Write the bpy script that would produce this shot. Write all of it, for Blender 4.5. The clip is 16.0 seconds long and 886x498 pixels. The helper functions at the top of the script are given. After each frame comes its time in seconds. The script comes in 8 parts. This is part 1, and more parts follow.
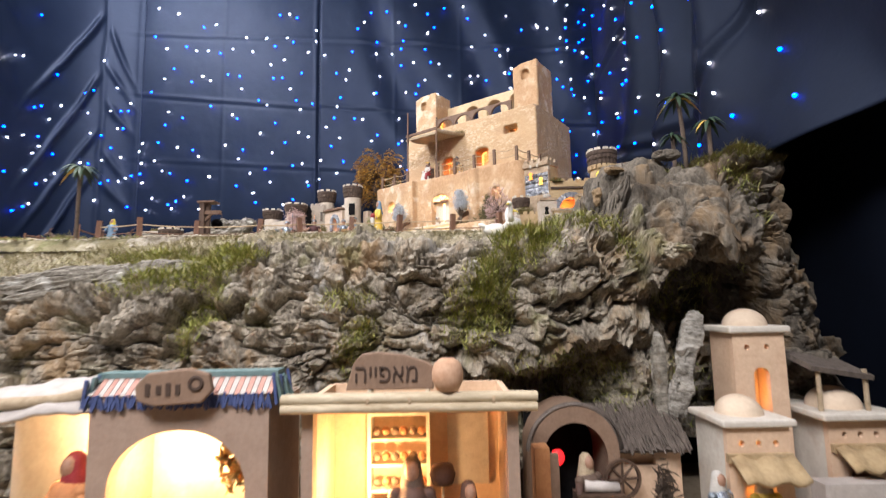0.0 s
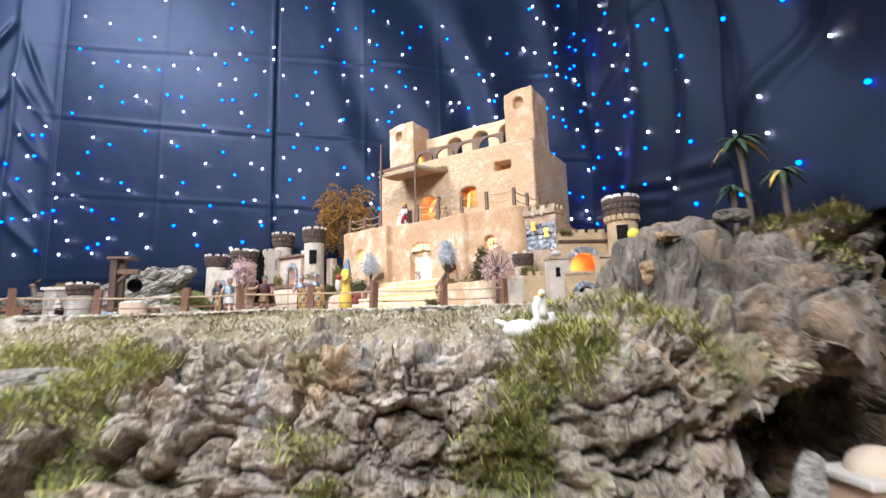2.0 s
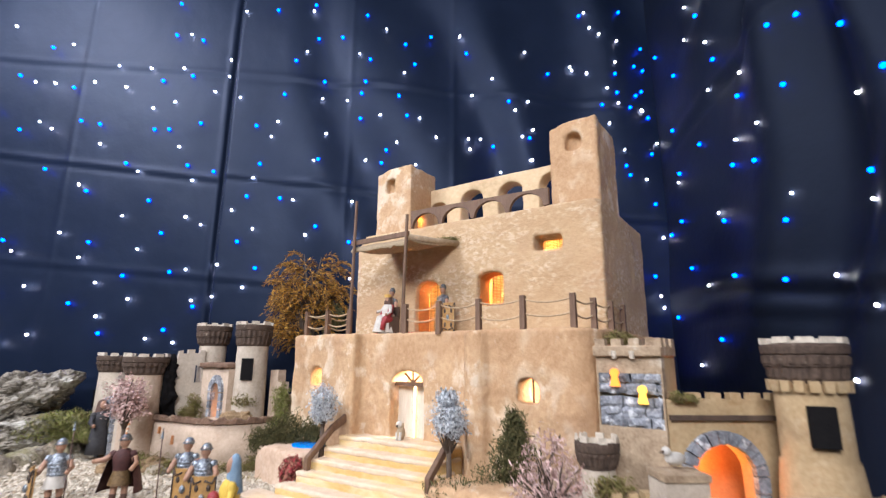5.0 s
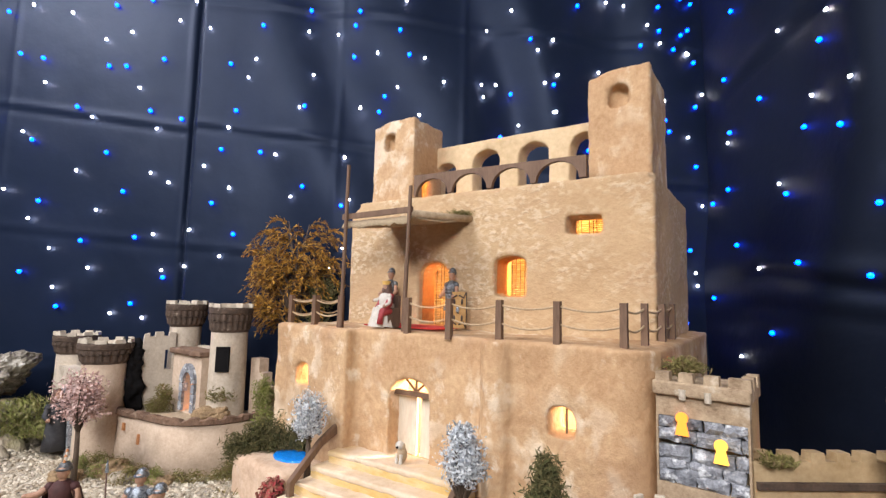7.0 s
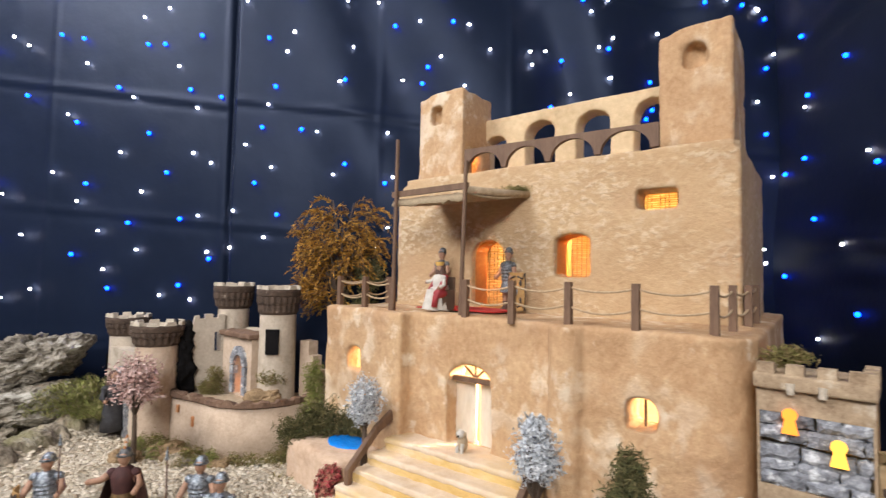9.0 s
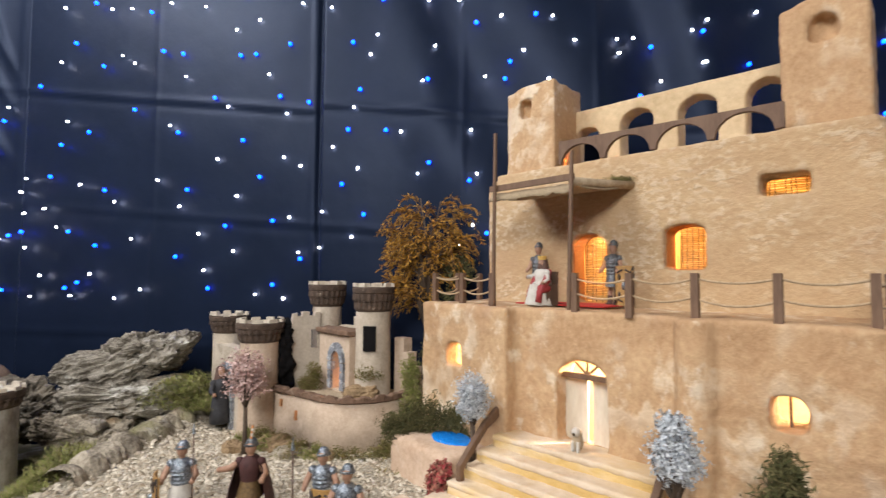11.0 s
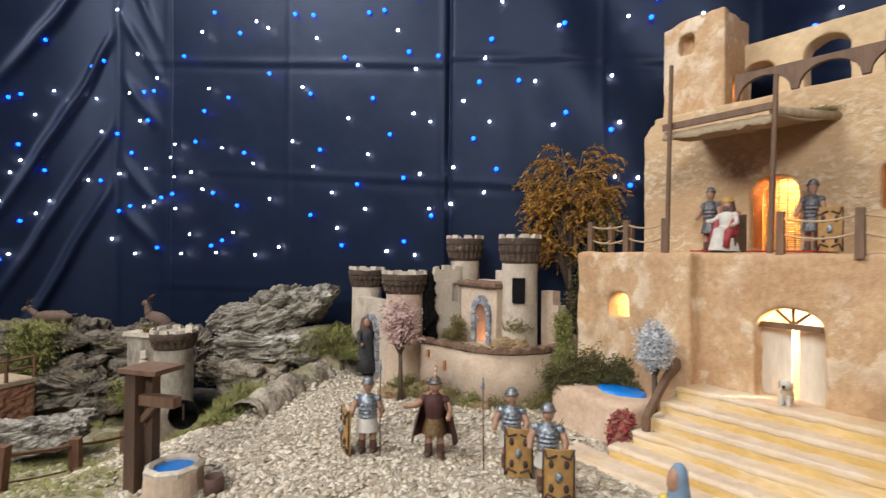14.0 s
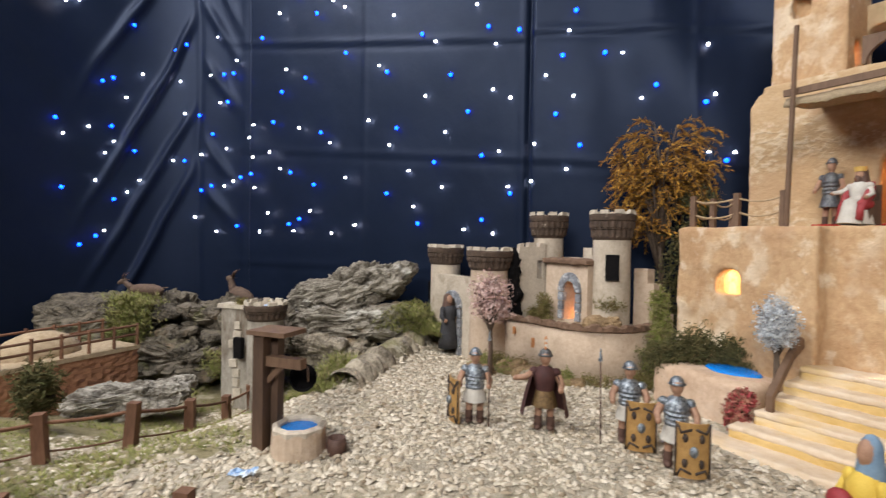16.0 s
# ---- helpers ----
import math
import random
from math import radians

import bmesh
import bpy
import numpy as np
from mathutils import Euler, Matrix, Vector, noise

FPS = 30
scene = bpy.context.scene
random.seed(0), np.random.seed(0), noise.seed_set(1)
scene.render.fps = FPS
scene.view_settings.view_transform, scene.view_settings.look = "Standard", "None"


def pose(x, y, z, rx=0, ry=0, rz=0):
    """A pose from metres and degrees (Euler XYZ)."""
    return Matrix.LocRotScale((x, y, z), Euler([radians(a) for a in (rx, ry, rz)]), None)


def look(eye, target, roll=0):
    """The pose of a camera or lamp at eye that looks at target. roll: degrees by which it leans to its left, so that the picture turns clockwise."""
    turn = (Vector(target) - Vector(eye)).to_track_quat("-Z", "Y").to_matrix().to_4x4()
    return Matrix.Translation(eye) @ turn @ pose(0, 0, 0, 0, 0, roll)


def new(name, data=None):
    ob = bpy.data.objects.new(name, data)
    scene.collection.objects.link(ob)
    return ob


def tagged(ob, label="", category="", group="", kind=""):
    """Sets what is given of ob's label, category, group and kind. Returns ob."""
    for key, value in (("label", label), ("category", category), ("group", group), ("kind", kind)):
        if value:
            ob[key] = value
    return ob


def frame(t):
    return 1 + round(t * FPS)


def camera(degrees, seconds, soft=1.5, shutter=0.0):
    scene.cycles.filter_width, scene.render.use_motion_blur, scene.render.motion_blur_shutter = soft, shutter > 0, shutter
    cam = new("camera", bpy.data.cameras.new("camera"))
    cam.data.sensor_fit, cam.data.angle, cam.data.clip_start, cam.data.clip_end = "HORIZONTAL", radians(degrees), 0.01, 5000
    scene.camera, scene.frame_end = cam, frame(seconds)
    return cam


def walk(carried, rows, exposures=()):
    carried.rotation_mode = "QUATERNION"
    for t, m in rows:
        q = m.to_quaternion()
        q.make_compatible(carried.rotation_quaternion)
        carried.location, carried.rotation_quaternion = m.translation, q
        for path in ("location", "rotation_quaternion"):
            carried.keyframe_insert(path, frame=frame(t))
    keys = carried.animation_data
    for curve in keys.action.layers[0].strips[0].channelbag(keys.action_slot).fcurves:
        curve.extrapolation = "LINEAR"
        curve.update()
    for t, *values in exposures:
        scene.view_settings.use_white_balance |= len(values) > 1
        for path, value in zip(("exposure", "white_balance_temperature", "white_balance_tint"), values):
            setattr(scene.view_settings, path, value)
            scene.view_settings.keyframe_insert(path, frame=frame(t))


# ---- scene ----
cam = camera(83.9, 16.0, soft=1.3, shutter=0.9)
METRES, EYE, TILT, LEAN, TURN = 1.5, 0.79, 6.5, 1.1, 0.0
ROWS = [
    (0.0, 0.0, 0.0, 0.0, -0.0, 0.0, -0.0),
    (0.5, -0.0021, 0.0394, 0.0172, -0.85, 0.45, 0.12),
    (1.0, -0.0113, 0.089, 0.036, -2.27, 1.09, 0.24),
    (1.5, -0.0217, 0.1371, 0.0548, -3.43, 1.69, 0.28),
    (2.0, -0.0296, 0.1913, 0.0731, -4.01, 2.52, 0.09),
    (2.5, -0.0214, 0.2532, 0.0876, -3.24, 3.68, -0.11),
    (3.0, 0.0001, 0.3423, 0.1125, -1.96, 4.77, -0.6),
    (3.5, 0.0246, 0.4131, 0.137, -0.7, 5.73, -0.89),
    (4.0, 0.0377, 0.4761, 0.1632, -0.14, 6.48, -0.92),
    (4.5, 0.0238, 0.5246, 0.1863, -1.28, 6.65, -1.16),
    (7.0, 0.0002, 0.6766, 0.2595, -2.24, -0.77, -2.78),
    (7.5, 0.0005, 0.6883, 0.2641, -1.57, -2.36, -2.91),
    (8.0, -0.0071, 0.6956, 0.2634, -1.19, -3.15, -2.84),
    (8.5, -0.0142, 0.7017, 0.2616, -0.17, -3.46, -2.46),
    (9.0, -0.026, 0.7066, 0.2593, 1.22, -3.55, -2.04),
    (11.5, -0.09, 0.7081, 0.2476, 9.01, -3.51, -0.43),
    (12.0, -0.1066, 0.7071, 0.2438, 10.73, -3.99, -0.21),
    (12.5, -0.1239, 0.7065, 0.2375, 12.09, -4.48, -0.12),
    (13.0, -0.1418, 0.7057, 0.2291, 13.33, -5.0, -0.07),
    (13.5, -0.1557, 0.7058, 0.2232, 14.43, -5.64, 0.05),
    (14.0, -0.1701, 0.7041, 0.2167, 15.49, -6.18, 0.1),
    (14.5, -0.1836, 0.7019, 0.2115, 16.52, -6.61, 0.11),
    (15.0, -0.1999, 0.699, 0.2071, 17.64, -7.02, 0.06),
    (15.5, -0.2144, 0.6946, 0.2029, 18.74, -7.21, -0.0),
    (16.0, -0.2276, 0.6901, 0.2008, 20.16, -7.54, 0.15),
]
walk(cam, [(t, pose(0, 0, EYE, TILT, LEAN, TURN) @ pose(METRES * x, METRES * y, METRES * z, 90 + pitch, roll, yaw)) for t, x, y, z, yaw, pitch, roll in ROWS],
     exposures=[(0.0, 0.44, 5880, 15), (2.0, 0.7, 5450, 14), (2.5, 0.7, 5450, 14), (3.0, 0.54, 5550, 15), (4.5, 0.26, 5600, 15), (7.0, 0.15, 6000, 14), (9.0, 0.02, 6100, 13), (12.0, -0.17, 6100, 11), (16.0, -0.2, 6150, 11)])

# ---- light ----
world = bpy.data.worlds.new("room_ambient")
scene.world = world
world.use_nodes = True
world.node_tree.nodes["Background"].inputs[0].default_value = (0.55, 0.62, 0.8, 1)
world.node_tree.nodes["Background"].inputs[1].default_value = 0.02


def area_lamp(name, eye, target, w, h, watts, colour):
    d = bpy.data.lights.new(name, "AREA")
    d.shape, d.size, d.size_y, d.energy, d.color = "RECTANGLE", w, h, watts, colour
    ob = new(name, d)
    ob.matrix_world = look(eye, target)
    return ob


def bulb_lamp(name, at, watts, colour, r=0.006):
    d = bpy.data.lights.new(name, "POINT")
    d.energy, d.color, d.shadow_soft_size = watts, colour, r
    ob = new(name, d)
    ob.location = at
    return ob


PALEWARM = (1.0, 0.76, 0.42)
WARM, AMBER, ORANGE = (1.0, 0.66, 0.28), (1.0, 0.5, 0.13), (1.0, 0.33, 0.06)
area_lamp("ceiling_panel_light", (-1.3, 1.2, 2.6), (-0.2, 1.6, 1.0), 1.0, 1.0, 58, (1.0, 0.95, 0.88))
area_lamp("ceiling_panel_light", (-0.45, -0.7, 2.45), (-0.1, 1.4, 0.9), 1.0, 0.6, 60, (1.0, 0.94, 0.86))

# ---- materials ----


def mat(name, dark, light, scale=40.0, rough=0.85, bump=0.4, fine=None, metal=0.0, third=None, third_scale=None, contrast=0.35,
        stretch=(1, 1, 1), dist=0.002, random_amt=0.0, sheen=0.0, third_at=0.55, third_amt=1.0, third_lift=0.0, extra=(), third_w=0.12, turn=(0, 0, 0), third_patch=0.0):
    """Two noises: a broad mottle between dark and light, a finer grain; an optional third colour in stains; bump from both."""
    m = bpy.data.materials.new(name)
    m.use_nodes = True
    nt = m.node_tree
    N, L = nt.nodes, nt.links
    bsdf = N["Principled BSDF"]
    bsdf.inputs["Roughness"].default_value, bsdf.inputs["Metallic"].default_value = rough, metal
    if sheen:
        bsdf.inputs["Sheen Weight"].default_value = sheen
    tc, mp = N.new("ShaderNodeTexCoord"), N.new("ShaderNodeMapping")
    mp.inputs["Scale"].default_value, mp.inputs["Rotation"].default_value = stretch, turn
    L.new(tc.outputs["Object"], mp.inputs["Vector"])

    def nz(sc, detail, r=0.6):
        n = N.new("ShaderNodeTexNoise")
        n.inputs["Scale"].default_value, n.inputs["Detail"].default_value, n.inputs["Roughness"].default_value = sc, detail, r
        L.new(mp.outputs["Vector"], n.inputs["Vector"])
        return n

    a, b = nz(scale, 5), nz(fine or scale * 7, 4, 0.7)
    mix = N.new("ShaderNodeMath")
    mix.operation = "MULTIPLY_ADD"
    mix.inputs[1].default_value = 0.45
    L.new(b.outputs["Fac"], mix.inputs[0])
    half = N.new("ShaderNodeMath")
    half.operation = "MULTIPLY"
    half.inputs[1].default_value = 0.55
    L.new(a.outputs["Fac"], half.inputs[0])
    L.new(half.outputs[0], mix.inputs[2])
    ramp = N.new("ShaderNodeValToRGB")
    e = ramp.color_ramp.elements
    e[0].position, e[1].position = 0.5 - contrast / 2, 0.5 + contrast / 2
    e[0].color, e[1].color = (*dark, 1), (*light, 1)
    L.new(mix.outputs[0], ramp.inputs[0])
    out, relief = ramp.outputs[0], mix.outputs[0]
    if third:
        c = nz(third_scale or scale * 0.4, 6)
        r2 = N.new("ShaderNodeValToRGB")
        r2.color_ramp.elements[0].position, r2.color_ramp.elements[1].position = third_at, third_at + third_w
        r2.color_ramp.elements[1].color = (third_amt, third_amt, third_amt, 1)
        L.new(c.outputs["Fac"], r2.inputs[0])
        share = r2.outputs[0]
        if third_patch:
            where, r3, both = nz(third_patch, 3), N.new("ShaderNodeValToRGB"), N.new("ShaderNodeMath")
            r3.color_ramp.elements[0].position, r3.color_ramp.elements[1].position = 0.4, 0.6
            L.new(where.outputs["Fac"], r3.inputs[0])
            both.operation = "MULTIPLY"
            L.new(share, both.inputs[0])
            L.new(r3.outputs[0], both.inputs[1])
            share = both.outputs[0]
        mx = N.new("ShaderNodeMix")
        mx.data_type = "RGBA"
        L.new(share, mx.inputs["Factor"])
        L.new(out, mx.inputs["A"])
        mx.inputs["B"].default_value = (*third, 1)
        out = mx.outputs["Result"]
        if third_lift:
            up = N.new("ShaderNodeMath")
            up.operation, up.inputs[1].default_value = "MULTIPLY_ADD", third_lift
            L.new(share, up.inputs[0])
            L.new(relief, up.inputs[2])
            relief = up.outputs[0]
    for colour, sc, at, amt in extra:
        c, r2, mx = nz(sc, 6), N.new("ShaderNodeValToRGB"), N.new("ShaderNodeMix")
        r2.color_ramp.elements[0].position, r2.color_ramp.elements[1].position = at, at + 0.1
        r2.color_ramp.elements[1].color = (amt, amt, amt, 1)
        mx.data_type = "RGBA"
        L.new(c.outputs["Fac"], r2.inputs[0])
        L.new(r2.outputs[0], mx.inputs["Factor"])
        L.new(out, mx.inputs["A"])
        mx.inputs["B"].default_value = (*colour, 1)
        out = mx.outputs["Result"]
    if random_amt:
        oi, hs = N.new("ShaderNodeObjectInfo"), N.new("ShaderNodeHueSaturation")
        mr = N.new("ShaderNodeMapRange")
        mr.inputs["To Min"].default_value, mr.inputs["To Max"].default_value = 1 - random_amt, 1 + random_amt
        L.new(oi.outputs["Random"], mr.inputs["Value"])
        L.new(mr.outputs[0], hs.inputs["Value"])
        L.new(out, hs.inputs["Color"])
        out = hs.outputs[0]
    L.new(out, bsdf.inputs["Base Color"])
    if bump:
        bp = N.new("ShaderNodeBump")
        bp.inputs["Strength"].default_value, bp.inputs["Distance"].default_value = bump, dist
        L.new(relief, bp.inputs["Height"])
        L.new(bp.outputs[0], bsdf.inputs["Normal"])
    return m


def island_mat(name, colours, rough=0.9, bump=0.0, grain=300):
    """Colour by loose piece, for leaves, blades and pebbles joined in one mesh."""
    m = bpy.data.materials.new(name)
    m.use_nodes = True
    N, L = m.node_tree.nodes, m.node_tree.links
    bsdf = N["Principled BSDF"]
    bsdf.inputs["Roughness"].default_value = rough
    g, ramp = N.new("ShaderNodeNewGeometry"), N.new("ShaderNodeValToRGB")
    el = ramp.color_ramp.elements
    while len(el) < len(colours):
        el.new(0.5)
    for i, c in enumerate(colours):
        el[i].position, el[i].color = i / (len(colours) - 1), (*c, 1)
    L.new(g.outputs["Random Per Island"], ramp.inputs[0])
    n, mx = N.new("ShaderNodeTexNoise"), N.new("ShaderNodeMix")
    n.inputs["Scale"].default_value = grain
    tc = N.new("ShaderNodeTexCoord")
    L.new(tc.outputs["Object"], n.inputs["Vector"])
    mx.data_type, mx.blend_type = "RGBA", "MULTIPLY"
    mx.inputs["Factor"].default_value = 0.5
    r2 = N.new("ShaderNodeValToRGB")
    r2.color_ramp.elements[0].position, r2.color_ramp.elements[0].color = 0.3, (0.45, 0.45, 0.45, 1)
    r2.color_ramp.elements[1].position = 0.65
    L.new(n.outputs["Fac"], r2.inputs[0])
    L.new(ramp.outputs[0], mx.inputs["A"])
    L.new(r2.outputs[0], mx.inputs["B"])
    L.new(mx.outputs["Result"], bsdf.inputs["Base Color"])
    return m


def glow(name, colour, strength):
    m = bpy.data.materials.new(name)
    m.use_nodes = True
    b = m.node_tree.nodes["Principled BSDF"]
    b.inputs["Base Color"].default_value = (*colour, 1)
    b.inputs["Emission Color"].default_value, b.inputs["Emission Strength"].default_value = (*colour, 1), strength
    return m


PLASTER = mat("tan_plaster", (0.39, 0.226, 0.112), (0.62, 0.43, 0.245), 8, 0.9, 1.0, 130, third=(0.8, 0.69, 0.52), third_scale=24, third_at=0.49, third_amt=0.85, contrast=0.34, dist=0.005, stretch=(1, 1, 0.8), third_lift=0.3, third_w=0.1, third_patch=8, extra=[((0.37, 0.215, 0.12), 6, 0.54, 0.5), ((0.76, 0.67, 0.53), 38, 0.61, 0.55)])
BASINPLASTER = mat("basin_plaster", (0.46, 0.31, 0.205), (0.7, 0.54, 0.4), 14, 0.9, 0.9, 120, third=(0.76, 0.66, 0.54), third_scale=20, third_at=0.56, third_amt=0.5, dist=0.003)
PLASTER_PALE = mat("pale_plaster", (0.5, 0.36, 0.2), (0.72, 0.56, 0.35), 16, 0.9, 0.7, 90, dist=0.003)
STUCCO = mat("rough_stucco", (0.43, 0.28, 0.145), (0.6, 0.43, 0.25), 9, 0.9, 1.0, 150, third=(0.74, 0.62, 0.44), third_scale=85, third_at=0.47, third_amt=0.75, contrast=0.36, stretch=(1, 1, 1.5), turn=(0, 0.7, 0), dist=0.004, third_lift=0.4, third_w=0.14, third_patch=10, extra=[((0.43, 0.275, 0.155), 6, 0.53, 0.4)])
STEP = mat("ochre_step", (0.5, 0.32, 0.09), (0.74, 0.54, 0.24), 22, 0.85, 0.6, 120, third=(0.76, 0.65, 0.48), third_scale=16, third_at=0.47, third_amt=0.8, third_w=0.2, stretch=(0.6, 0.6, 1.4), extra=[((0.3, 0.19, 0.08), 40, 0.62, 0.5)])
TREAD = mat("pale_tread", (0.56, 0.42, 0.27), (0.78, 0.67, 0.54), 18, 0.85, 0.6, 120, third=(0.66, 0.46, 0.18), third_scale=14, third_at=0.47, third_amt=0.8, third_w=0.2, stretch=(0.6, 0.6, 1), extra=[((0.36, 0.24, 0.11), 45, 0.62, 0.5)])
INNER = mat("inner_plaster", (0.6, 0.45, 0.28), (0.75, 0.6, 0.42), 14, 0.9, 0.4)
WOOD = mat("brown_painted_wood", (0.1, 0.055, 0.032), (0.19, 0.115, 0.07), 60, 0.7, 0.4, 260, stretch=(1, 1, 0.2))
DARKWOOD = mat("dark_wood", (0.05, 0.028, 0.017), (0.12, 0.07, 0.043), 50, 0.75, 0.5, 240, stretch=(1, 1, 0.2))
FENCEWOOD = mat("red_brown_wood", (0.12, 0.055, 0.028), (0.24, 0.12, 0.07), 80, 0.75, 0.5, 300, stretch=(1, 1, 0.25), random_amt=0.2)
ROPE = mat("jute_rope", (0.33, 0.23, 0.13), (0.56, 0.43, 0.28), 260, 0.95, 0.8, 900)
BURLAP = mat("burlap", (0.24, 0.18, 0.11), (0.47, 0.37, 0.24), 180, 0.95, 1.0, 700, stretch=(1, 1, 2.5))
DOORM = mat("limed_door", (0.6, 0.52, 0.4), (0.8, 0.73, 0.6), 60, 0.8, 0.6, 300, stretch=(1, 1, 0.2))
RED = mat("red_felt", (0.35, 0.02, 0.015), (0.55, 0.04, 0.03), 200, 0.95, 0.5)
# orange that carries the glow of the lit reveals
REVEAL = mat("lamp_glow_plaster", (0.42, 0.15, 0.03), (0.62, 0.28, 0.08), 30, 0.85, 0.5, 180)
WICKER = mat("straw_blind", (0.4, 0.22, 0.06), (0.7, 0.46, 0.17), 220, 0.8, 0.6, stretch=(0.2, 0.2, 2))
CASTLE = mat("cream_castle_plaster", (0.38, 0.315, 0.24), (0.63, 0.555, 0.45), 26, 0.9, 1.0, 190, third=(0.27, 0.21, 0.15), third_scale=16, third_at=0.56, third_amt=0.7, third_lift=-0.3, extra=[((0.36, 0.29, 0.21), 8, 0.56, 0.5)])
TOWERGREY = mat("weathered_grey_plaster", (0.2, 0.175, 0.14), (0.5, 0.46, 0.39), 24, 0.9, 1.0, 180, third=(0.12, 0.085, 0.055), third_scale=13, third_at=0.5, third_amt=0.8, third_lift=-0.3, stretch=(1.3, 1.3, 0.6))
CASTLE_OCHRE = mat("ochre_castle_plaster", (0.35, 0.24, 0.115), (0.53, 0.4, 0.23), 26, 0.9, 0.8, 190, third=(0.25, 0.165, 0.085), third_scale=14, third_at=0.53, third_amt=0.6, extra=[((0.62, 0.51, 0.35), 24, 0.6, 0.5)])
CASTLE_TAN = mat("peach_castle_plaster", (0.42, 0.31, 0.22), (0.63, 0.51, 0.39), 20, 0.9, 1.2, 150, third=(0.34, 0.25, 0.17), third_scale=14, third_at=0.54, third_amt=0.5, extra=[((0.74, 0.63, 0.52), 26, 0.6, 0.5)])
CROWN = mat("weathered_brown_stone", (0.03, 0.02, 0.014), (0.12, 0.08, 0.056), 70, 0.9, 0.9, 300, third=(0.42, 0.35, 0.27), third_scale=60, third_at=0.64)
MERLON = mat("worn_merlon", (0.34, 0.29, 0.22), (0.7, 0.63, 0.52), 70, 0.9, 0.8, 300)
WORNRIM = mat("crumbling_rim", (0.08, 0.046, 0.03), (0.25, 0.155, 0.1), 60, 0.95, 1.0, 260, third=(0.46, 0.36, 0.27), third_scale=45, third_at=0.6, third_amt=0.7)
WORNSTONE = mat("worn_tan_stone", (0.2, 0.135, 0.08), (0.52, 0.4, 0.265), 60, 0.9, 0.9, 260, third=(0.62, 0.55, 0.44), third_scale=40, third_at=0.58, third_amt=0.7)
GREYSTONE = mat("grey_stone_block", (0.07, 0.075, 0.09), (0.4, 0.42, 0.46), 90, 0.85, 1.0, 320, third=(0.66, 0.68, 0.7), third_scale=80, third_at=0.54, random_amt=0.2, dist=0.004)
# black for dark objects, and for the shade painted into openings
BLACK = mat("black_and_opening_shade", (0.006, 0.006, 0.007), (0.015, 0.014, 0.014), 60, 0.95, 0.1)
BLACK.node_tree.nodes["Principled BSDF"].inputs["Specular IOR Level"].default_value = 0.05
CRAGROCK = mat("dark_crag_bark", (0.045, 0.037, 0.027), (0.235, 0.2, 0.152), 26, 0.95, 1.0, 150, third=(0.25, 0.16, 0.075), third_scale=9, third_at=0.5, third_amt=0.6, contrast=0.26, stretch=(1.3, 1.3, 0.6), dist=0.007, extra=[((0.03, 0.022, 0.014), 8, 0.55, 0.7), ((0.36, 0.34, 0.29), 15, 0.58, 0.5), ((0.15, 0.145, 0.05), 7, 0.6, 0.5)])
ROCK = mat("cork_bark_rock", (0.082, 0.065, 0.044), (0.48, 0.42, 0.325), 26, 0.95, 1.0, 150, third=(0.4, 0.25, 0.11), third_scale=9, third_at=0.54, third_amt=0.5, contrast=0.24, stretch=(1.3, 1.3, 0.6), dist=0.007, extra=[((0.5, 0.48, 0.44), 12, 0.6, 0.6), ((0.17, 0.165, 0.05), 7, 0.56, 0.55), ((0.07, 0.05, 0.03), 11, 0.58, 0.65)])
TANBARK = mat("tan_cork_chip", (0.16, 0.105, 0.055), (0.4, 0.28, 0.155), 60, 0.95, 1.0, 240, contrast=0.3, dist=0.004)
DARKROCK = mat("dark_broken_rock", (0.035, 0.03, 0.022), (0.24, 0.205, 0.155), 34, 0.95, 1.0, 170, contrast=0.26, dist=0.008, extra=[((0.17, 0.17, 0.06), 9, 0.57, 0.7), ((0.36, 0.32, 0.26), 20, 0.62, 0.6)])
CORK = mat("grey_cork_bark", (0.085, 0.07, 0.05), (0.4, 0.365, 0.3), 40, 0.95, 1.0, 190, contrast=0.26, stretch=(0.7, 1, 1.3), dist=0.008, extra=[((0.62, 0.6, 0.54), 22, 0.57, 0.8), ((0.34, 0.22, 0.11), 9, 0.6, 0.6), ((0.06, 0.045, 0.03), 14, 0.6, 0.6)])
GRAVEL_BED = mat("gravel_bed", (0.28, 0.235, 0.165), (0.62, 0.56, 0.45), 170, 0.95, 1.0, 600, third=(0.3, 0.255, 0.14), third_scale=9, third_amt=0.55, dist=0.005)
SLOPEBED = mat("olive_gravel_bed", (0.2, 0.16, 0.09), (0.48, 0.42, 0.285), 150, 0.95, 1.0, 500, third=(0.27, 0.26, 0.11), third_scale=10, third_amt=0.6, dist=0.005)
PEBBLE = island_mat("pebbles", [(0.26, 0.2, 0.13), (0.5, 0.43, 0.32), (0.63, 0.56, 0.44), (0.75, 0.68, 0.56), (0.39, 0.32, 0.23), (0.6, 0.52, 0.4)])
SOIL = mat("mossy_soil", (0.17, 0.145, 0.07), (0.36, 0.31, 0.18), 60, 0.95, 1.0, 300, third=(0.55, 0.49, 0.38), third_scale=14, third_at=0.52, dist=0.006, extra=[((0.16, 0.18, 0.05), 9, 0.55, 0.7)])
GRASS = island_mat("dry_grass_blades", [(0.2, 0.225, 0.035), (0.33, 0.355, 0.065), (0.44, 0.435, 0.12), (0.46, 0.38, 0.17), (0.25, 0.285, 0.05)])
OLIVE = island_mat("dry_olive_grass", [(0.29, 0.24, 0.11), (0.4, 0.35, 0.19), (0.5, 0.44, 0.28), (0.32, 0.29, 0.13), (0.54, 0.48, 0.34)])
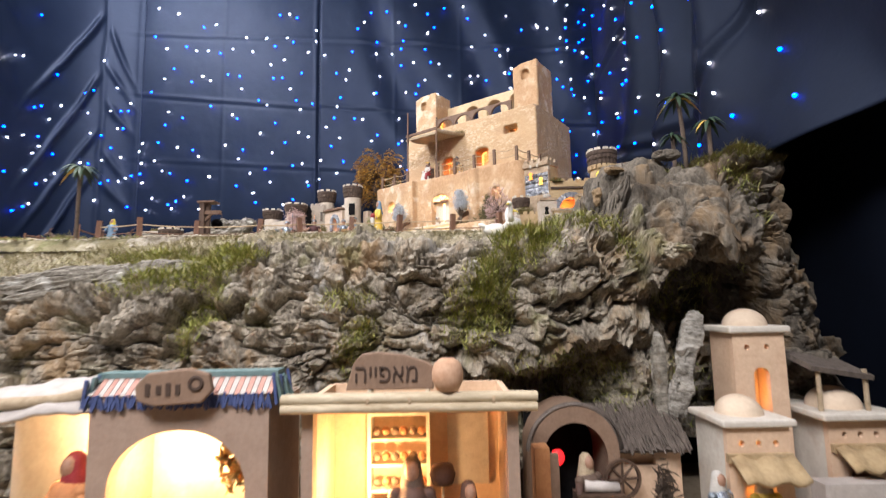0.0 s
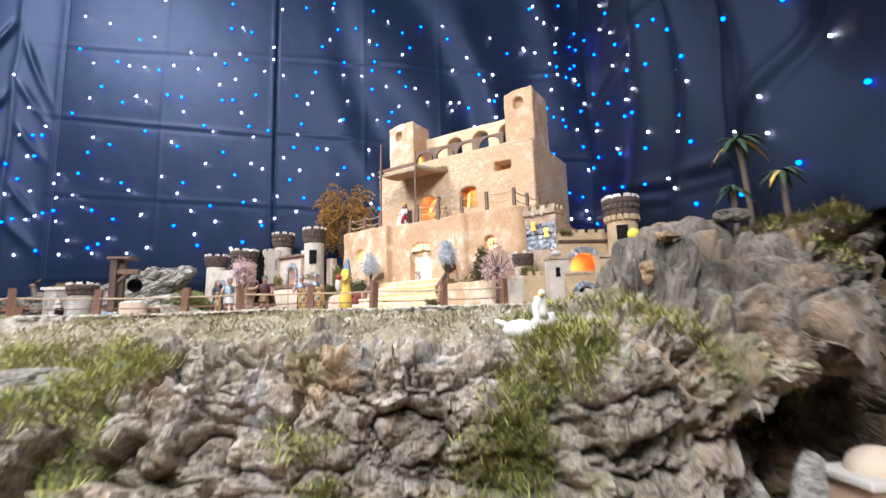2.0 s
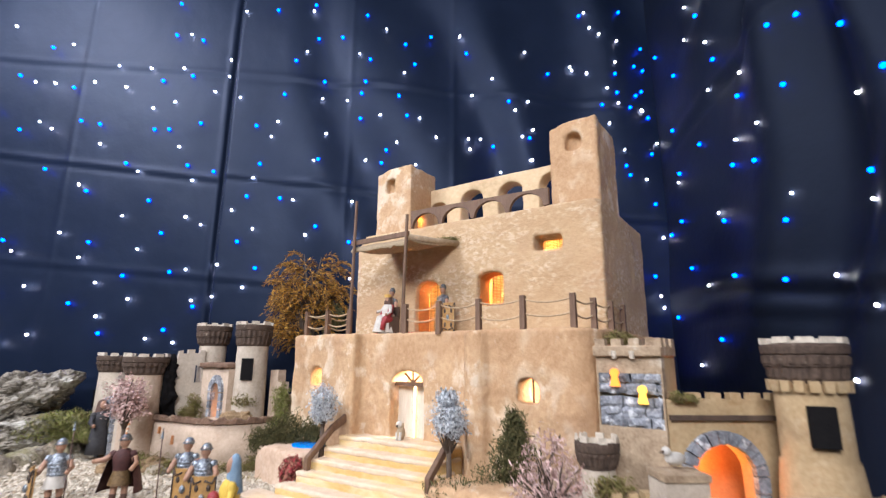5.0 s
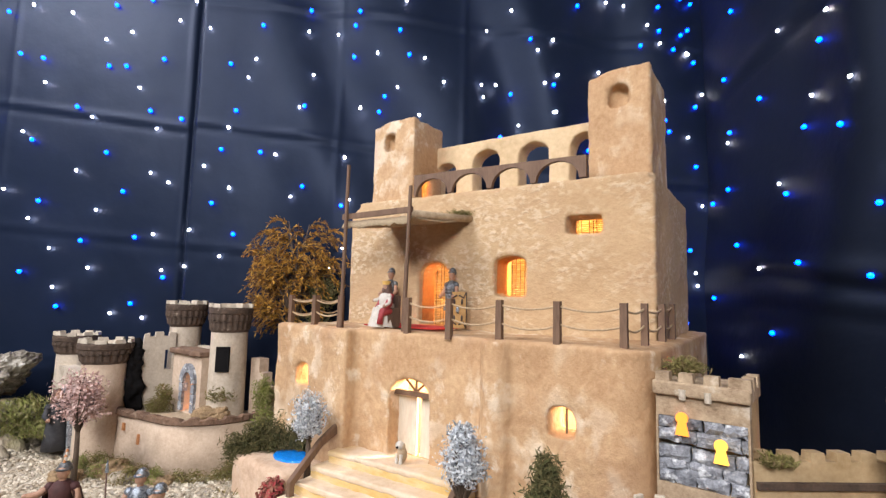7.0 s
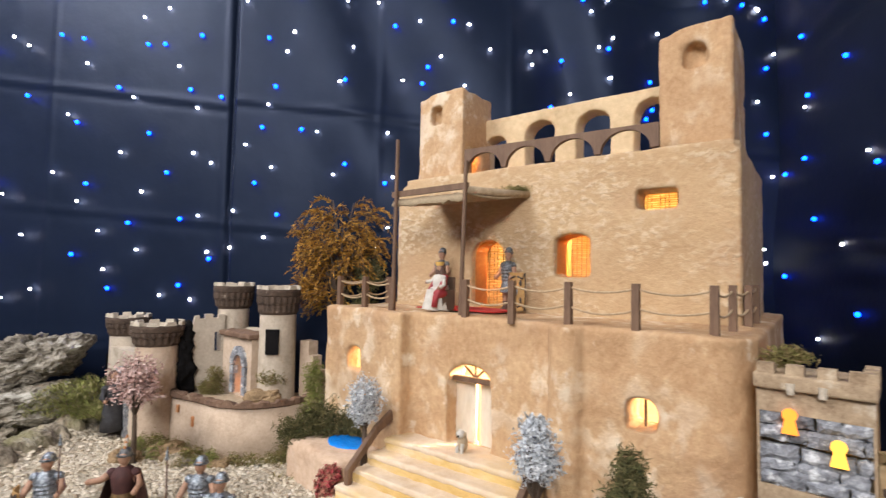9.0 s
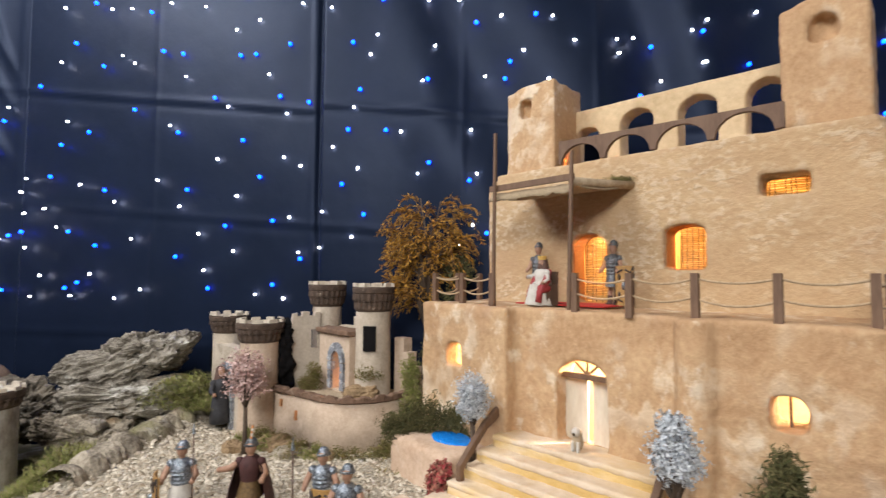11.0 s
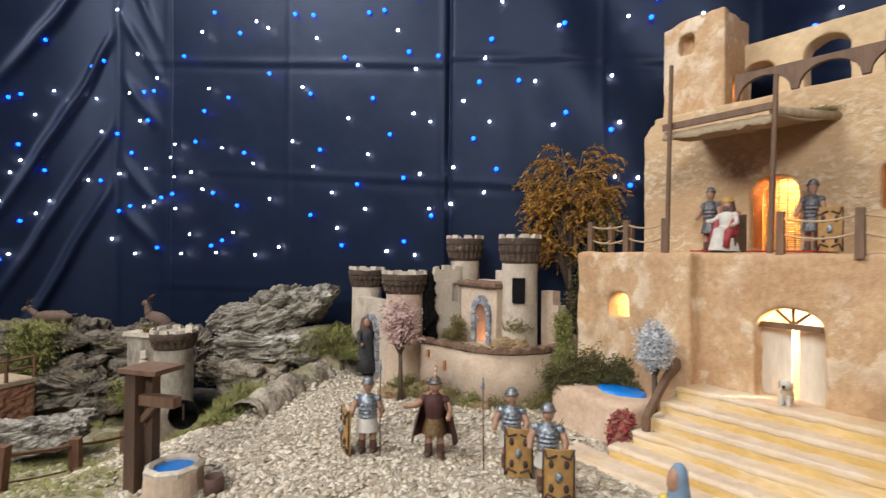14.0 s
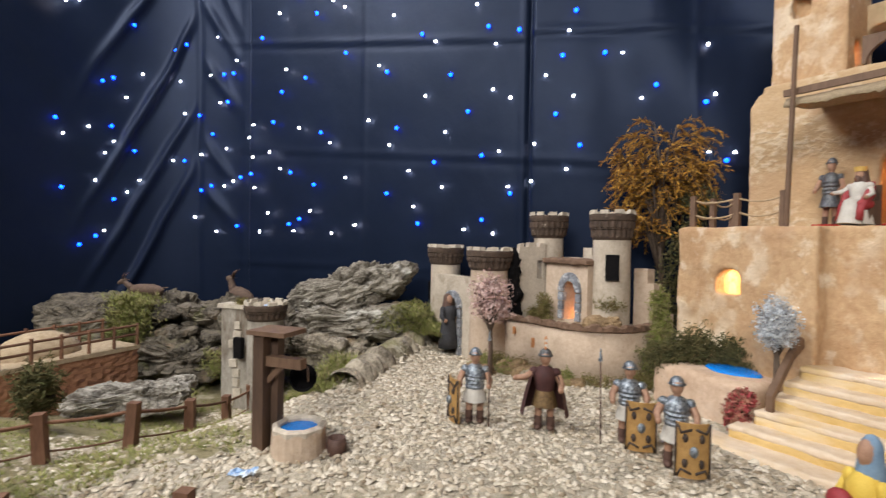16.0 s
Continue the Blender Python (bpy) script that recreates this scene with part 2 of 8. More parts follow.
BANKMOSS = island_mat("bank_moss", [(0.16, 0.19, 0.04), (0.27, 0.3, 0.07), (0.36, 0.35, 0.12), (0.33, 0.26, 0.14), (0.21, 0.25, 0.05)])
MOSS = island_mat("moss", [(0.14, 0.125, 0.03), (0.22, 0.2, 0.055), (0.31, 0.27, 0.1), (0.24, 0.16, 0.08), (0.17, 0.17, 0.04)])
BUSH = island_mat("dark_bush", [(0.06, 0.065, 0.02), (0.115, 0.11, 0.038), (0.19, 0.155, 0.065), (0.09, 0.1, 0.03)])
WHITELEAF = island_mat("frosted_leaves", [(0.32, 0.36, 0.4), (0.6, 0.64, 0.68), (0.78, 0.8, 0.82), (0.5, 0.54, 0.58)])
PINKLEAF = island_mat("pink_blossom", [(0.46, 0.28, 0.25), (0.68, 0.47, 0.43), (0.78, 0.6, 0.55), (0.42, 0.26, 0.22)])
REDLEAF = island_mat("red_blossom", [(0.35, 0.04, 0.05), (0.55, 0.12, 0.12), (0.4, 0.2, 0.13), (0.2, 0.05, 0.04)])
GOLDLEAF = island_mat("gold_leaves", [(0.2, 0.085, 0.012), (0.42, 0.2, 0.02), (0.66, 0.36, 0.045), (0.13, 0.06, 0.01)])
PALM = island_mat("palm_leaves", [(0.015, 0.035, 0.018), (0.03, 0.06, 0.03), (0.05, 0.075, 0.03)], rough=0.6)
PALMTIP = mat("yellow_palm_leaf", (0.4, 0.26, 0.05), (0.62, 0.42, 0.1), 80)
BARK = mat("tree_bark", (0.05, 0.035, 0.025), (0.14, 0.1, 0.07), 120, 0.95, 0.8)
BLUEWATER = mat("blue_painted_water", (0.0, 0.14, 0.6), (0.02, 0.3, 0.9), 90, 0.08, 0.8, dist=0.003)
CURTAIN = mat("navy_satin_curtain", (0.006, 0.0102, 0.0236), (0.0089, 0.0145, 0.0325), 3, 0.45, 0.3, 12, dist=0.006)
CURTAIN.node_tree.nodes["Principled BSDF"].inputs["Specular Tint"].default_value = (0.56, 0.68, 1.0, 1)
CURTAIN.node_tree.nodes["Principled BSDF"].inputs["Specular IOR Level"].default_value = 0.22
# darker copy of the navy curtain: the side's shade is in its colour
SIDECLOTH = mat("shaded_navy_curtain", (0.0042, 0.0064, 0.014), (0.0064, 0.0097, 0.0205), 3, 0.6, 0.5, 12, dist=0.006)
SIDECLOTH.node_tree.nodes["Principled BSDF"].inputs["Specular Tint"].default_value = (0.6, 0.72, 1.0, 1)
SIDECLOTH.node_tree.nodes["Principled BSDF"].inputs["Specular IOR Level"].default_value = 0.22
# near-black navy: shade of the curtain's lower part as a colour
SHADECLOTH = mat("curtain_shade", (0.0018, 0.0026, 0.0052), (0.0032, 0.005, 0.011), 2.5, 0.8, 0.3, 9, dist=0.006)
SHADECLOTH.node_tree.nodes["Principled BSDF"].inputs["Specular IOR Level"].default_value = 0.08
WALLP = mat("room_paint", (0.25, 0.24, 0.23), (0.3, 0.29, 0.28), 3, 0.9, 0.1)
FLOORM = mat("room_floor", (0.12, 0.1, 0.09), (0.18, 0.16, 0.14), 6, 0.6, 0.2)
CLOTH = mat("table_cloth", (0.02, 0.02, 0.03), (0.035, 0.035, 0.045), 20, 0.9, 0.4)
SAND = mat("village_sand", (0.3, 0.23, 0.15), (0.5, 0.4, 0.28), 90, 0.95, 0.8, 500)
CLAY = mat("taupe_clay_wall", (0.3, 0.21, 0.155), (0.42, 0.31, 0.235), 25, 0.9, 0.7, 150)
CLAYSIGN = mat("brown_clay_sign", (0.2, 0.125, 0.08), (0.3, 0.2, 0.135), 50, 0.85, 0.6, 220)
INK = mat("dark_lettering", (0.05, 0.03, 0.02), (0.08, 0.05, 0.035), 90, 0.9, 0.2)
WHITEWALL = mat("whitewashed_wall", (0.56, 0.5, 0.42), (0.74, 0.69, 0.6), 26, 0.9, 0.6, 150, third=(0.5, 0.37, 0.26), third_scale=12, third_amt=0.6)
PEACHWALL = mat("peach_wall", (0.6, 0.4, 0.26), (0.78, 0.58, 0.4), 24, 0.9, 0.6, 150, third=(0.44, 0.27, 0.16), third_scale=12, third_at=0.58, third_amt=0.5)
DOME = mat("cream_dome", (0.62, 0.47, 0.33), (0.78, 0.64, 0.48), 30, 0.8, 0.4, 160)
BUNCLAY = mat("peach_clay", (0.46, 0.26, 0.15), (0.62, 0.4, 0.26), 40, 0.8, 0.4, 160)
REED = mat("bleached_reed", (0.38, 0.29, 0.17), (0.68, 0.58, 0.41), 70, 0.75, 0.6, 300, stretch=(0.25, 1, 1))
AWNBLUE = mat("blue_fringe", (0.035, 0.05, 0.14), (0.09, 0.12, 0.27), 90, 0.9, 0.5)
AWNTEAL = mat("teal_cloth", (0.1, 0.17, 0.17), (0.22, 0.3, 0.28), 90, 0.9, 0.4)
AWNPINK = mat("pink_cloth", (0.42, 0.2, 0.16), (0.6, 0.36, 0.28), 120, 0.9, 0.4)
AWNWHITE = mat("white_cloth", (0.42, 0.37, 0.33), (0.6, 0.55, 0.5), 60, 0.9, 0.5)
THATCH = mat("grey_thatch", (0.07, 0.055, 0.045), (0.2, 0.16, 0.13), 90, 0.95, 1.0, 400, stretch=(1, 1, 0.4))
ORANGECLAY = mat("orange_clay", (0.4, 0.16, 0.06), (0.6, 0.28, 0.11), 50, 0.8, 0.4)
BRICKWALL = mat("rough_brown_plaster", (0.24, 0.105, 0.055), (0.47, 0.25, 0.14), 70, 0.95, 1.0, 260, stretch=(0.5, 0.5, 1.6), dist=0.006)
STRAW = mat("straw", (0.3, 0.22, 0.13), (0.55, 0.44, 0.3), 120, 0.95, 0.8)
TERRACOTTA = mat("dark_clay", (0.06, 0.03, 0.022), (0.13, 0.07, 0.05), 60, 0.7, 0.3)
# painted figurines
DARKSTEEL = mat("dark_armour_paint", (0.03, 0.032, 0.036), (0.2, 0.21, 0.22), 260, 0.4, 0.7, 700, metal=0.5, contrast=0.25)
STEEL = mat("silver_armour_paint", (0.07, 0.085, 0.11), (0.42, 0.47, 0.52), 260, 0.33, 0.7, 700, metal=0.7, contrast=0.2)
SKIN = mat("painted_flesh", (0.24, 0.125, 0.075), (0.44, 0.26, 0.17), 200, 0.6, 0.2)
CREAMCLOTH = mat("cream_painted_cloth", (0.45, 0.42, 0.37), (0.65, 0.62, 0.56), 150, 0.7, 0.5)
MAROON = mat("maroon_cloak", (0.035, 0.012, 0.012), (0.08, 0.025, 0.022), 150, 0.75, 0.5)
CRIMSON = mat("crimson_robe", (0.2, 0.015, 0.02), (0.36, 0.04, 0.045), 150, 0.6, 0.4)
SHIELD = mat("gold_shield_paint", (0.28, 0.15, 0.045), (0.5, 0.3, 0.1), 120, 0.5, 0.5)
SHIELDMARK = mat("dark_shield_mark", (0.03, 0.02, 0.015), (0.06, 0.04, 0.03), 90, 0.6, 0.2)
YELLOWROBE = mat("yellow_robe", (0.55, 0.36, 0.04), (0.72, 0.52, 0.09), 90, 0.7, 0.4)
BLUEVEIL = mat("grey_blue_veil", (0.12, 0.2, 0.3), (0.24, 0.34, 0.44), 120, 0.75, 0.4)
BLACKROBE = mat("black_robe", (0.018, 0.018, 0.022), (0.05, 0.05, 0.055), 120, 0.8, 0.5)
BROWNHIDE = mat("brown_hide", (0.08, 0.05, 0.035), (0.18, 0.12, 0.085), 150, 0.8, 0.4)
GOLDP = mat("gold_paint", (0.5, 0.3, 0.06), (0.7, 0.46, 0.13), 200, 0.45, 0.3)
SWANWHITE = mat("white_glaze", (0.66, 0.62, 0.54), (0.8, 0.77, 0.7), 60, 0.45, 0.2)
BEAKYELLOW = mat("yellow_paint", (0.65, 0.5, 0.03), (0.8, 0.66, 0.07), 80, 0.5, 0.2)
LED_WHITE = glow("white_led", (1.0, 0.9, 0.82), 60)
LED_BLUE = glow("blue_led", (0.005, 0.045, 1.0), 18)
FLAME = glow("orange_lamp_glass", (1.0, 0.3, 0.03), 1.0)
FLAMEY = glow("yellow_lamp_glass", (1.0, 0.55, 0.06), 1.2)
REDLAMP = glow("red_lamp_glass", (1.0, 0.02, 0.02), 1.2)
BRONZE = mat("bronze_armour_paint", (0.06, 0.035, 0.015), (0.24, 0.15, 0.06), 250, 0.5, 0.6, metal=0.3)
PALEBARK = mat("pale_bark", (0.1, 0.085, 0.065), (0.5, 0.47, 0.41), 34, 0.95, 1.0, 150, stretch=(0.5, 1.5, 1.5), contrast=0.2, dist=0.008, extra=[((0.08, 0.065, 0.05), 22, 0.58, 0.8)])

# ---- mesh helpers ----


class Geo:
    """Collects simple solids, each with a material, and makes one mesh object of them."""

    def __init__(self):
        self.v, self.f, self.m, self.s, self.mats = [], [], [], [], []

    def add(self, verts, faces, material, smooth=False):
        if material not in self.mats:
            self.mats.append(material)
        k, o = self.mats.index(material), len(self.v)
        self.v += [tuple(p) for p in verts]
        self.f += [tuple(i + o for i in q) for q in faces]
        self.m += [k] * len(faces)
        self.s += [smooth] * len(faces)
        return self

    def box(self, c, s, material, rz=0.0, taper=1.0, tilt=(0, 0)):
        m = pose(*c, tilt[0], tilt[1], rz)
        vs = []
        for z in (-1, 1):
            k = taper if z > 0 else 1
            for x, y in ((-1, -1), (1, -1), (1, 1), (-1, 1)):
                vs.append(m @ Vector((x * s[0] / 2 * k, y * s[1] / 2 * k, z * s[2] / 2)))
        return self.add(vs, [(3, 2, 1, 0), (4, 5, 6, 7), (0, 1, 5, 4), (1, 2, 6, 5), (2, 3, 7, 6), (3, 0, 4, 7)], material)

    def cone(self, a, b, ra, rb, material, n=8, smooth=True, caps=True):
        a, b = Vector(a), Vector(b)
        d = (b - a)
        if d.length < 1e-7:
            return self
        q = d.to_track_quat("Z", "Y").to_matrix()
        vs = []
        for p, r in ((a, ra), (b, rb)):
            for i in range(n):
                t = 2 * math.pi * i / n
                vs.append(p + q @ Vector((r * math.cos(t), r * math.sin(t), 0)))
        self.add(vs, [(i, (i + 1) % n, n + (i + 1) % n, n + i) for i in range(n)], material, smooth)
        if caps:
            self.add(vs, [tuple(range(n - 1, -1, -1)), tuple(range(n, 2 * n))], material)
        return self

    def ball(self, c, r, material, n=10, k=6, m=None):
        r = (r, r, r) if isinstance(r, (int, float)) else r
        vs, fs = [Vector((0, 0, -r[2]))], []
        for j in range(1, k):
            p = math.pi * j / k - math.pi / 2
            for i in range(n):
                t = 2 * math.pi * i / n
                vs.append(Vector((r[0] * math.cos(p) * math.cos(t), r[1] * math.cos(p) * math.sin(t), r[2] * math.sin(p))))
        vs.append(Vector((0, 0, r[2])))
        top = len(vs) - 1
        for i in range(n):
            i2 = (i + 1) % n
            fs.append((0, 1 + i2, 1 + i))
            for j in range(k - 2):
                o = 1 + j * n
                fs.append((o + i, o + i2, o + n + i2, o + n + i))
            o = 1 + (k - 2) * n
            fs.append((o + i, o + i2, top))
        turn = (m or Matrix()).to_3x3()
        return self.add([Vector(c) + turn @ v for v in vs], fs, material, True)

    def lathe(self, c, prof, material, n=20, smooth=True, arc=None):
        """Profile of (radius, z) turned about z."""
        a0, a1 = arc or (0, 2 * math.pi)
        cols = n if not arc else n + 1
        vs = []
        for r, z in prof:
            for i in range(cols):
                t = a0 + (a1 - a0) * i / n
                vs.append((c[0] + r * math.cos(t), c[1] + r * math.sin(t), c[2] + z))
        fs = []
        for j in range(len(prof) - 1):
            for i in range(n):
                i2 = (i + 1) % cols
                fs.append((j * cols + i, j * cols + i2, (j + 1) * cols + i2, (j + 1) * cols + i))
        return self.add(vs, fs, material, smooth)

    def tube(self, pts, r, material, n=6):
        """One connected tube through the points."""
        pts = [Vector(p) for p in pts]
        rs = r if isinstance(r, (list, tuple)) else [r] * len(pts)
        vs, fs = [], []
        for i, p in enumerate(pts):
            d = (pts[min(i + 1, len(pts) - 1)] - pts[max(i - 1, 0)]).normalized()
            u = d.cross(Vector((0.31, 0.17, 0.93)) if abs(d.z) < 0.9 else Vector((1, 0.1, 0))).normalized()
            w = d.cross(u)
            vs += [p + rs[i] * (math.cos(2 * math.pi * k / n) * u + math.sin(2 * math.pi * k / n) * w) for k in range(n)]
        for i in range(len(pts) - 1):
            fs += [(i * n + k, i * n + (k + 1) % n, (i + 1) * n + (k + 1) % n, (i + 1) * n + k) for k in range(n)]
        fs += [tuple(range(n - 1, -1, -1)), tuple(range((len(pts) - 1) * n, len(pts) * n))]
        return self.add(vs, fs, material, True)

    def slab(self, outline, depth, material, holes=(), at=(0, 0, 0), rz=0.0):
        """A wall in local x, z (outline and holes as points), depth thick along +y, with the holes going through."""
        bm = bmesh.new()
        edges = []
        for loop in (outline, *holes):
            vs = [bm.verts.new((x, 0, z)) for x, z in loop]
            edges += [bm.edges.new((vs[i], vs[(i + 1) % len(vs)])) for i in range(len(vs))]
        bmesh.ops.triangle_fill(bm, use_beauty=True, use_dissolve=False, edges=edges)
        ret = bmesh.ops.extrude_face_region(bm, geom=bm.faces[:])
        bmesh.ops.translate(bm, verts=[g for g in ret["geom"] if isinstance(g, bmesh.types.BMVert)], vec=(0, depth, 0))
        bmesh.ops.recalc_face_normals(bm, faces=bm.faces[:])
        bm.verts.index_update()
        m = pose(*at, 0, 0, rz)
        self.add([m @ v.co for v in bm.verts], [tuple(v.index for v in f.verts) for f in bm.faces], material)
        bm.free()
        return self

    def mesh(self, name):
        me = bpy.data.meshes.new(name)
        me.from_pydata(self.v, [], self.f)
        for m in self.mats:
            me.materials.append(m)
        me.polygons.foreach_set("material_index", self.m)
        me.polygons.foreach_set("use_smooth", self.s)
        me.update()
        return me

    def thing(self, name, label, category, m=None, group="", kind=""):
        ob = new(name, self.mesh(name))
        if m is not None:
            ob.matrix_world = m
        return tagged(ob, label, category, group, kind)

    def part(self, name, parent, label="", m=None):
        ob = new(name, self.mesh(name))
        ob.parent = parent
        if m is not None:
            ob.matrix_basis = m
        return tagged(ob, label)


def base(name, m, label, category, group="", kind=""):
    """The Empty at a thing's base that carries its parts."""
    ob = new(name)
    ob.empty_display_size = 0.02
    ob.matrix_world = m
    return tagged(ob, label, category, group, kind)


def soften(ob, voxel, smooth=6, lumps=0.0, size=0.05):
    """Hand-modelled plaster: joins the solids of one part, rounds its edges and makes it uneven."""
    r = ob.modifiers.new("clay", "REMESH")
    r.mode, r.voxel_size, r.use_smooth_shade = "VOXEL", voxel, True
    s = ob.modifiers.new("rounding", "SMOOTH")
    s.factor, s.iterations = 0.5, smooth
    if lumps:
        tx = bpy.data.textures.new("lumps", "CLOUDS")
        tx.noise_scale, tx.noise_depth = size, 3
        d = ob.modifiers.new("lumps", "DISPLACE")
        d.texture, d.strength, d.mid_level, d.texture_coords = tx, lumps, 0.5, "LOCAL"
    return ob


def arch(x0, x1, z0, z1, rise, n=10):
    """A round-headed opening: points round it, from the lower left."""
    pts = [(x0, z0), (x1, z0)]
    c, w = (x0 + x1) / 2, (x1 - x0) / 2
    return pts + [(c + w * math.cos(math.pi * i / n), z1 - rise + rise * math.sin(math.pi * i / n)) for i in range(n + 1)]


def smoothstep(a, b, t):
    t = min(1.0, max(0.0, (t - a) / (b - a)))
    return t * t * (3 - 2 * t)


def fbm(p, octaves=4):
    return noise.fractal(p, 0.9, 2.1, octaves)


rnd = random.Random(4)

# ---- room and curtains ----
BACK, RIGHT, LEFT = 2.13, 0.70, -1.68
Geo().box((-0.4, -0.1, -0.03), (4.6, 5.2, 0.06), FLOORM).thing("floor", "dark floor of the exhibition room", "floor", kind="structure")
Geo().box((-0.4, -0.1, 2.75), (4.6, 5.2, 0.06), WALLP).thing("ceiling", "plain grey painted ceiling", "ceiling", kind="structure")
for nm, c, s in (("wall_north", (-0.4, 2.44, 1.36), (4.6, 0.1, 2.72)), ("wall_south", (-0.4, -2.64, 1.36), (4.6, 0.1, 2.72)),
                 ("wall_east", (1.84, -0.1, 1.36), (0.1, 5.0, 2.72)), ("wall_west", (-2.64, -0.1, 1.36), (0.1, 5.0, 2.72))):
    Geo().box(c, s, WALLP).thing(nm, "plain grey painted room wall", "wall", kind="structure")


def crease(d, w):
    return math.exp(-(d / w) ** 2)


def drape_back(x, z):
    """How far the back cloth stands out from its plane, towards the viewer."""
    d = 0.012 * fbm(Vector((x * 1.3, 7, z * 0.9)), 3) + 0.0012 * fbm(Vector((x * 9, 2, z * 7)), 3)
    # the seam where two lengths meet: a groove, and the next length a little proud
    d += 0.007 * smoothstep(-0.541, -0.529, x) - 0.009 * crease(x + 0.541, 0.005) + 0.002 * crease(x + 0.556, 0.007)
    tilt = 1.679 - 0.107 * (x + 0.56) if x < -0.541 else 1.688 - 0.095 * (x + 0.5)
    for zz, k in ((tilt, 0.0026), (1.403 - 0.075 * (x + 0.555), 0.0016), (2.0 - 0.06 * (x + 0.5), 0.0022), (1.14, 0.0015)):
        d += k * crease(z - zz, 0.008) - 0.7 * k * crease(z - zz + 0.014, 0.008)
    for xx in (-0.97, -1.36, -0.2, 0.1):
        d += 0.0016 * crease(x - xx, 0.008)
    # pleats gathered behind the palace
    k = smoothstep(-0.45, -0.2, x)
    lean = x + 0.32 * (z - 1.5)
    d += k * 0.014 * math.sin(19 * lean + 2.5 * fbm(Vector((x * 2, 3, z)), 2))
    return d


def drape_side(y, z, seed):
    d = 0.02 * fbm(Vector((y * 1.4, seed, z)), 3)
    r = math.atan2(z - 2.3, y - 1.5)
    d += 0.03 * math.sin(15 * r + 3.5 * fbm(Vector((y * 1.5, seed + 4, z * 1.2)), 2)) * smoothstep(2.1, 1.6, y)
    if seed < 5:
        # the nearer length laps over at an upright edge, and slack folds run down to the corner
        d += 0.008 * smoothstep(1.345, 1.33, y) - 0.006 * crease(y - 1.35, 0.008)
        for zz, k, s in ((1.375, 0.009, 0.11), (1.31, 0.004, 0.16), (1.78, 0.006, 0.5)):
            f = z - zz - s * (2.04 - y) + 0.14 * smoothstep(2.05, 1.3, y) - 0.25 * smoothstep(1.35, 0.8, y)
            d += k * (crease(f, 0.018) - 0.9 * crease(f + 0.03, 0.014)) * smoothstep(2.1, 1.9, y)
    return d


def cloth(name, point, u0, u1, nu, nv, label, fabric=CURTAIN, hem=lambda u: 0.3):
    vs, fs = [], []
    for j in range(nv + 1):
        for i in range(nu + 1):
            u = u0 + (u1 - u0) * i / nu
            vs.append(point(u, hem(u) + (2.7 - hem(u)) * j / nv))
    for j in range(nv):
        for i in range(nu):
            a = j * (nu + 1) + i
            fs.append((a, a + 1, a + nu + 2, a + nu + 1))
    ob = Geo().add(vs, fs, fabric, True).thing(name, label, "curtain")
    s = ob.modifiers.new("thickness", "SOLIDIFY")
    s.thickness, s.offset = 0.003, 0
    return ob


ROUND = 0.34  # the cloth is carried round the left corner in a bend


def corner_y(x):
    return BACK - ROUND + math.sqrt(max(0.0, ROUND ** 2 - max(0.0, LEFT + ROUND - x) ** 2))


def left_bend(u, z):
    d = drape_side(u, z, 9.0) * 0.4
    if u < BACK - ROUND:
        return (LEFT + d, u, z)
    a = min(math.pi / 2, (u - BACK + ROUND) / ROUND)
    # tension folds that fall away to both sides of the corner's upright line
    off = u - 2.169 + 0.01 * fbm(Vector((u * 6, 4, z * 5)), 2)
    for zz, s, k in ((2.14, 1.9, 0.016), (1.86, 2.1, 0.017), (1.6, 1.9, 0.012), (1.43, 2.0, 0.014)) if off < 0 else ((2.08, 2.2, 0.014), (1.9, 1.5, 0.013), (1.72, 1.1, 0.014), (1.5, 1.2, 0.011), (1.36, 1.0, 0.011)):
        d += k * crease(z - zz + s * abs(off), 0.022) * smoothstep(0.0, 0.05, abs(off)) * smoothstep(0.34, 0.12, abs(off))
    d -= 0.004 * crease(off, 0.01)
    k = smoothstep(0.75, 1.0, a / (math.pi / 2))
    d = d * (1 - k) + k * drape_back(LEFT + ROUND - ROUND * math.cos(a), z)
    return (LEFT + ROUND - (ROUND - d) * math.cos(a), BACK - ROUND + (ROUND - d) * math.sin(a), z)


cloth("back_curtain", lambda u, z: (u, BACK - drape_back(u, z), z), LEFT + ROUND - 0.002, RIGHT + 0.03, 450, 320, "navy satin curtain with fold creases behind the model")
cloth("side_curtain", lambda u, z: (RIGHT - drape_side(u, z, 2.0), u, z), -0.6, BACK + 0.03, 300, 220, "navy curtain with draped folds beside the model, coloured darker for shade", SIDECLOTH, lambda u: 0.7 + 0.385 * smoothstep(1.12, 0.97, u) + 0.09 * smoothstep(0.97, 0.2, u))
# added sheet below the raised hem, stands in for shaded curtain
cloth("black_backcloth", lambda u, z: (RIGHT + 0.13, u, z - 0.3), -0.6, BACK + 0.03, 20, 20, "added blue-black sheet for the shaded lower part of the side curtain", SHADECLOTH)
cloth("side_curtain", left_bend, 0.3, BACK - ROUND + ROUND * math.pi / 2, 300, 240, "navy satin curtain carried round the corner in radiating folds")

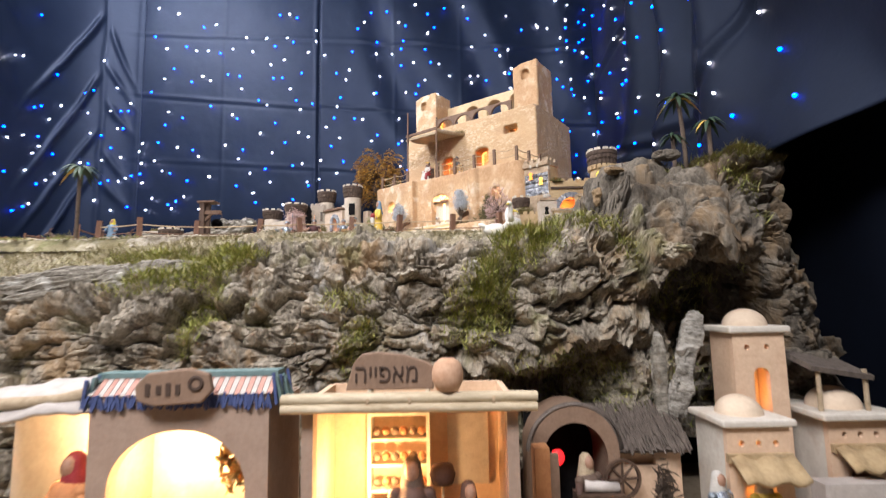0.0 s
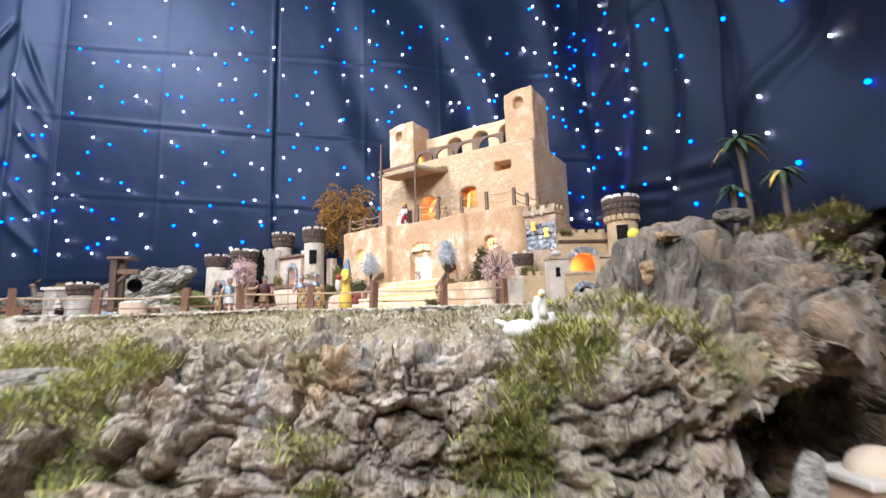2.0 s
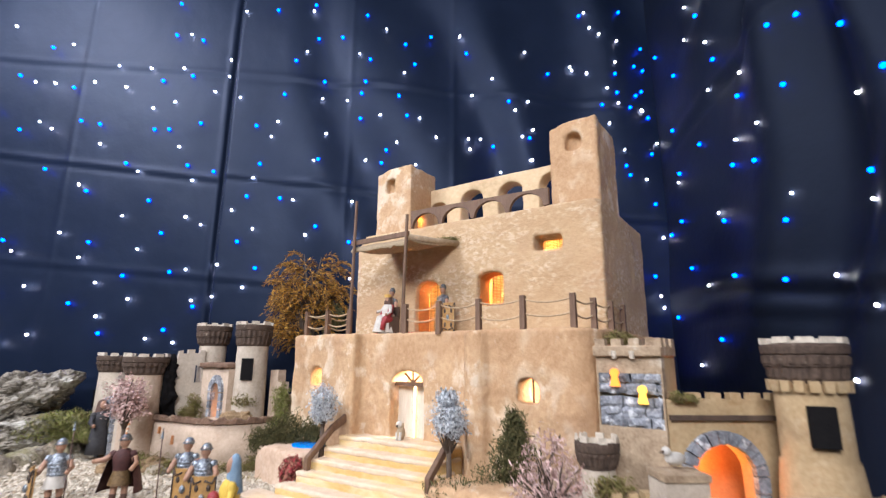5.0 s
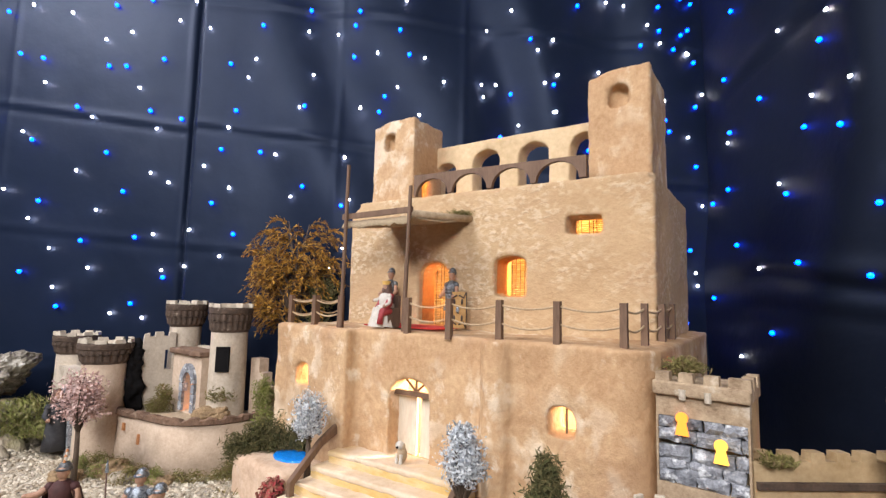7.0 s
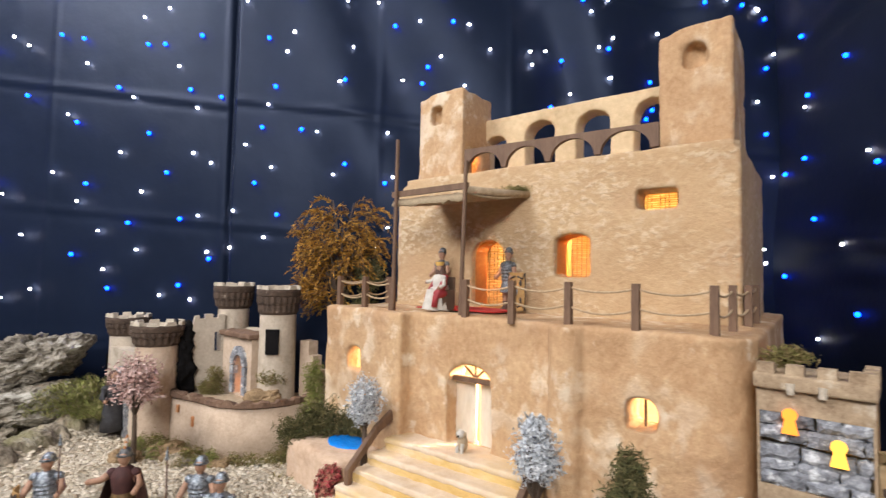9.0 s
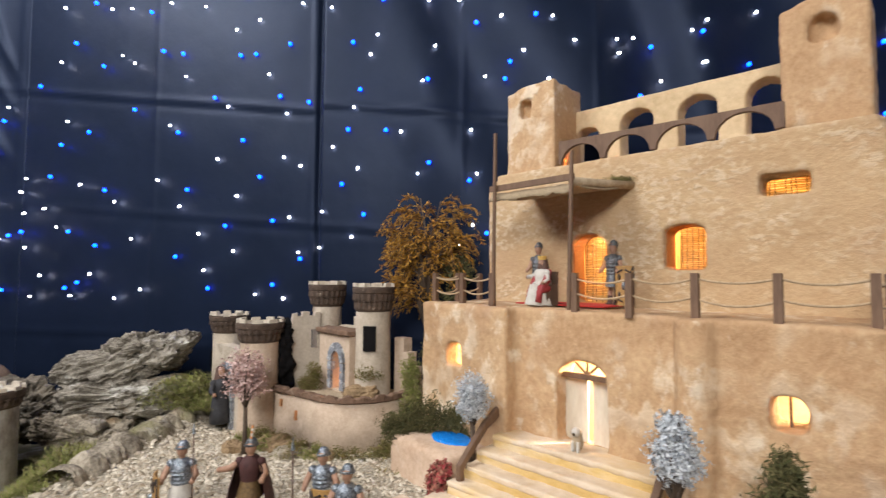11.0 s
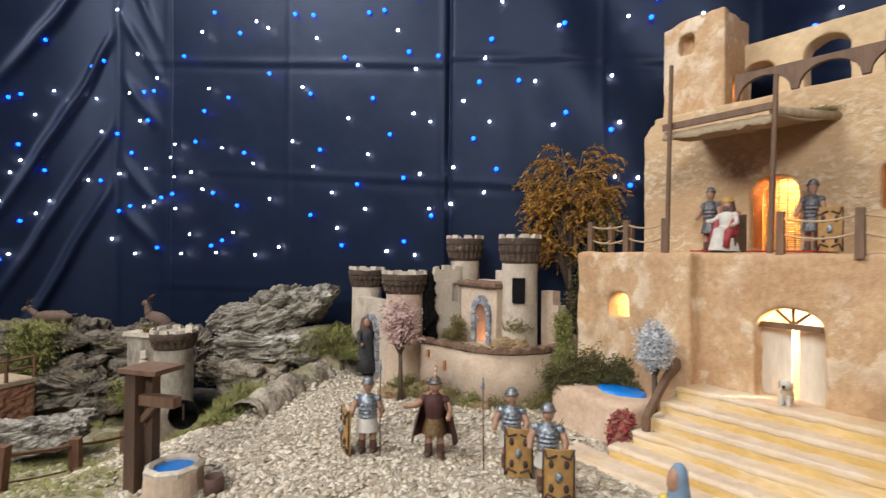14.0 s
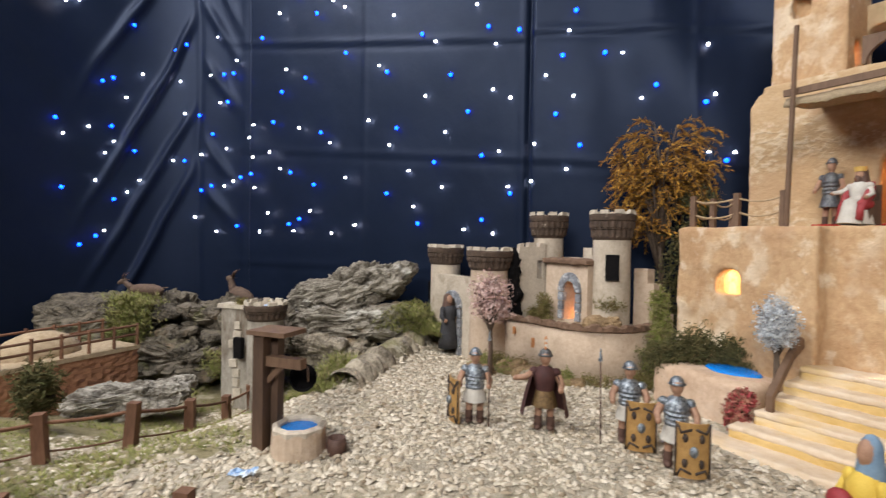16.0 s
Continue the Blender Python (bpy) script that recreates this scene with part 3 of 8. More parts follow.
# ---- star lights on the curtains ----
WHITE_BACK_A = [-1.491, 1.266, -1.486, 1.902, -1.476, 1.446, -1.454, 1.672, -1.435, 1.781, -1.434, 1.226, -1.426, 1.594, -1.411, 1.356, -1.407, 1.463, -1.384, 1.370,
    -1.378, 1.713, -1.331, 1.492, -1.319, 1.437, -1.318, 1.527, -1.312, 1.350, -1.291, 1.227, -1.274, 2.165, -1.265, 1.279, -1.262, 1.448, -1.232, 1.826,
    -1.229, 1.969, -1.225, 1.401, -1.208, 1.671, -1.181, 2.136, -1.178, 1.230, -1.164, 1.509, -1.126, 1.284, -1.096, 1.958, -1.067, 1.464, -1.062, 1.835,
    -1.057, 1.226, -1.040, 1.955, -1.026, 1.814, -1.017, 1.371, -1.009, 2.081, -0.988, 1.247, -0.978, 2.240, -0.952, 1.516, -0.931, 1.963, -0.924, 1.652,
    -0.892, 1.450]
WHITE_BACK_B = [-0.886, 1.773, -0.870, 2.016, -0.840, 1.948, -0.839, 1.383, -0.823, 1.295, -0.796, 1.565, -0.778, 2.011, -0.772, 1.694, -0.756, 1.885, -0.749, 1.341,
    -0.743, 1.474, -0.697, 1.906, -0.691, 1.239, -0.683, 2.012, -0.676, 2.126, -0.669, 1.769, -0.626, 1.565, -0.622, 1.671, -0.620, 1.230, -0.609, 1.421,
    -0.587, 1.940, -0.586, 1.339, -0.584, 1.543, -0.553, 1.992, -0.553, 2.045, -0.532, 1.349, -0.526, 1.433, -0.522, 2.206, -0.513, 1.922, -0.504, 1.585,
    -0.455, 1.679, -0.455, 1.374, -0.443, 1.534, -0.417, 1.805, -0.401, 1.851, -0.343, 1.619, -0.334, 2.079, -0.323, 2.218, -0.303, 1.520, -0.292, 1.734,
    -0.280, 1.928, -0.264, 1.819]
WHITE_BACK_C = [-0.209, 1.924, -0.204, 1.355, -0.181, 1.618, -0.177, 2.068, -0.175, 1.400, -0.166, 1.515, -0.149, 1.741, -0.129, 1.397, -0.112, 1.878, -0.102, 2.157,
    -0.062, 1.796, -0.046, 2.013, -0.007, 1.727, 0.002, 1.869, 0.050, 1.811, 0.118, 2.146, 0.142, 1.812, 0.147, 1.781, 0.153, 1.951, 0.177, 1.813, 0.213,
    2.003, 0.234, 1.713, 0.277, 1.899, 0.295, 1.817, 0.313, 2.098, 0.315, 1.927, 0.322, 1.746, 0.326, 1.838, 0.448, 2.052, 0.496, 2.235, 0.498, 2.034,
    0.511, 2.182, 0.537, 2.157, 0.551, 1.978, 0.552, 1.866, 0.580, 1.929, 0.589, 1.783, 0.590, 2.135, 0.653, 1.907, 0.666, 1.366, 0.683, 1.528, 0.687,
    1.806]
WHITE_LEFT = [1.834, 1.464, 1.840, 1.799, 1.869, 1.812, 1.890, 1.493, 1.905, 1.354, 1.924, 1.429, 1.924, 1.222, 1.942, 1.463, 1.967, 1.586, 1.970, 1.328, 1.993,
    1.363, 1.998, 1.657, 2.053, 1.425, 2.063, 1.651, 2.070, 1.561]
WHITE_RIGHT = [1.137, 1.285, 1.410, 1.537, 1.481, 1.431, 1.481, 1.273, 1.507, 1.621, 1.533, 1.168, 1.605, 1.338, 1.640, 1.495, 1.683, 1.656, 1.756, 1.814, 1.798, 1.675, 1.835,
    1.945, 1.869, 1.838, 1.880, 1.530, 1.919, 1.366, 1.924, 2.112, 1.931, 2.020, 1.989, 1.185, 2.016, 1.654]
BLUE_LEFT = [1.818, 1.501, 1.832, 1.329, 1.871, 1.184, 1.906, 1.207, 1.919, 1.619, 1.920, 2.017, 1.938, 1.503, 1.941, 1.633, 1.943, 1.307, 1.982, 1.787, 1.984,
    1.443, 2.056, 1.737, 2.070, 1.426, 2.072, 1.757]
BLUE_BACK_A = [-1.482, 1.557, -1.476, 1.343, -1.449, 1.357, -1.447, 1.505, -1.416, 1.675, -1.404, 1.596, -1.387, 1.677, -1.371, 1.242, -1.360, 1.381, -1.324, 1.390,
    -1.290, 1.766, -1.284, 2.028, -1.249, 1.530, -1.222, 1.611, -1.194, 1.249, -1.193, 1.874, -1.191, 1.390, -1.160, 1.263, -1.146, 1.642, -1.141, 1.977,
    -1.115, 1.355, -1.112, 1.810, -1.095, 1.493, -1.065, 2.069, -1.022, 1.695, -0.986, 1.943, -0.949, 1.841, -0.902, 1.634, -0.898, 1.328, -0.896, 1.832,
    -0.873, 1.491, -0.811, 1.252]
BLUE_BACK_B = [-0.808, 1.717, -0.771, 1.402, -0.744, 1.820, -0.739, 1.972, -0.732, 1.610, -0.719, 2.122, -0.718, 2.229, -0.704, 1.821, -0.686, 1.519, -0.657, 1.990,
    -0.650, 1.413, -0.648, 1.262, -0.641, 2.107, -0.640, 1.714, -0.617, 1.841, -0.581, 1.323, -0.567, 1.697, -0.480, 1.497, -0.468, 1.626, -0.460, 1.836,
    -0.441, 1.722, -0.428, 2.213, -0.427, 1.426, -0.388, 1.935, -0.379, 1.624, -0.363, 2.045, -0.318, 2.239, -0.303, 2.124, -0.280, 1.738, -0.277, 1.982,
    -0.276, 1.544, -0.231, 2.125]
BLUE_BACK_C = [-0.183, 1.500, -0.169, 1.869, -0.168, 1.946, -0.160, 2.198, -0.157, 1.979, -0.146, 2.050, -0.144, 1.381, -0.104, 1.734, -0.092, 1.773, -0.059, 1.936,
    -0.045, 2.110, -0.035, 1.875, -0.016, 2.045, 0.031, 2.141, 0.137, 2.089, 0.190, 1.682, 0.214, 1.791, 0.259, 1.928, 0.483, 2.228, 0.549, 1.599, 0.555,
    1.749, 0.576, 2.023, 0.578, 1.547, 0.580, 1.306, 0.600, 1.707, 0.602, 1.437, 0.608, 2.246, 0.644, 1.187, 0.654, 1.420, 0.665, 1.622, 0.667, 1.772,
    0.668, 2.121, 0.669, 2.047]
BLUE_RIGHT = [0.909, 1.178, 1.081, 1.206, 1.264, 1.197, 1.419, 1.378, 1.421, 1.613, 1.438, 1.220, 1.480, 1.727, 1.498, 1.484, 1.592, 1.833, 1.622, 1.704, 1.627, 1.835, 1.657, 1.449, 1.675, 1.341, 1.710,
    1.588, 1.776, 1.769, 1.800, 1.369, 1.818, 1.623, 1.836, 1.900, 1.861, 1.506, 1.865, 2.041, 1.882, 1.241, 1.924, 1.721, 2.000, 1.958, 2.003, 1.422,
    2.008, 1.676, 2.021, 1.549, 2.025, 1.807, 2.082, 1.528, 2.093, 2.076, 2.095, 1.307]
lights_back = base("string_lights", pose(0, BACK, 2.6), "white and blue fairy lights pinned over the navy back curtain", "string lights")
lights_right = base("string_lights", pose(RIGHT, 1.2, 2.6), "white and blue fairy lights pinned over the navy side curtain", "string lights")
lights_left = base("string_lights", pose(LEFT, 1.2, 2.6), "fairy lights pinned over the gathered navy curtain", "string lights")
wbulb = Geo().ball((0, 0, 0), 0.0028, LED_WHITE, 10, 6).mesh("bulb")
bbulb = Geo().ball((0, 0, 0), 0.0048, LED_BLUE, 10, 6).mesh("bulb")


def bulb(kind, at, parent):
    ob = new("bulb", bbulb if kind else wbulb)
    ob.parent = parent
    ob.location = Vector(at) - parent.location


def bent_x(y):
    """Where the bent corner of the cloth lies at y."""
    return LEFT + ROUND - math.sqrt(max(0.0, ROUND ** 2 - max(0.0, y - BACK + ROUND) ** 2))


for kind, data in ((0, WHITE_BACK_A), (0, WHITE_BACK_B), (0, WHITE_BACK_C), (1, BLUE_BACK_A), (1, BLUE_BACK_B), (1, BLUE_BACK_C)):
    for x, z in zip(data[::2], data[1::2]):
        bulb(kind, (x, min(corner_y(x) - 0.012, BACK - drape_back(x, z) - 0.006), z), lights_back)
for kind, data in ((0, WHITE_LEFT), (1, BLUE_LEFT)):
    for y, z in zip(data[::2], data[1::2]):
        bulb(kind, (bent_x(y) + 0.014, y, z), lights_left)
for kind, data in ((0, WHITE_RIGHT), (1, BLUE_RIGHT)):
    for y, z in zip(data[::2], data[1::2]):
        bulb(kind, (RIGHT - drape_side(y, z, 2.0) - 0.006, y, z), lights_right)
for i in range(44):  # above the view and behind the palace
    x, z = rnd.uniform(0.3, 0.68), rnd.uniform(1.15, 2.1)
    bulb(i % 3 != 0, (x, BACK - drape_back(x, z) - 0.006, z), lights_back)
for i in range(9):  # strands that hang down the near side cloth
    y, z = 0.8 + 0.06 * i + rnd.uniform(-0.02, 0.02), rnd.uniform(1.3, 2.0)
    bulb(i % 2, (RIGHT - drape_side(y, z, 2.0) - 0.006, y, z), lights_right)

# ---- table, ground and cliff ----
Geo().box((-0.5, 1.22, 0.2), (2.36, 1.78, 0.4), CLOTH).thing("display_table", "table draped in dark cloth under the model", "table")
vs, fs = [], []
for j in range(41):
    for i in range(97):
        x, y = LEFT + 0.02 + 2.34 * i / 96, 0.36 + 0.8 * j / 40
        vs.append((x, y, 0.43 + 0.006 * fbm(Vector((x * 8, y * 8, 0)))))
for j in range(40):
    for i in range(96):
        a = j * 97 + i
        fs.append((a, a + 1, a + 98, a + 97))
Geo().add(vs, fs, SAND, True).thing("village_ground", "sandy ground under the village shops", "ground", kind="structure")


def ground_z(x, y):
    z = 0.979 + 0.004 * fbm(Vector((x * 5, y * 5, 2)), 3)
    z -= 0.012 * smoothstep(1.5, 1.24, y)
    z -= 0.11 * smoothstep(-0.74, -1.0, x) * smoothstep(1.2, 1.72, y)
    # verge of the track
    z += 0.02 * math.exp(-((x + 0.735) / 0.03) ** 2) * smoothstep(1.62, 1.8, y)
    return z


nx, ny = 235, 100
vs, fs = [], []
for j in range(ny + 1):
    for i in range(nx + 1):
        x, y = LEFT + 0.02 + (RIGHT - LEFT - 0.04) * i / nx, 1.16 + 0.95 * j / ny
        vs.append((x, y, ground_z(x, y) + 0.003 * noise.noise(Vector((x * 60, y * 60, 0))) - 0.03 * smoothstep(1.2, 1.16, y)))
bank = []
for j in range(ny):
    for i in range(nx):
        a = j * (nx + 1) + i
        x, y = vs[a][0], vs[a][1]
        rim = -0.755 + 0.03 * fbm(Vector((x * 9, y * 9, 5))) - 0.06 * smoothstep(1.5, 1.3, y) + 0.05 * math.sin(y * 23)  * smoothstep(1.7, 1.5, y)
        (bank if x < rim else fs).append((a, a + 1, a + nx + 2, a + nx + 1))


def loose(vs, fs):
    """Only the points that the faces use."""
    used = sorted({i for q in fs for i in q})
    at = {k: i for i, k in enumerate(used)}
    return [vs[k] for k in used], [tuple(at[i] for i in q) for q in fs]


Geo().add(*loose(vs, fs), GRAVEL_BED, True).thing("ground", "pale gravel ground of the raised plateau", "ground", kind="structure")
Geo().add(*loose(vs, bank), SOIL, True).thing("mossy_bank", "mossy earth bank sloping from the gravel", "ground", kind="structure")

# profiles of the rock face, from the plateau over the edge and down: (y, z) at each x
COLS = {}
COLS[-1.70] = [(1.18, 0.935), (1.10, 0.87), (1.00, 0.83), (0.95, 0.79), (0.92, 0.74), (0.90, 0.68), (0.88, 0.60), (0.84, 0.42)]
COLS[-0.95] = [(1.19, 0.945), (1.10, 0.89), (1.00, 0.84), (0.95, 0.80), (0.91, 0.75), (0.90, 0.69), (0.88, 0.60), (0.84, 0.42)]
COLS[-0.50] = [(1.21, 0.968), (1.13, 0.945), (1.06, 0.915), (0.98, 0.87), (0.91, 0.80), (0.88, 0.72), (0.87, 0.62), (0.83, 0.42)]
COLS[-0.30] = [(1.21, 0.966), (1.10, 0.948), (0.98, 0.922), (0.93, 0.87), (0.89, 0.79), (0.87, 0.71), (0.87, 0.62), (0.83, 0.42)]
COLS[0.05] = [(1.21, 0.963), (1.07, 0.942), (0.93, 0.914), (0.87, 0.87), (0.85, 0.79), (0.85, 0.71), (0.87, 0.62), (0.83, 0.42)]
COLS[0.17] = [(1.21, 0.963), (1.06, 0.945), (0.93, 0.925), (0.86, 0.89), (0.825, 0.80), (0.83, 0.72), (0.93, 0.66), (0.90, 0.42)]
COLS[0.27] = [(1.24, 0.966), (1.10, 0.968), (0.97, 0.958), (0.875, 0.925), (0.84, 0.83), (0.84, 0.73), (0.94, 0.665), (0.92, 0.42)]
COLS[0.31] = [(1.25, 0.967), (1.11, 0.98), (0.99, 0.985), (0.885, 0.94), (0.84, 0.87), (0.845, 0.76), (0.93, 0.67), (0.90, 0.42)]
COLS[0.335] = [(1.28, 0.968), (1.21, 1.03), (1.0, 1.035), (0.905, 0.975), (0.845, 0.895), (0.85, 0.78), (0.92, 0.67), (0.88, 0.42)]
COLS[0.36] = [(1.28, 0.968), (1.22, 1.08), (1.0, 1.055), (0.92, 1.015), (0.85, 0.93), (0.815, 0.86), (0.90, 0.7), (0.86, 0.42)]
COLS[0.40] = [(1.29, 0.97), (1.21, 1.083), (0.995, 1.058), (0.915, 1.01), (0.84, 0.935), (0.795, 0.866), (0.93, 0.78), (0.90, 0.42)]
COLS[0.46] = [(1.30, 0.97), (1.2, 1.078), (0.99, 1.055), (0.87, 0.985), (0.775, 0.877), (0.93, 0.862), (0.99, 0.73), (0.92, 0.42)]
COLS[0.53] = [(1.31, 0.97), (1.18, 1.078), (0.98, 1.062), (0.875, 0.985), (0.81, 0.875), (0.94, 0.852), (1.0, 0.73), (0.92, 0.42)]
COLS[0.58] = [(1.30, 0.97), (1.14, 1.08), (0.96, 1.08), (0.93, 1.0), (0.935, 0.90), (0.97, 0.82), (0.97, 0.70), (0.90, 0.42)]
COLS[0.64] = [(1.30, 0.97), (1.14, 1.08), (0.98, 1.085), (0.95, 0.99), (0.93, 0.88), (0.92, 0.77), (0.89, 0.65), (0.84, 0.42)]
COLS[0.695] = [(1.30, 0.97), (1.15, 1.07), (1.0, 1.075), (0.975, 0.99), (0.955, 0.88), (0.94, 0.77), (0.91, 0.65), (0.85, 0.42)]
COLS[0.72] = [(1.30, 0.93), (1.18, 0.97), (1.06, 0.975), (1.02, 0.93), (0.99, 0.86), (0.965, 0.77), (0.93, 0.65), (0.87, 0.42)]
COLS[0.79] = [(1.30, 0.78), (1.20, 0.80), (1.10, 0.79), (1.06, 0.75), (1.02, 0.70), (0.98, 0.63), (0.94, 0.54), (0.88, 0.42)]
XKEYS = sorted(COLS)


def profile(x, s):
    """The undisturbed rock face at x, s from 0 (plateau) to 1 (foot)."""
    i = max(0, min(len(XKEYS) - 2, sum(k <= x for k in XKEYS) - 1))
    t = smoothstep(XKEYS[i], XKEYS[i + 1], x)
    q = s * 7
    j = min(6, int(q))
    u = q - j
    pts = []
    for key in (XKEYS[i], XKEYS[i + 1]):
        c = COLS[key]
        p0, p1, p2, p3 = (Vector(c[max(0, min(7, j + k))]) for k in (-1, 0, 1, 2))
        pts.append(0.5 * (2 * p1 + (p2 - p0) * u + (2 * p0 - 5 * p1 + 4 * p2 - p3) * u * u + (3 * p1 - p0 - 3 * p2 + p3) * u ** 3))
    return pts[0].lerp(pts[1], t)


def bark(p, k=1.0):
    """Relief of broken cork bark: stepped chunks with narrow cracks, ledges, upright fibres and grain."""
    w = Vector((p.x + 0.05 * fbm(p * 7), p.y + 0.05 * fbm(p * 7 + Vector((5, 0, 0))), p.z + 0.035 * fbm(p * 7 + Vector((0, 5, 0)))))
    d, c = noise.voronoi(Vector((w.x * 8, w.y * 8, w.z * 13)))
    h = noise.noise(c[0] * 3.7) * 0.058 - 0.02 * math.exp(-(d[1] - d[0]) * 16)
    d, c = noise.voronoi(Vector((w.x * 24, w.y * 24, w.z * 34)))
    h += noise.noise(c[0] * 2.3) * 0.017 - 0.006 * math.exp(-(d[1] - d[0]) * 14)
    d, c = noise.voronoi(Vector((w.x * 62, w.y * 62, w.z * 46)))
    h += noise.noise(c[0] * 1.9) * 0.0065 - 0.003 * math.exp(-(d[1] - d[0]) * 10)
    q = w.z * 17 + 1.6 * fbm(w * 5)
    h += 0.014 * (q - math.floor(q)) - 0.007
    h += 0.016 * fbm(p * 16, 5) + 0.0032 * noise.noise(Vector((p.x * 150, p.y * 150, p.z * 26))) + 0.002 * fbm(p * 80, 2)
    return h * k


NX, NS = 640, 300
grid = []
for i in range(NX + 1):
    x = -1.66 + 2.44 * i / NX
    col = []
    for j in range(NS + 1):
        s = j / NS * 0.94
        p, q = profile(x, s), profile(x, min(1, s + 0.01))
        t = (q - p)
        if t.length < 1e-6:
            t = Vector((0, -1))
        t.normalize()
        w = Vector((x, p.x, p.y))
        rough = smoothstep(0.1 + 0.16 * smoothstep(-0.4, -0.6, x), 0.3 + 0.13 * smoothstep(-0.4, -0.6, x), s) if x < 0.2 else smoothstep(0.02, 0.14, s)
        h = bark(w) * rough + 0.006 * fbm(w * 12) * (1 - rough)
        if x > 0.31 and s < 0.6:
            a, b = w + Vector((0.04 * fbm(w * 6), 0.04 * fbm(w * 6 + Vector((4, 0, 0))), 0.03 * fbm(w * 5))), p.y + 0.16 * x - 0.1 * p.x
            d, c = noise.voronoi(Vector((a.x * 10 + 2, a.y * 10, a.z * 6)))
            block = 0.035 * noise.noise(c[0] * 3.1) - 0.003 - 0.045 * math.exp(-(d[1] - d[0]) * 17)
            q, e = 15 * (b + 0.09 * fbm(w * 4)), 52 * (b + 0.05 * fbm(w * 7))
            q, e = q - math.floor(q), e - math.floor(e)
            ledge = 0.038 * math.sqrt(q) * (1 - q ** 8) - 0.022 + 0.006 * math.sqrt(e) * (1 - e ** 6)
            h = h * (1 - 0.72 * smoothstep(0.31, 0.36, x)) + (block + ledge) * smoothstep(0.31, 0.36, x)
        for hx, hz, rx, rz, dep in ((-0.66, 0.775, 0.05, 0.022, 0.06), (-0.5, 0.71, 0.04, 0.016, 0.05), (0.13, 0.75, 0.016, 0.01, 0.05), (0.24, 0.74, 0.03, 0.012, 0.05), (-0.12, 0.885, 0.03, 0.007, 0.03), (0.02, 0.7, 0.05, 0.014, 0.04)):
            h -= dep * math.exp(-((x - hx) / rx) ** 2 - ((p.y - hz - 0.2 * (x - hx)) / rz) ** 2)
        nn = Vector((t.y, -t.x))
        col.append(Vector((x + 0.012 * fbm(w * 10 + Vector((3, 3, 3))) * rough, p.x + nn.x * h, p.y + nn.y * h)))
    grid.append(col)
vs = [p for col in grid for p in col]
fs, gfs, cfs = [], [], []
for i in range(NX):
    x = -1.66 + 2.44 * i / NX
    lip = 0.27 + 0.12 * smoothstep(-0.4, -0.6, x) + 0.07 * fbm(Vector((x * 7, 0, 1))) - 0.3 * smoothstep(0.06, 0.2, x)
    for j in range(NS):
        q = (i * (NS + 1) + j, i * (NS + 1) + j + 1, (i + 1) * (NS + 1) + j + 1, (i + 1) * (NS + 1) + j)
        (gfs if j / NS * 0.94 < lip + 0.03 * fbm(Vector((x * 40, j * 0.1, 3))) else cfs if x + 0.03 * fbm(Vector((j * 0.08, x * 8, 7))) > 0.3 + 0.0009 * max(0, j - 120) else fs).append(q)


Geo().add(*loose(vs, fs), ROCK, False).thing("rock_cliff", "craggy grey-brown cork bark rock face below the plateau", "cliff")
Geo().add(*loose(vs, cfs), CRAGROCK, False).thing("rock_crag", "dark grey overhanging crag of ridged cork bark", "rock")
Geo().add(*loose(vs, gfs), SLOPEBED, True).thing("gravel_slope", "pale gravel verge sloping to the cliff edge", "ground", kind="structure")

# ---- palace (its own axes: x along the front, y into the depth, z from the ground) ----
ZG = 0.975
PAL = pose(-0.0096, 1.6881, ZG, 0, 0, -36)
palace = base("palace", PAL, "tan plaster toy palace of two storeys with two roof towers", "palace")
g = Geo()
g.slab([(-0.205, -0.01), (0.0, -0.01), (0.0, 0.265), (-0.205, 0.265)], 0.028, PLASTER, [arch(-0.139, -0.099, 0.165, 0.203, 0.016)], at=(-0.104, -0.016, 0), rz=-9)
g.slab([(-0.125, -0.01), (0.16, -0.01), (0.16, 0.265), (-0.125, 0.265)], 0.045, PLASTER, [arch(-0.034, 0.038, 0.086, 0.2, 0.03)], at=(0, 0.006, 0))
g.cone((0.146, 0.013, -0.01), (0.146, 0.013, 0.264), 0.027, 0.026, PLASTER, 24)
g.slab([(0.156, -0.01), (0.3, -0.01), (0.3, 0.265), (0.156, 0.265)], 0.055, PLASTER, [arch(0.215, 0.245, 0.157, 0.193, 0.011)], at=(0, 0.0, 0))
g.cone((0.29, 0.042, -0.01), (0.29, 0.042, 0.264), 0.049, 0.048, PLASTER, 24)
g.box((-0.286, 0.2, 0.127), (0.04, 0.34, 0.274), PLASTER)
g.box((0.318, 0.26, 0.127), (0.04, 0.46, 0.274), PLASTER)
g.box((0.02, 0.5, 0.127), (0.6, 0.03, 0.274), PLASTER)
g.box((-0.02, 0.265, 0.249), (0.58, 0.44, 0.03), PLASTER)
g.box((0.235, 0.225, 0.249), (0.16, 0.38, 0.03), PLASTER)
soften(g.part("lower_storey", palace, "mottled tan plaster lower storey with rounded corners"), 0.0034, 4, 0.007, 0.045)
g = Geo()
g.slab([(-0.264, 0.255), (0.312, 0.255), (0.312, 0.49), (-0.252, 0.49), (-0.264, 0.47)], 0.058, STUCCO,
       [arch(-0.091, -0.028, 0.267, 0.382, 0.025), arch(0.061, 0.118, 0.322, 0.388, 0.012), [(0.184, 0.418), (0.238, 0.418), (0.238, 0.446), (0.184, 0.446)]], at=(0, 0.15, 0))
g.box((-0.249, 0.275, 0.372), (0.03, 0.21, 0.235), STUCCO)
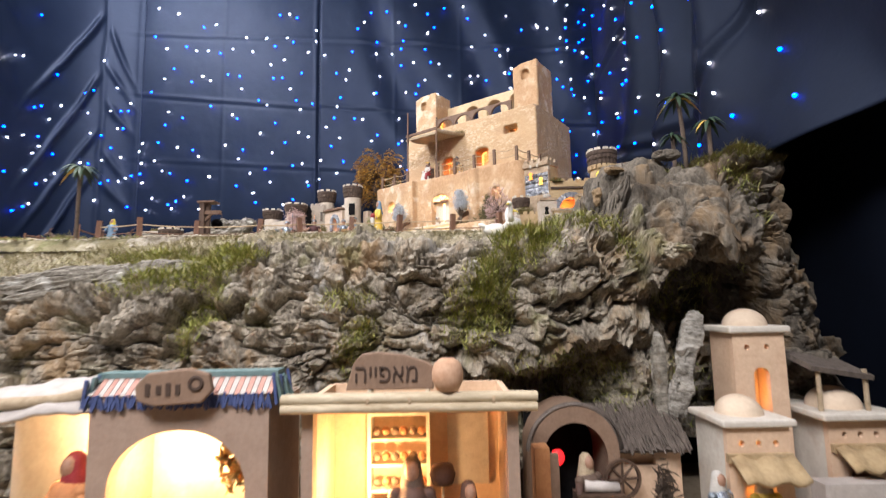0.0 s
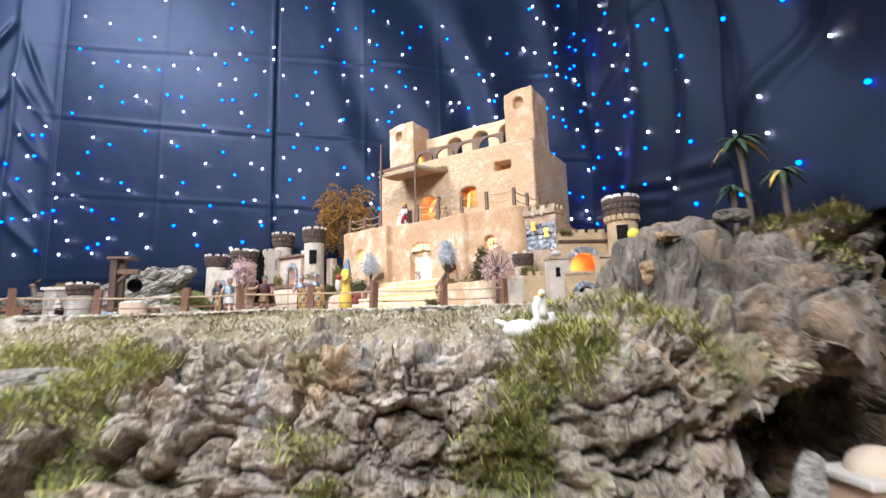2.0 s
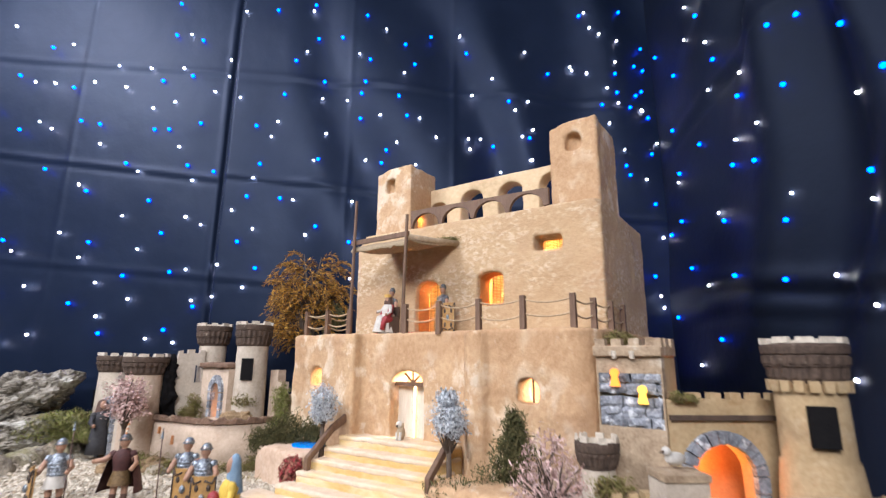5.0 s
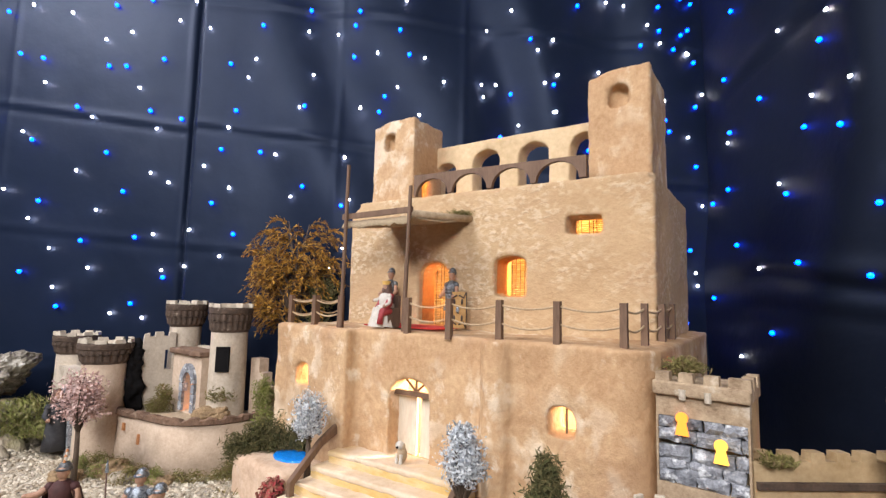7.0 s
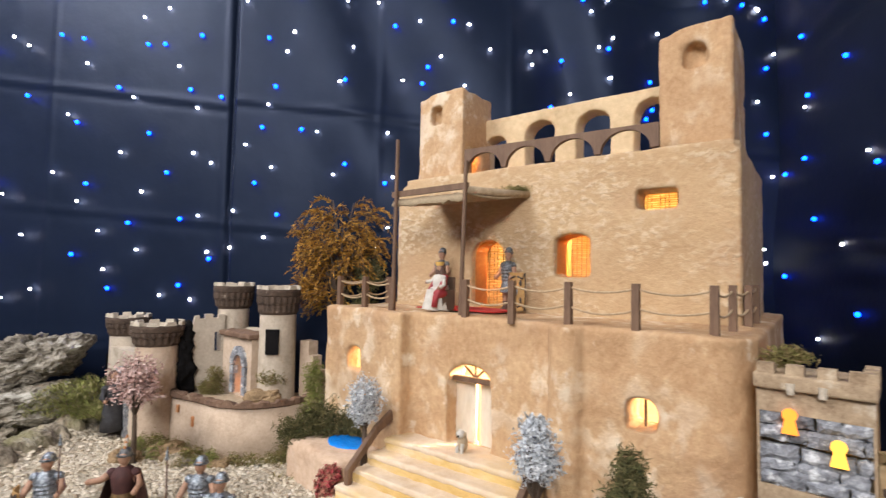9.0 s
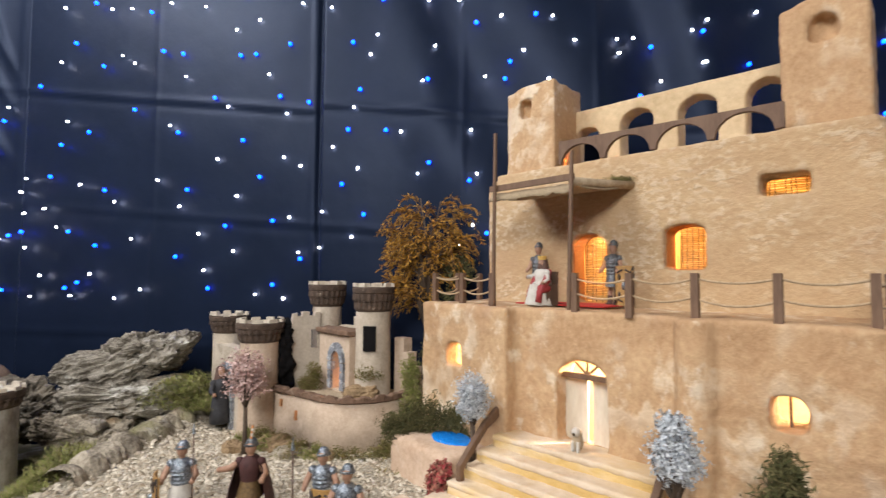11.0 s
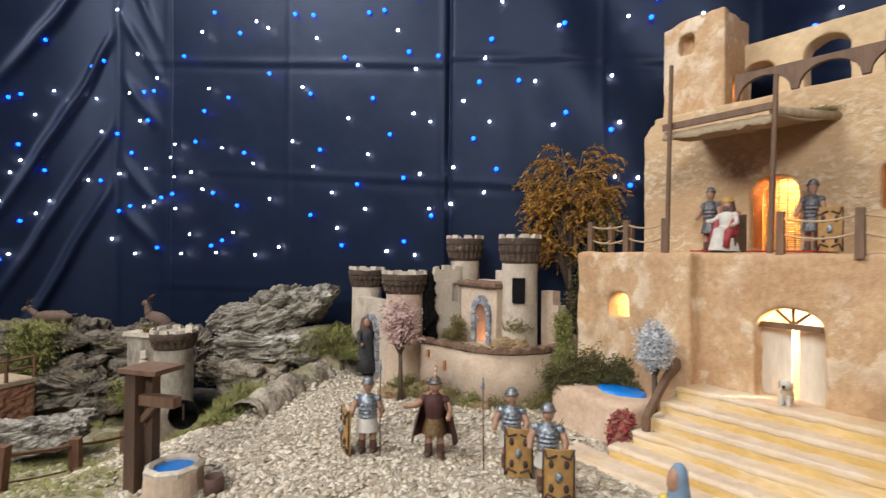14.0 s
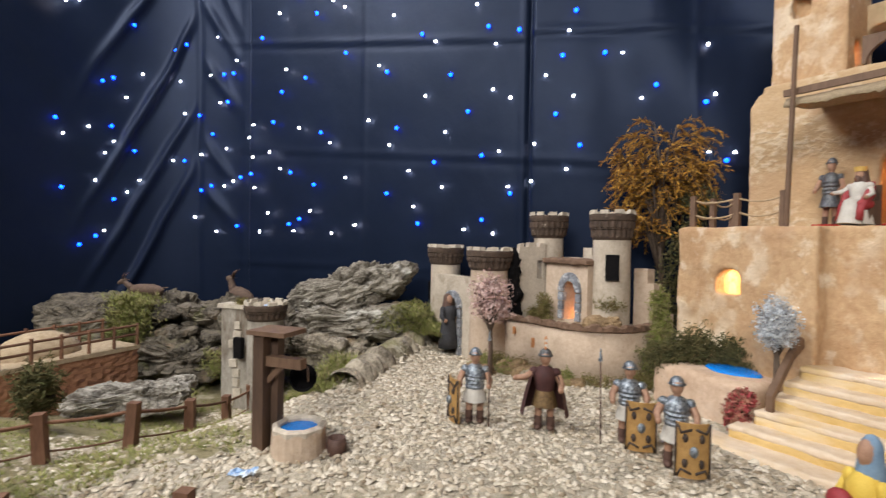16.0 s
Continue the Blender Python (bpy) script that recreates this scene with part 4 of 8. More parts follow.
g.box((0.297, 0.31, 0.378), (0.03, 0.3, 0.245), STUCCO)
g.box((0.03, 0.44, 0.378), (0.54, 0.03, 0.245), STUCCO)
g.box((0.03, 0.3, 0.49), (0.55, 0.3, 0.026), STUCCO)
soften(g.part("upper_storey", palace, "trowelled rough stucco upper storey"), 0.0036, 5, 0.0035, 0.03)


def tower_walls(x0, x1, y0, y1, z0, z1, win, side=()):
    g = Geo()
    g.slab([(x0, z0), (x1, z0), (x1, z1), (x0 + 0.3 * (x1 - x0), z1), (x0, z1 - 0.012)], 0.016, PLASTER, [win], at=(0, y0, 0))
    d = y1 - y0
    g.box(((x0 + x1) / 2, y0 + 0.028, (z0 + z1) / 2), (x1 - x0 - 0.02, 0.01, z1 - z0 - 0.02), PLASTER_PALE)
    g.slab([(0, z0), (d, z0), (d, z1 - 0.004), (0, z1)], 0.016, PLASTER, side, at=(x1 - 0.016, y1, 0), rz=-90)
    g.slab([(0, z0), (d, z0), (d, z1 - 0.01), (0, z1 - 0.01)], 0.016, PLASTER, at=(x0, y1, 0), rz=-90)
    g.box(((x0 + x1) / 2, y1 - 0.008, (z0 + z1) / 2 - 0.008), (x1 - x0, 0.016, z1 - z0 - 0.016), PLASTER)
    g.box(((x0 + x1) / 2, (y0 + y1) / 2, z1 - 0.014), (x1 - x0 - 0.004, d - 0.004, 0.014), PLASTER)
    return g


soften(tower_walls(-0.252, -0.146, 0.195, 0.30, 0.492, 0.682, arch(-0.224, -0.196, 0.618, 0.655, 0.008), [arch(0.036, 0.072, 0.497, 0.572, 0.014)]).part("left_tower", palace), 0.0035, 5, 0.005, 0.03)
soften(tower_walls(0.203, 0.3, 0.2, 0.33, 0.492, 0.687, arch(0.236, 0.267, 0.624, 0.662, 0.013)).part("right_tower", palace), 0.0035, 5, 0.005, 0.03)
g = Geo()
g.slab([(-0.17, 0.49), (0.22, 0.49), (0.22, 0.637), (-0.17, 0.637)], 0.042, PLASTER_PALE,
       [arch(-0.15, -0.1, 0.503, 0.602, 0.02), arch(-0.058, 0.002, 0.503, 0.617, 0.024), arch(0.044, 0.105, 0.503, 0.617, 0.024), arch(0.146, 0.2, 0.503, 0.62, 0.024)], at=(0, 0.28, 0))
soften(g.part("arcade", palace, "pale plaster arcade with four arched openings"), 0.0035, 5, 0.004, 0.03)
# the brown parapet, cut in shallow arches along its foot
pts = [(-0.118, 0.548), (-0.118, 0.508)]
for k in range(4):
    c, w = -0.078 + 0.081 * k, 0.036
    pts += [(c + w * math.cos(math.pi - math.pi * i / 10), 0.507 + 0.031 * math.sin(math.pi * i / 10)) for i in range(11)]
pts += [(0.212, 0.508), (0.212, 0.542)]
Geo().slab(pts, 0.008, WOOD, at=(0, 0.162, 0)).part("parapet", palace, "brown wooden parapet cut in arches")
# openings: doors, fanlight, lattices, blinds
Geo().box((-0.0175, 0.034, 0.128), (0.032, 0.005, 0.1), DOORM, rz=5).part("door_leaf", palace, "limed wooden door leaf standing ajar")
Geo().box((0.0225, 0.034, 0.128), (0.032, 0.005, 0.1), DOORM, rz=-5).part("door_leaf", palace, "limed wooden door leaf standing ajar")
g = Geo()
g.box((0.002, 0.022, 0.176), (0.076, 0.007, 0.007), WOOD)
for a in (48, 90, 132):
    t = math.radians(a)
    g.cone((0.002, 0.026, 0.178), (0.002 + 0.038 * math.cos(t), 0.026, 0.178 + 0.03 * math.sin(t)), 0.002, 0.002, WOOD, 6)
g.part("fanlight", palace, "dark wooden spokes of the arched fanlight")
for x, y, z, w, h in ((0.008, 0.13, 0.14, 0.2, 0.19), (0.23, 0.12, 0.17, 0.12, 0.12), (-0.19, 0.15, 0.175, 0.12, 0.16), (0.03, 0.275, 0.365, 0.5, 0.2)):
    Geo().box((x, y, z), (w, 0.004, h), INNER).part("inner_screen", palace, "pale inner wall lit by the bulb")
for x, z, h in ((0.229, 0.172, 0.04), (-0.206, 0.184, 0.038)):
    Geo().box((x, 0.028, z), (0.0025, 0.0025, h), WOOD).part("window_bar", palace)


def blind(x0, x1, z0, z1, y, rows):
    b = Geo()
    for i in range(rows):
        z = z0 + (z1 - z0) * (i + 0.5) / rows
        xs = [x0 + (x1 - x0) * k / 5 for k in range(6)]
        b.tube([(x, y + rnd.uniform(-0.0006, 0.0006), z + rnd.uniform(-0.0005, 0.0005)) for x in xs], [rnd.uniform(0.0008, 0.0015) for _ in xs], WICKER, 5)
    for k in range(7):
        x = x0 + 0.003 + (x1 - x0 - 0.006) * (k + rnd.uniform(-0.25, 0.25)) / 6
        b.cone((x, y - 0.0012, z0), (x + rnd.uniform(-0.0012, 0.0012), y - 0.0012, z1), 0.0005, 0.0005, DARKWOOD, 4)
    return b.part("straw_blind", palace, "straw slat blind glowing from behind")


blind(-0.089, -0.026, 0.267, 0.385, 0.2, 40)
blind(0.069, 0.122, 0.322, 0.39, 0.2, 22)
blind(0.184, 0.24, 0.417, 0.447, 0.198, 9)
# reveals of the upper openings, the amber lamp glow put into their orange colour
for x0, x1, z0, z1, rise in ((-0.091, -0.028, 0.267, 0.382, 0.025), (0.061, 0.118, 0.322, 0.388, 0.012)):
    Geo().slab(arch(x0 - 0.004, x1 + 0.004, z0 - 0.004, z1 + 0.004, rise), 0.038, REVEAL, [arch(x0 + 0.0008, x1 - 0.0008, z0 + 0.0008, z1 - 0.0008, rise)], at=(0, 0.163, 0)).part("reveal", palace, "reveal coloured orange for the lamp glow")
# canopy over the throne
g = Geo()
g.cone((-0.155, 0.022, 0.265), (-0.148, 0.018, 0.537), 0.0035, 0.003, WOOD, 8)
g.part("canopy_pole", palace)
Geo().cone((-0.022, 0.02, 0.265), (-0.016, 0.02, 0.488), 0.0035, 0.003, WOOD, 8).part("canopy_pole", palace)
Geo().box((-0.09, 0.026, 0.451), (0.148, 0.005, 0.009), WOOD, tilt=(0, -0.8)).part("canopy_beam", palace)
vs, fs = [], []
for j in range(17):
    for i in range(27):
        u, v = i / 26, j / 16
        x = -0.163 + 0.182 * u * (0.78 + 0.22 * v)
        y = 0.022 + 0.13 * v
        z = 0.444 + 0.012 * v - 0.008 * math.sin(math.pi * v) + 0.002 * noise.noise(Vector((x * 90, y * 90, 0)))
        if j == 0:
            z -= 0.013 + 0.005 * noise.noise(Vector((x * 260, 0, 0)))
        vs.append((x, y, z))
for j in range(16):
    for i in range(26):
        a = j * 27 + i
        fs.append((a, a + 1, a + 28, a + 27))
cn = Geo().add(vs, fs, BURLAP, True).part("canopy_cloth", palace, "frayed burlap canopy")
s = cn.modifiers.new("thickness", "SOLIDIFY")
s.thickness = 0.003
Geo().tube([(-0.021, 0.028, 0.447), (-0.004, 0.09, 0.449), (0.016, 0.15, 0.453)], [0.006, 0.0065, 0.006], STRAW, 9).part("canopy_edge", palace, "rolled straw edge of the canopy")


def at_palace(x, y, z):
    return PAL @ Vector((x, y, z - ZG))


bulb_lamp("lower_storey_bulb", at_palace(0.045, 0.085, 1.16), 4.2, PALEWARM)
bulb_lamp("left_room_bulb", at_palace(-0.165, 0.11, 1.165), 1.6, WARM)
bulb_lamp("right_room_bulb", at_palace(0.262, 0.08, 1.16), 1.6, PALEWARM)
bulb_lamp("upper_storey_bulb", at_palace(-0.055, 0.24, 1.35), 2.3, (1.0, 0.58, 0.2))
bulb_lamp("upper_storey_bulb", at_palace(0.14, 0.24, 1.39), 1.8, (1.0, 0.55, 0.17))
bulb_lamp("tower_bulb", at_palace(-0.205, 0.25, 1.56), 0.35, AMBER)
# carpet
Geo().box((0, 0, 0.0015), (0.15, 0.075, 0.002), RED).thing("red_carpet", "red felt carpet under the throne on the terrace", "carpet", PAL @ pose(-0.065, 0.1, 0.2665))

# rope fence on the terrace
rail = base("rope_fence", PAL @ pose(0, 0, 0.264), "brown post fence with double jute ropes on the terrace edge", "fence")
posts = [(-0.292, 0.033), (-0.222, 0.026), (-0.16, 0.026), (-0.008, 0.012), (0.069, 0.006), (0.143, 0.013), (0.224, 0.008), (0.3, 0.018), (0.308, 0.09), (0.318, 0.15), (0.32, 0.22)]
back_posts = [(-0.293, 0.095), (-0.29, 0.155)]
pm = Geo().box((0, 0, 0.026), (0.0085, 0.0085, 0.056), WOOD, taper=0.93).mesh("post")
for x, y in posts + back_posts:
    o = new("post", pm)
    o.parent, o.location = rail, (x, y, -0.002)


def rope_run(a, b, parent, z0, sag, r=0.0014, material=None, name="rope"):
    pts = []
    for i in range(9):
        t = i / 8
        p = Vector(a).lerp(Vector(b), t)
        pts.append((p.x, p.y, p.z + z0 - sag * 4 * t * (1 - t)))
    return Geo().tube(pts, r, material or ROPE, 6).part(name, parent)


runs = list(zip(posts[:2], posts[1:3])) + list(zip(posts[3:], posts[4:])) + [(posts[0], back_posts[0]), (back_posts[0], back_posts[1])]
for a, b in runs:
    for z0 in (0.046, 0.024):
        rope_run((*a, 0), (*b, 0), rail, z0 + rnd.uniform(-0.002, 0.002), rnd.uniform(0.005, 0.008))

# stairs in front of the door
stairs = base("staircase", PAL @ pose(0, 0, 0), "broad ochre plaster steps up to the palace door", "stairs")
lev = [(-0.115, 0.115, 0.03, -0.034, 0.085), (-0.122, 0.12, 0.03, -0.06, 0.069), (-0.128, 0.125, 0.03, -0.084, 0.053), (-0.134, 0.13, 0.03, -0.108, 0.037), (-0.15, 0.14, 0.03, -0.136, 0.021)]
for x0, x1, y1, y0, h in lev:
    y1 = min(y1, y0 + 0.06)
    o = Geo().box(((x0 + x1) / 2, (y0 + y1) / 2, h / 2 - 0.01), (x1 - x0, y1 - y0, h + 0.02), STEP).part("step", stairs)
    soften(o, 0.0032, 4, 0.0035, 0.03)
    o = Geo().box(((x0 + x1) / 2, (y0 + y1) / 2 - 0.0005, h - 0.0012), (x1 - x0 - 0.002, y1 - y0, 0.008), TREAD).part("tread", stairs, "pale worn plaster tread")
    soften(o, 0.0024, 3, 0.003, 0.02)
soften(Geo().box((-0.03, -0.15, 0.0), (0.34, 0.045, 0.018), TREAD).part("bottom_step", stairs, "low worn kerb of the steps"), 0.003, 3, 0.004, 0.03)
for x, n in ((-0.122, 1), (0.122, 1)):
    g = Geo()
    g.slab([(0.01, 0.132), (0.01, 0.114), (-0.012, 0.107), (-0.04, 0.095), (-0.09, 0.054), (-0.09, 0.0), (-0.1, 0.0), (-0.1, 0.06), (-0.045, 0.106), (-0.02, 0.119)], 0.008, WOOD, at=(x + 0.006, 0, 0), rz=90)
    o = g.part("handrail", stairs, "brown wooden handrail")
    b = o.modifiers.new("worn", "BEVEL")
    b.width, b.segments = 0.0025, 2

# planters beside the stairs
for x, y, w, d, rot, lab in ((-0.212, -0.042, 0.145, 0.08, -8, "rounded tan plaster basin with painted blue water"), (0.225, -0.095, 0.15, 0.075, 0, "rounded tan plaster planter with bushes")):
    p = base("planter", PAL @ pose(x, y, 0.0, 0, 0, rot), lab, "planter")
    g = Geo().box((0, 0, 0.024), (w * 1.04, d * 1.05, 0.076), BASINPLASTER if x < 0 else PLASTER)
    soften(g.part("planter_body", p), 0.004, 34 if x < 0 else 18, 0.005, 0.03)
    if x < 0:
        g = Geo()
        g.lathe((0.014, 0.018, 0.0655), [(0.0, 0.0), (0.03, 0.0), (0.033, -0.0015), (0.034, -0.008)], BLUEWATER, 24)
        g.part("water", p, "bright blue painted water", m=Matrix.Diagonal((1.15, 0.75, 1, 1)))

# ---- small castle beside the palace ----


def turret(parent, x, y, z0, z1, r, crown_r, crown_h, name="turret", material=None, merlons=9, crown_label="weathered brown battlement"):
    """A round tower with a corbelled crown and merlons."""
    mt = material or CASTLE
    g = Geo().lathe((x, y, 0), [(r * 1.05, z0), (r, z0 + 0.3 * (z1 - z0)), (r * 0.97, z1 - crown_h)], mt, 22)
    t = g.part(name, parent)
    h = crown_h
    rings = [(r * 0.98, -h - 0.004, 0), (r * 1.04, -h, 0), (max(r * 1.06, crown_r * 0.88), -h * 0.96, 1), (crown_r * 0.92, -h * 0.7, 1.3), (crown_r * 0.97, -h * 0.66, 1.0), (crown_r * 0.955, -h * 0.63, 0), (crown_r * 0.985, -h * 0.6, 1.2), (crown_r * 0.99, -0.017, 1.2), (crown_r * 0.97, -0.0155, 0), (crown_r * 1.02, -0.014, 0), (crown_r * 1.03, -0.0065, 0.3), (crown_r * 1.0, -0.003, 0), (crown_r * 0.87, -0.003, 0)]
    nn = 88
    vs = [((rr + rib * (0.0011 if i % 4 in (0, 1) else -0.0006) + 0.0005 * noise.noise(Vector((i * 0.7, zz * 200, x * 90)))) * math.cos(2 * math.pi * i / nn) + x, (rr + rib * (0.0011 if i % 4 in (0, 1) else -0.0006)) * math.sin(2 * math.pi * i / nn) + y, z1 + zz + 0.0006 * noise.noise(Vector((i * 0.4, zz * 90, y * 70)))) for rr, zz, rib in rings for i in range(nn)]
    fs = [(j * nn + i, j * nn + (i + 1) % nn, (j + 1) * nn + (i + 1) % nn, (j + 1) * nn + i) for j in range(len(rings) - 1) for i in range(nn)]
    c = Geo().add(vs, fs, CROWN)
    cr = c.part("battlement", t, crown_label)
    Geo().lathe((x, y, z1), [(crown_r * 0.871, -0.0026), (crown_r * 0.85, -0.02), (0.0005, -0.02)], MERLON, 30).part("parapet_inside", t, "pale worn inner face of the parapet")
    crown_r *= 0.985
    for i in range(merlons):
        a = 2 * math.pi * (i + 0.2) / merlons
        Geo().box((x + crown_r * 0.95 * math.cos(a), y + crown_r * 0.95 * math.sin(a), z1 + rnd.uniform(-0.0006, 0.0012)), (crown_r * 0.15, crown_r * rnd.uniform(0.36, 0.46), 0.0068), MERLON, rz=math.degrees(a), taper=0.88).part("merlon", t)
    return t


def voussoirs(parent, c, w, z0, rise, thick, y, depth, n=11):
    """Grey stones round an arched gateway: jambs and ring, each a stone of its own."""
    ro, ri = w / 2 + thick, w / 2
    for i in range(n):
        a0, a1 = math.pi * (i + 0.06) / n, math.pi * (i + 0.94) / n
        k = rise / ri
        pts = [(c + ri * math.cos(a0), z0 + k * ri * math.sin(a0)), (c + ro * math.cos(a0), z0 + k * ro * math.sin(a0)), (c + ro * math.cos(a1), z0 + k * ro * math.sin(a1)), (c + ri * math.cos(a1), z0 + k * ri * math.sin(a1))]
        Geo().slab(pts, depth, GREYSTONE, at=(0, y - rnd.uniform(0, 0.0015), 0)).part("arch_stone", parent)


def jambs(parent, c, w, z0, z1, thick, y, depth, n=3):
    for s in (-1, 1):
        for i in range(n):
            h = (z1 - z0) / n
            Geo().box((c + s * (w / 2 + thick / 2), y + depth / 2, z0 + h * (i + 0.5)), (thick * rnd.uniform(0.92, 1.05), depth, h * 0.9), GREYSTONE).part("jamb_stone", parent)


castle = base("toy_castle", pose(-0.4, 2.0, 0.978, 0, 0, -38), "cream plaster toy castle with brown round turrets and glowing gate", "castle")
turret(castle, -0.0755, -0.0285, 0.0, 0.291, 0.0305, 0.0385, 0.045)
turret(castle, 0.0797, -0.024, 0.0, 0.289, 0.0335, 0.0385, 0.045)
turret(castle, -0.274, -0.153, 0.0, 0.221, 0.034, 0.0405, 0.037)
turret(castle, -0.097, -0.164, 0.0, 0.219, 0.037, 0.044, 0.037, material=CASTLE_TAN)
gate = Geo().slab([(-0.088, 0.0), (0.016, 0.0), (0.016, 0.196), (-0.088, 0.196)], 0.03, CASTLE_TAN, [arch(-0.039, -0.009, 0.09, 0.163, 0.02)], at=(0, -0.045, 0)).part("gate_wall", castle, m=pose(0.046, -0.02, 0))
soften(Geo().box((-0.036, -0.032, 0.199), (0.112, 0.042, 0.011), WORNRIM).part("gate_coping", gate), 0.0025, 3, 0.006, 0.015)
Geo().slab([(-0.046, 0.085), (-0.002, 0.085), (-0.002, 0.17), (-0.046, 0.17)], 0.002, ORANGECLAY, at=(0, 0.02, 0)).part("gate_back", gate)
voussoirs(gate, -0.024, 0.03, 0.143, 0.02, 0.012, -0.05, 0.01)
jambs(gate, -0.024, 0.03, 0.09, 0.142, 0.012, -0.05, 0.01)
bulb_lamp("castle_gate_bulb", (-0.401, 1.963, 1.07), 0.05, ORANGE, 0.004)
Geo().slab([(0.0, 0.0), (0.058, 0.0), (0.058, 0.232), (0.046, 0.232), (0.046, 0.225), (0.036, 0.225), (0.036, 0.233), (0.022, 0.233), (0.022, 0.224), (0.012, 0.224), (0.012, 0.231), (0.004, 0.229), (0.0, 0.2)], 0.016, CASTLE, [[(0.04, 0.16), (0.052, 0.16), (0.052, 0.198), (0.04, 0.198)]], at=(-0.071, -0.1125, 0), rz=73).part("side_wall", castle)
Geo().slab([(0.085, 0.0), (0.15, 0.0), (0.15, 0.115), (0.14, 0.115), (0.14, 0.14), (0.125, 0.14), (0.125, 0.165), (0.112, 0.165), (0.112, 0.19), (0.085, 0.19)], 0.02, CASTLE_TAN, at=(0.018, 0.01, 0)).part("stepped_wall", castle)
Geo().slab([(-0.04, 0.19), (0.06, 0.19), (0.06, 0.225), (0.045, 0.225), (0.045, 0.21), (0.03, 0.21), (0.03, 0.225), (0.01, 0.225), (0.01, 0.205), (-0.04, 0.205)], 0.015, CASTLE, at=(0, -0.02, 0)).part("rear_wall", castle)
# flat black panels on the turrets: window shade given as colour
for x, y, z, w, h, rz in ((0.1025, -0.0492, 0.192, 0.023, 0.045, 42), (-0.3, -0.178, 0.12, 0.012, 0.04, -45)):
    Geo().box((x, y, z), (w, 0.006, h), BLACK, rz=rz).part("window_recess", castle, "flat black panel for the shade in a window")
bw = Geo().slab([(-0.158, 0.06), (-0.112, 0.06), (-0.108, 0.12), (-0.113, 0.165), (-0.106, 0.185), (-0.118, 0.2), (-0.124, 0.217), (-0.135, 0.226), (-0.142, 0.212), (-0.152, 0.2), (-0.15, 0.17), (-0.16, 0.13)], 0.024, BLACK, at=(0.046, -0.133, 0)).part("broken_wall", castle, "black broken wall piece")
soften(bw, 0.0028, 4, 0.03, 0.02)
# the bastion: a straight length from the front turret that runs into a round end
BX, BY, BR = 0.0395, -0.026, 0.107
course = []
for i in range(25):
    t = i / 24
    course.append((Vector((-0.079, -0.151, 0)).lerp(Vector((BX, BY - BR * 1.001, 0)), t), Vector((0.2, -0.98, 0)).lerp(Vector((0, -1, 0)), t).normalized()))
for i in range(1, 65):
    a = math.pi * (1.5 + 0.81 * i / 64)
    n = Vector((math.cos(a), math.sin(a), 0))
    course.append((Vector((BX, BY, 0)) + n * BR, n))


def sweep(prof, material, wear=0.0):
    """A wall along the bastion's course; prof is (outward, height) all round its section."""
    vs, fs, m = [], [], len(prof)
    for i, (p, n) in enumerate(course):
        lo, hi = fbm(p * 45), fbm(p * 38 + Vector((5, 0, 0)))
        for o, z in prof:
            out = o + wear * (0.6 * lo * (1 if o > 0 else -1) + 0.4 * noise.noise(Vector((i * 0.9, z * 300, 2))))
            vs.append(p + n * out + Vector((0, 0, z + wear * (0.7 * hi + (0.4 if i % 7 < 4 else -0.3) if z > 0.09 else 0.3 * lo))))
    for i in range(len(course) - 1):
        fs += [(i * m + k, (i + 1) * m + k, (i + 1) * m + (k + 1) % m, i * m + (k + 1) % m) for k in range(m)]
    fs += [tuple(range(m)), tuple(range(len(vs) - 1, len(vs) - m - 1, -1))]
    return Geo().add(vs, fs, material, not wear)


bas = sweep([(-0.012, -0.01), (0.005, -0.01), (0.001, 0.04), (-0.001, 0.0865), (-0.012, 0.0865)], CASTLE_TAN).part("bastion", castle, "curved peach plaster bastion wall")
sweep([(-0.013, 0.086), (0.0015, 0.0855), (0.0035, 0.0875), (0.003, 0.0945), (-0.002, 0.0965), (-0.013, 0.0935)], WORNRIM, 0.0045).part("bastion_rim", bas, "crumbling brown stone rim")
for k, zz, hh in ((17, 0.052, 0.017), (8, 0.068, 0.013)):
    p, n = course[k]
    Geo().box((p + n * 0.0015 + Vector((0, 0, zz)))[:], (0.006, 0.004, hh), ORANGECLAY, rz=math.degrees(math.atan2(n.y, n.x)) + 90, taper=0.8).part("arrow_slit", bas, "small rusty red slit")
ring = [p - n * 0.006 for p, n in course]
Geo().add([p + Vector((0, 0, 0.0835 + 0.002 * noise.noise(p * 60))) for p in ring] + [Vector((0.02, -0.05, 0.087))], [(i, i + 1, len(ring)) for i in range(len(ring) - 1)] + [(len(ring) - 1, 0, len(ring))], SAND, True).part("bastion_floor", bas)
w2 = Geo().slab([(-0.325, -0.01), (-0.17, -0.01), (-0.17, 0.16), (-0.325, 0.16)], 0.025, CASTLE, [arch(-0.268, -0.226, -0.009, 0.118, 0.022)], at=(0, -0.032, 0)).part("outer_gate", castle, m=pose(0.06, -0.155, 0))
voussoirs(w2, -0.247, 0.042, 0.096, 0.022, 0.012, -0.038, 0.008, 9)
jambs(w2, -0.247, 0.042, 0.0, 0.095, 0.012, -0.038, 0.008, 5)
Geo().slab([(-0.268, -0.01), (-0.226, -0.01), (-0.226, 0.12), (-0.268, 0.12)], 0.004, CLAYSIGN, at=(0, -0.012, 0)).part("outer_door", w2, "brown wooden door")

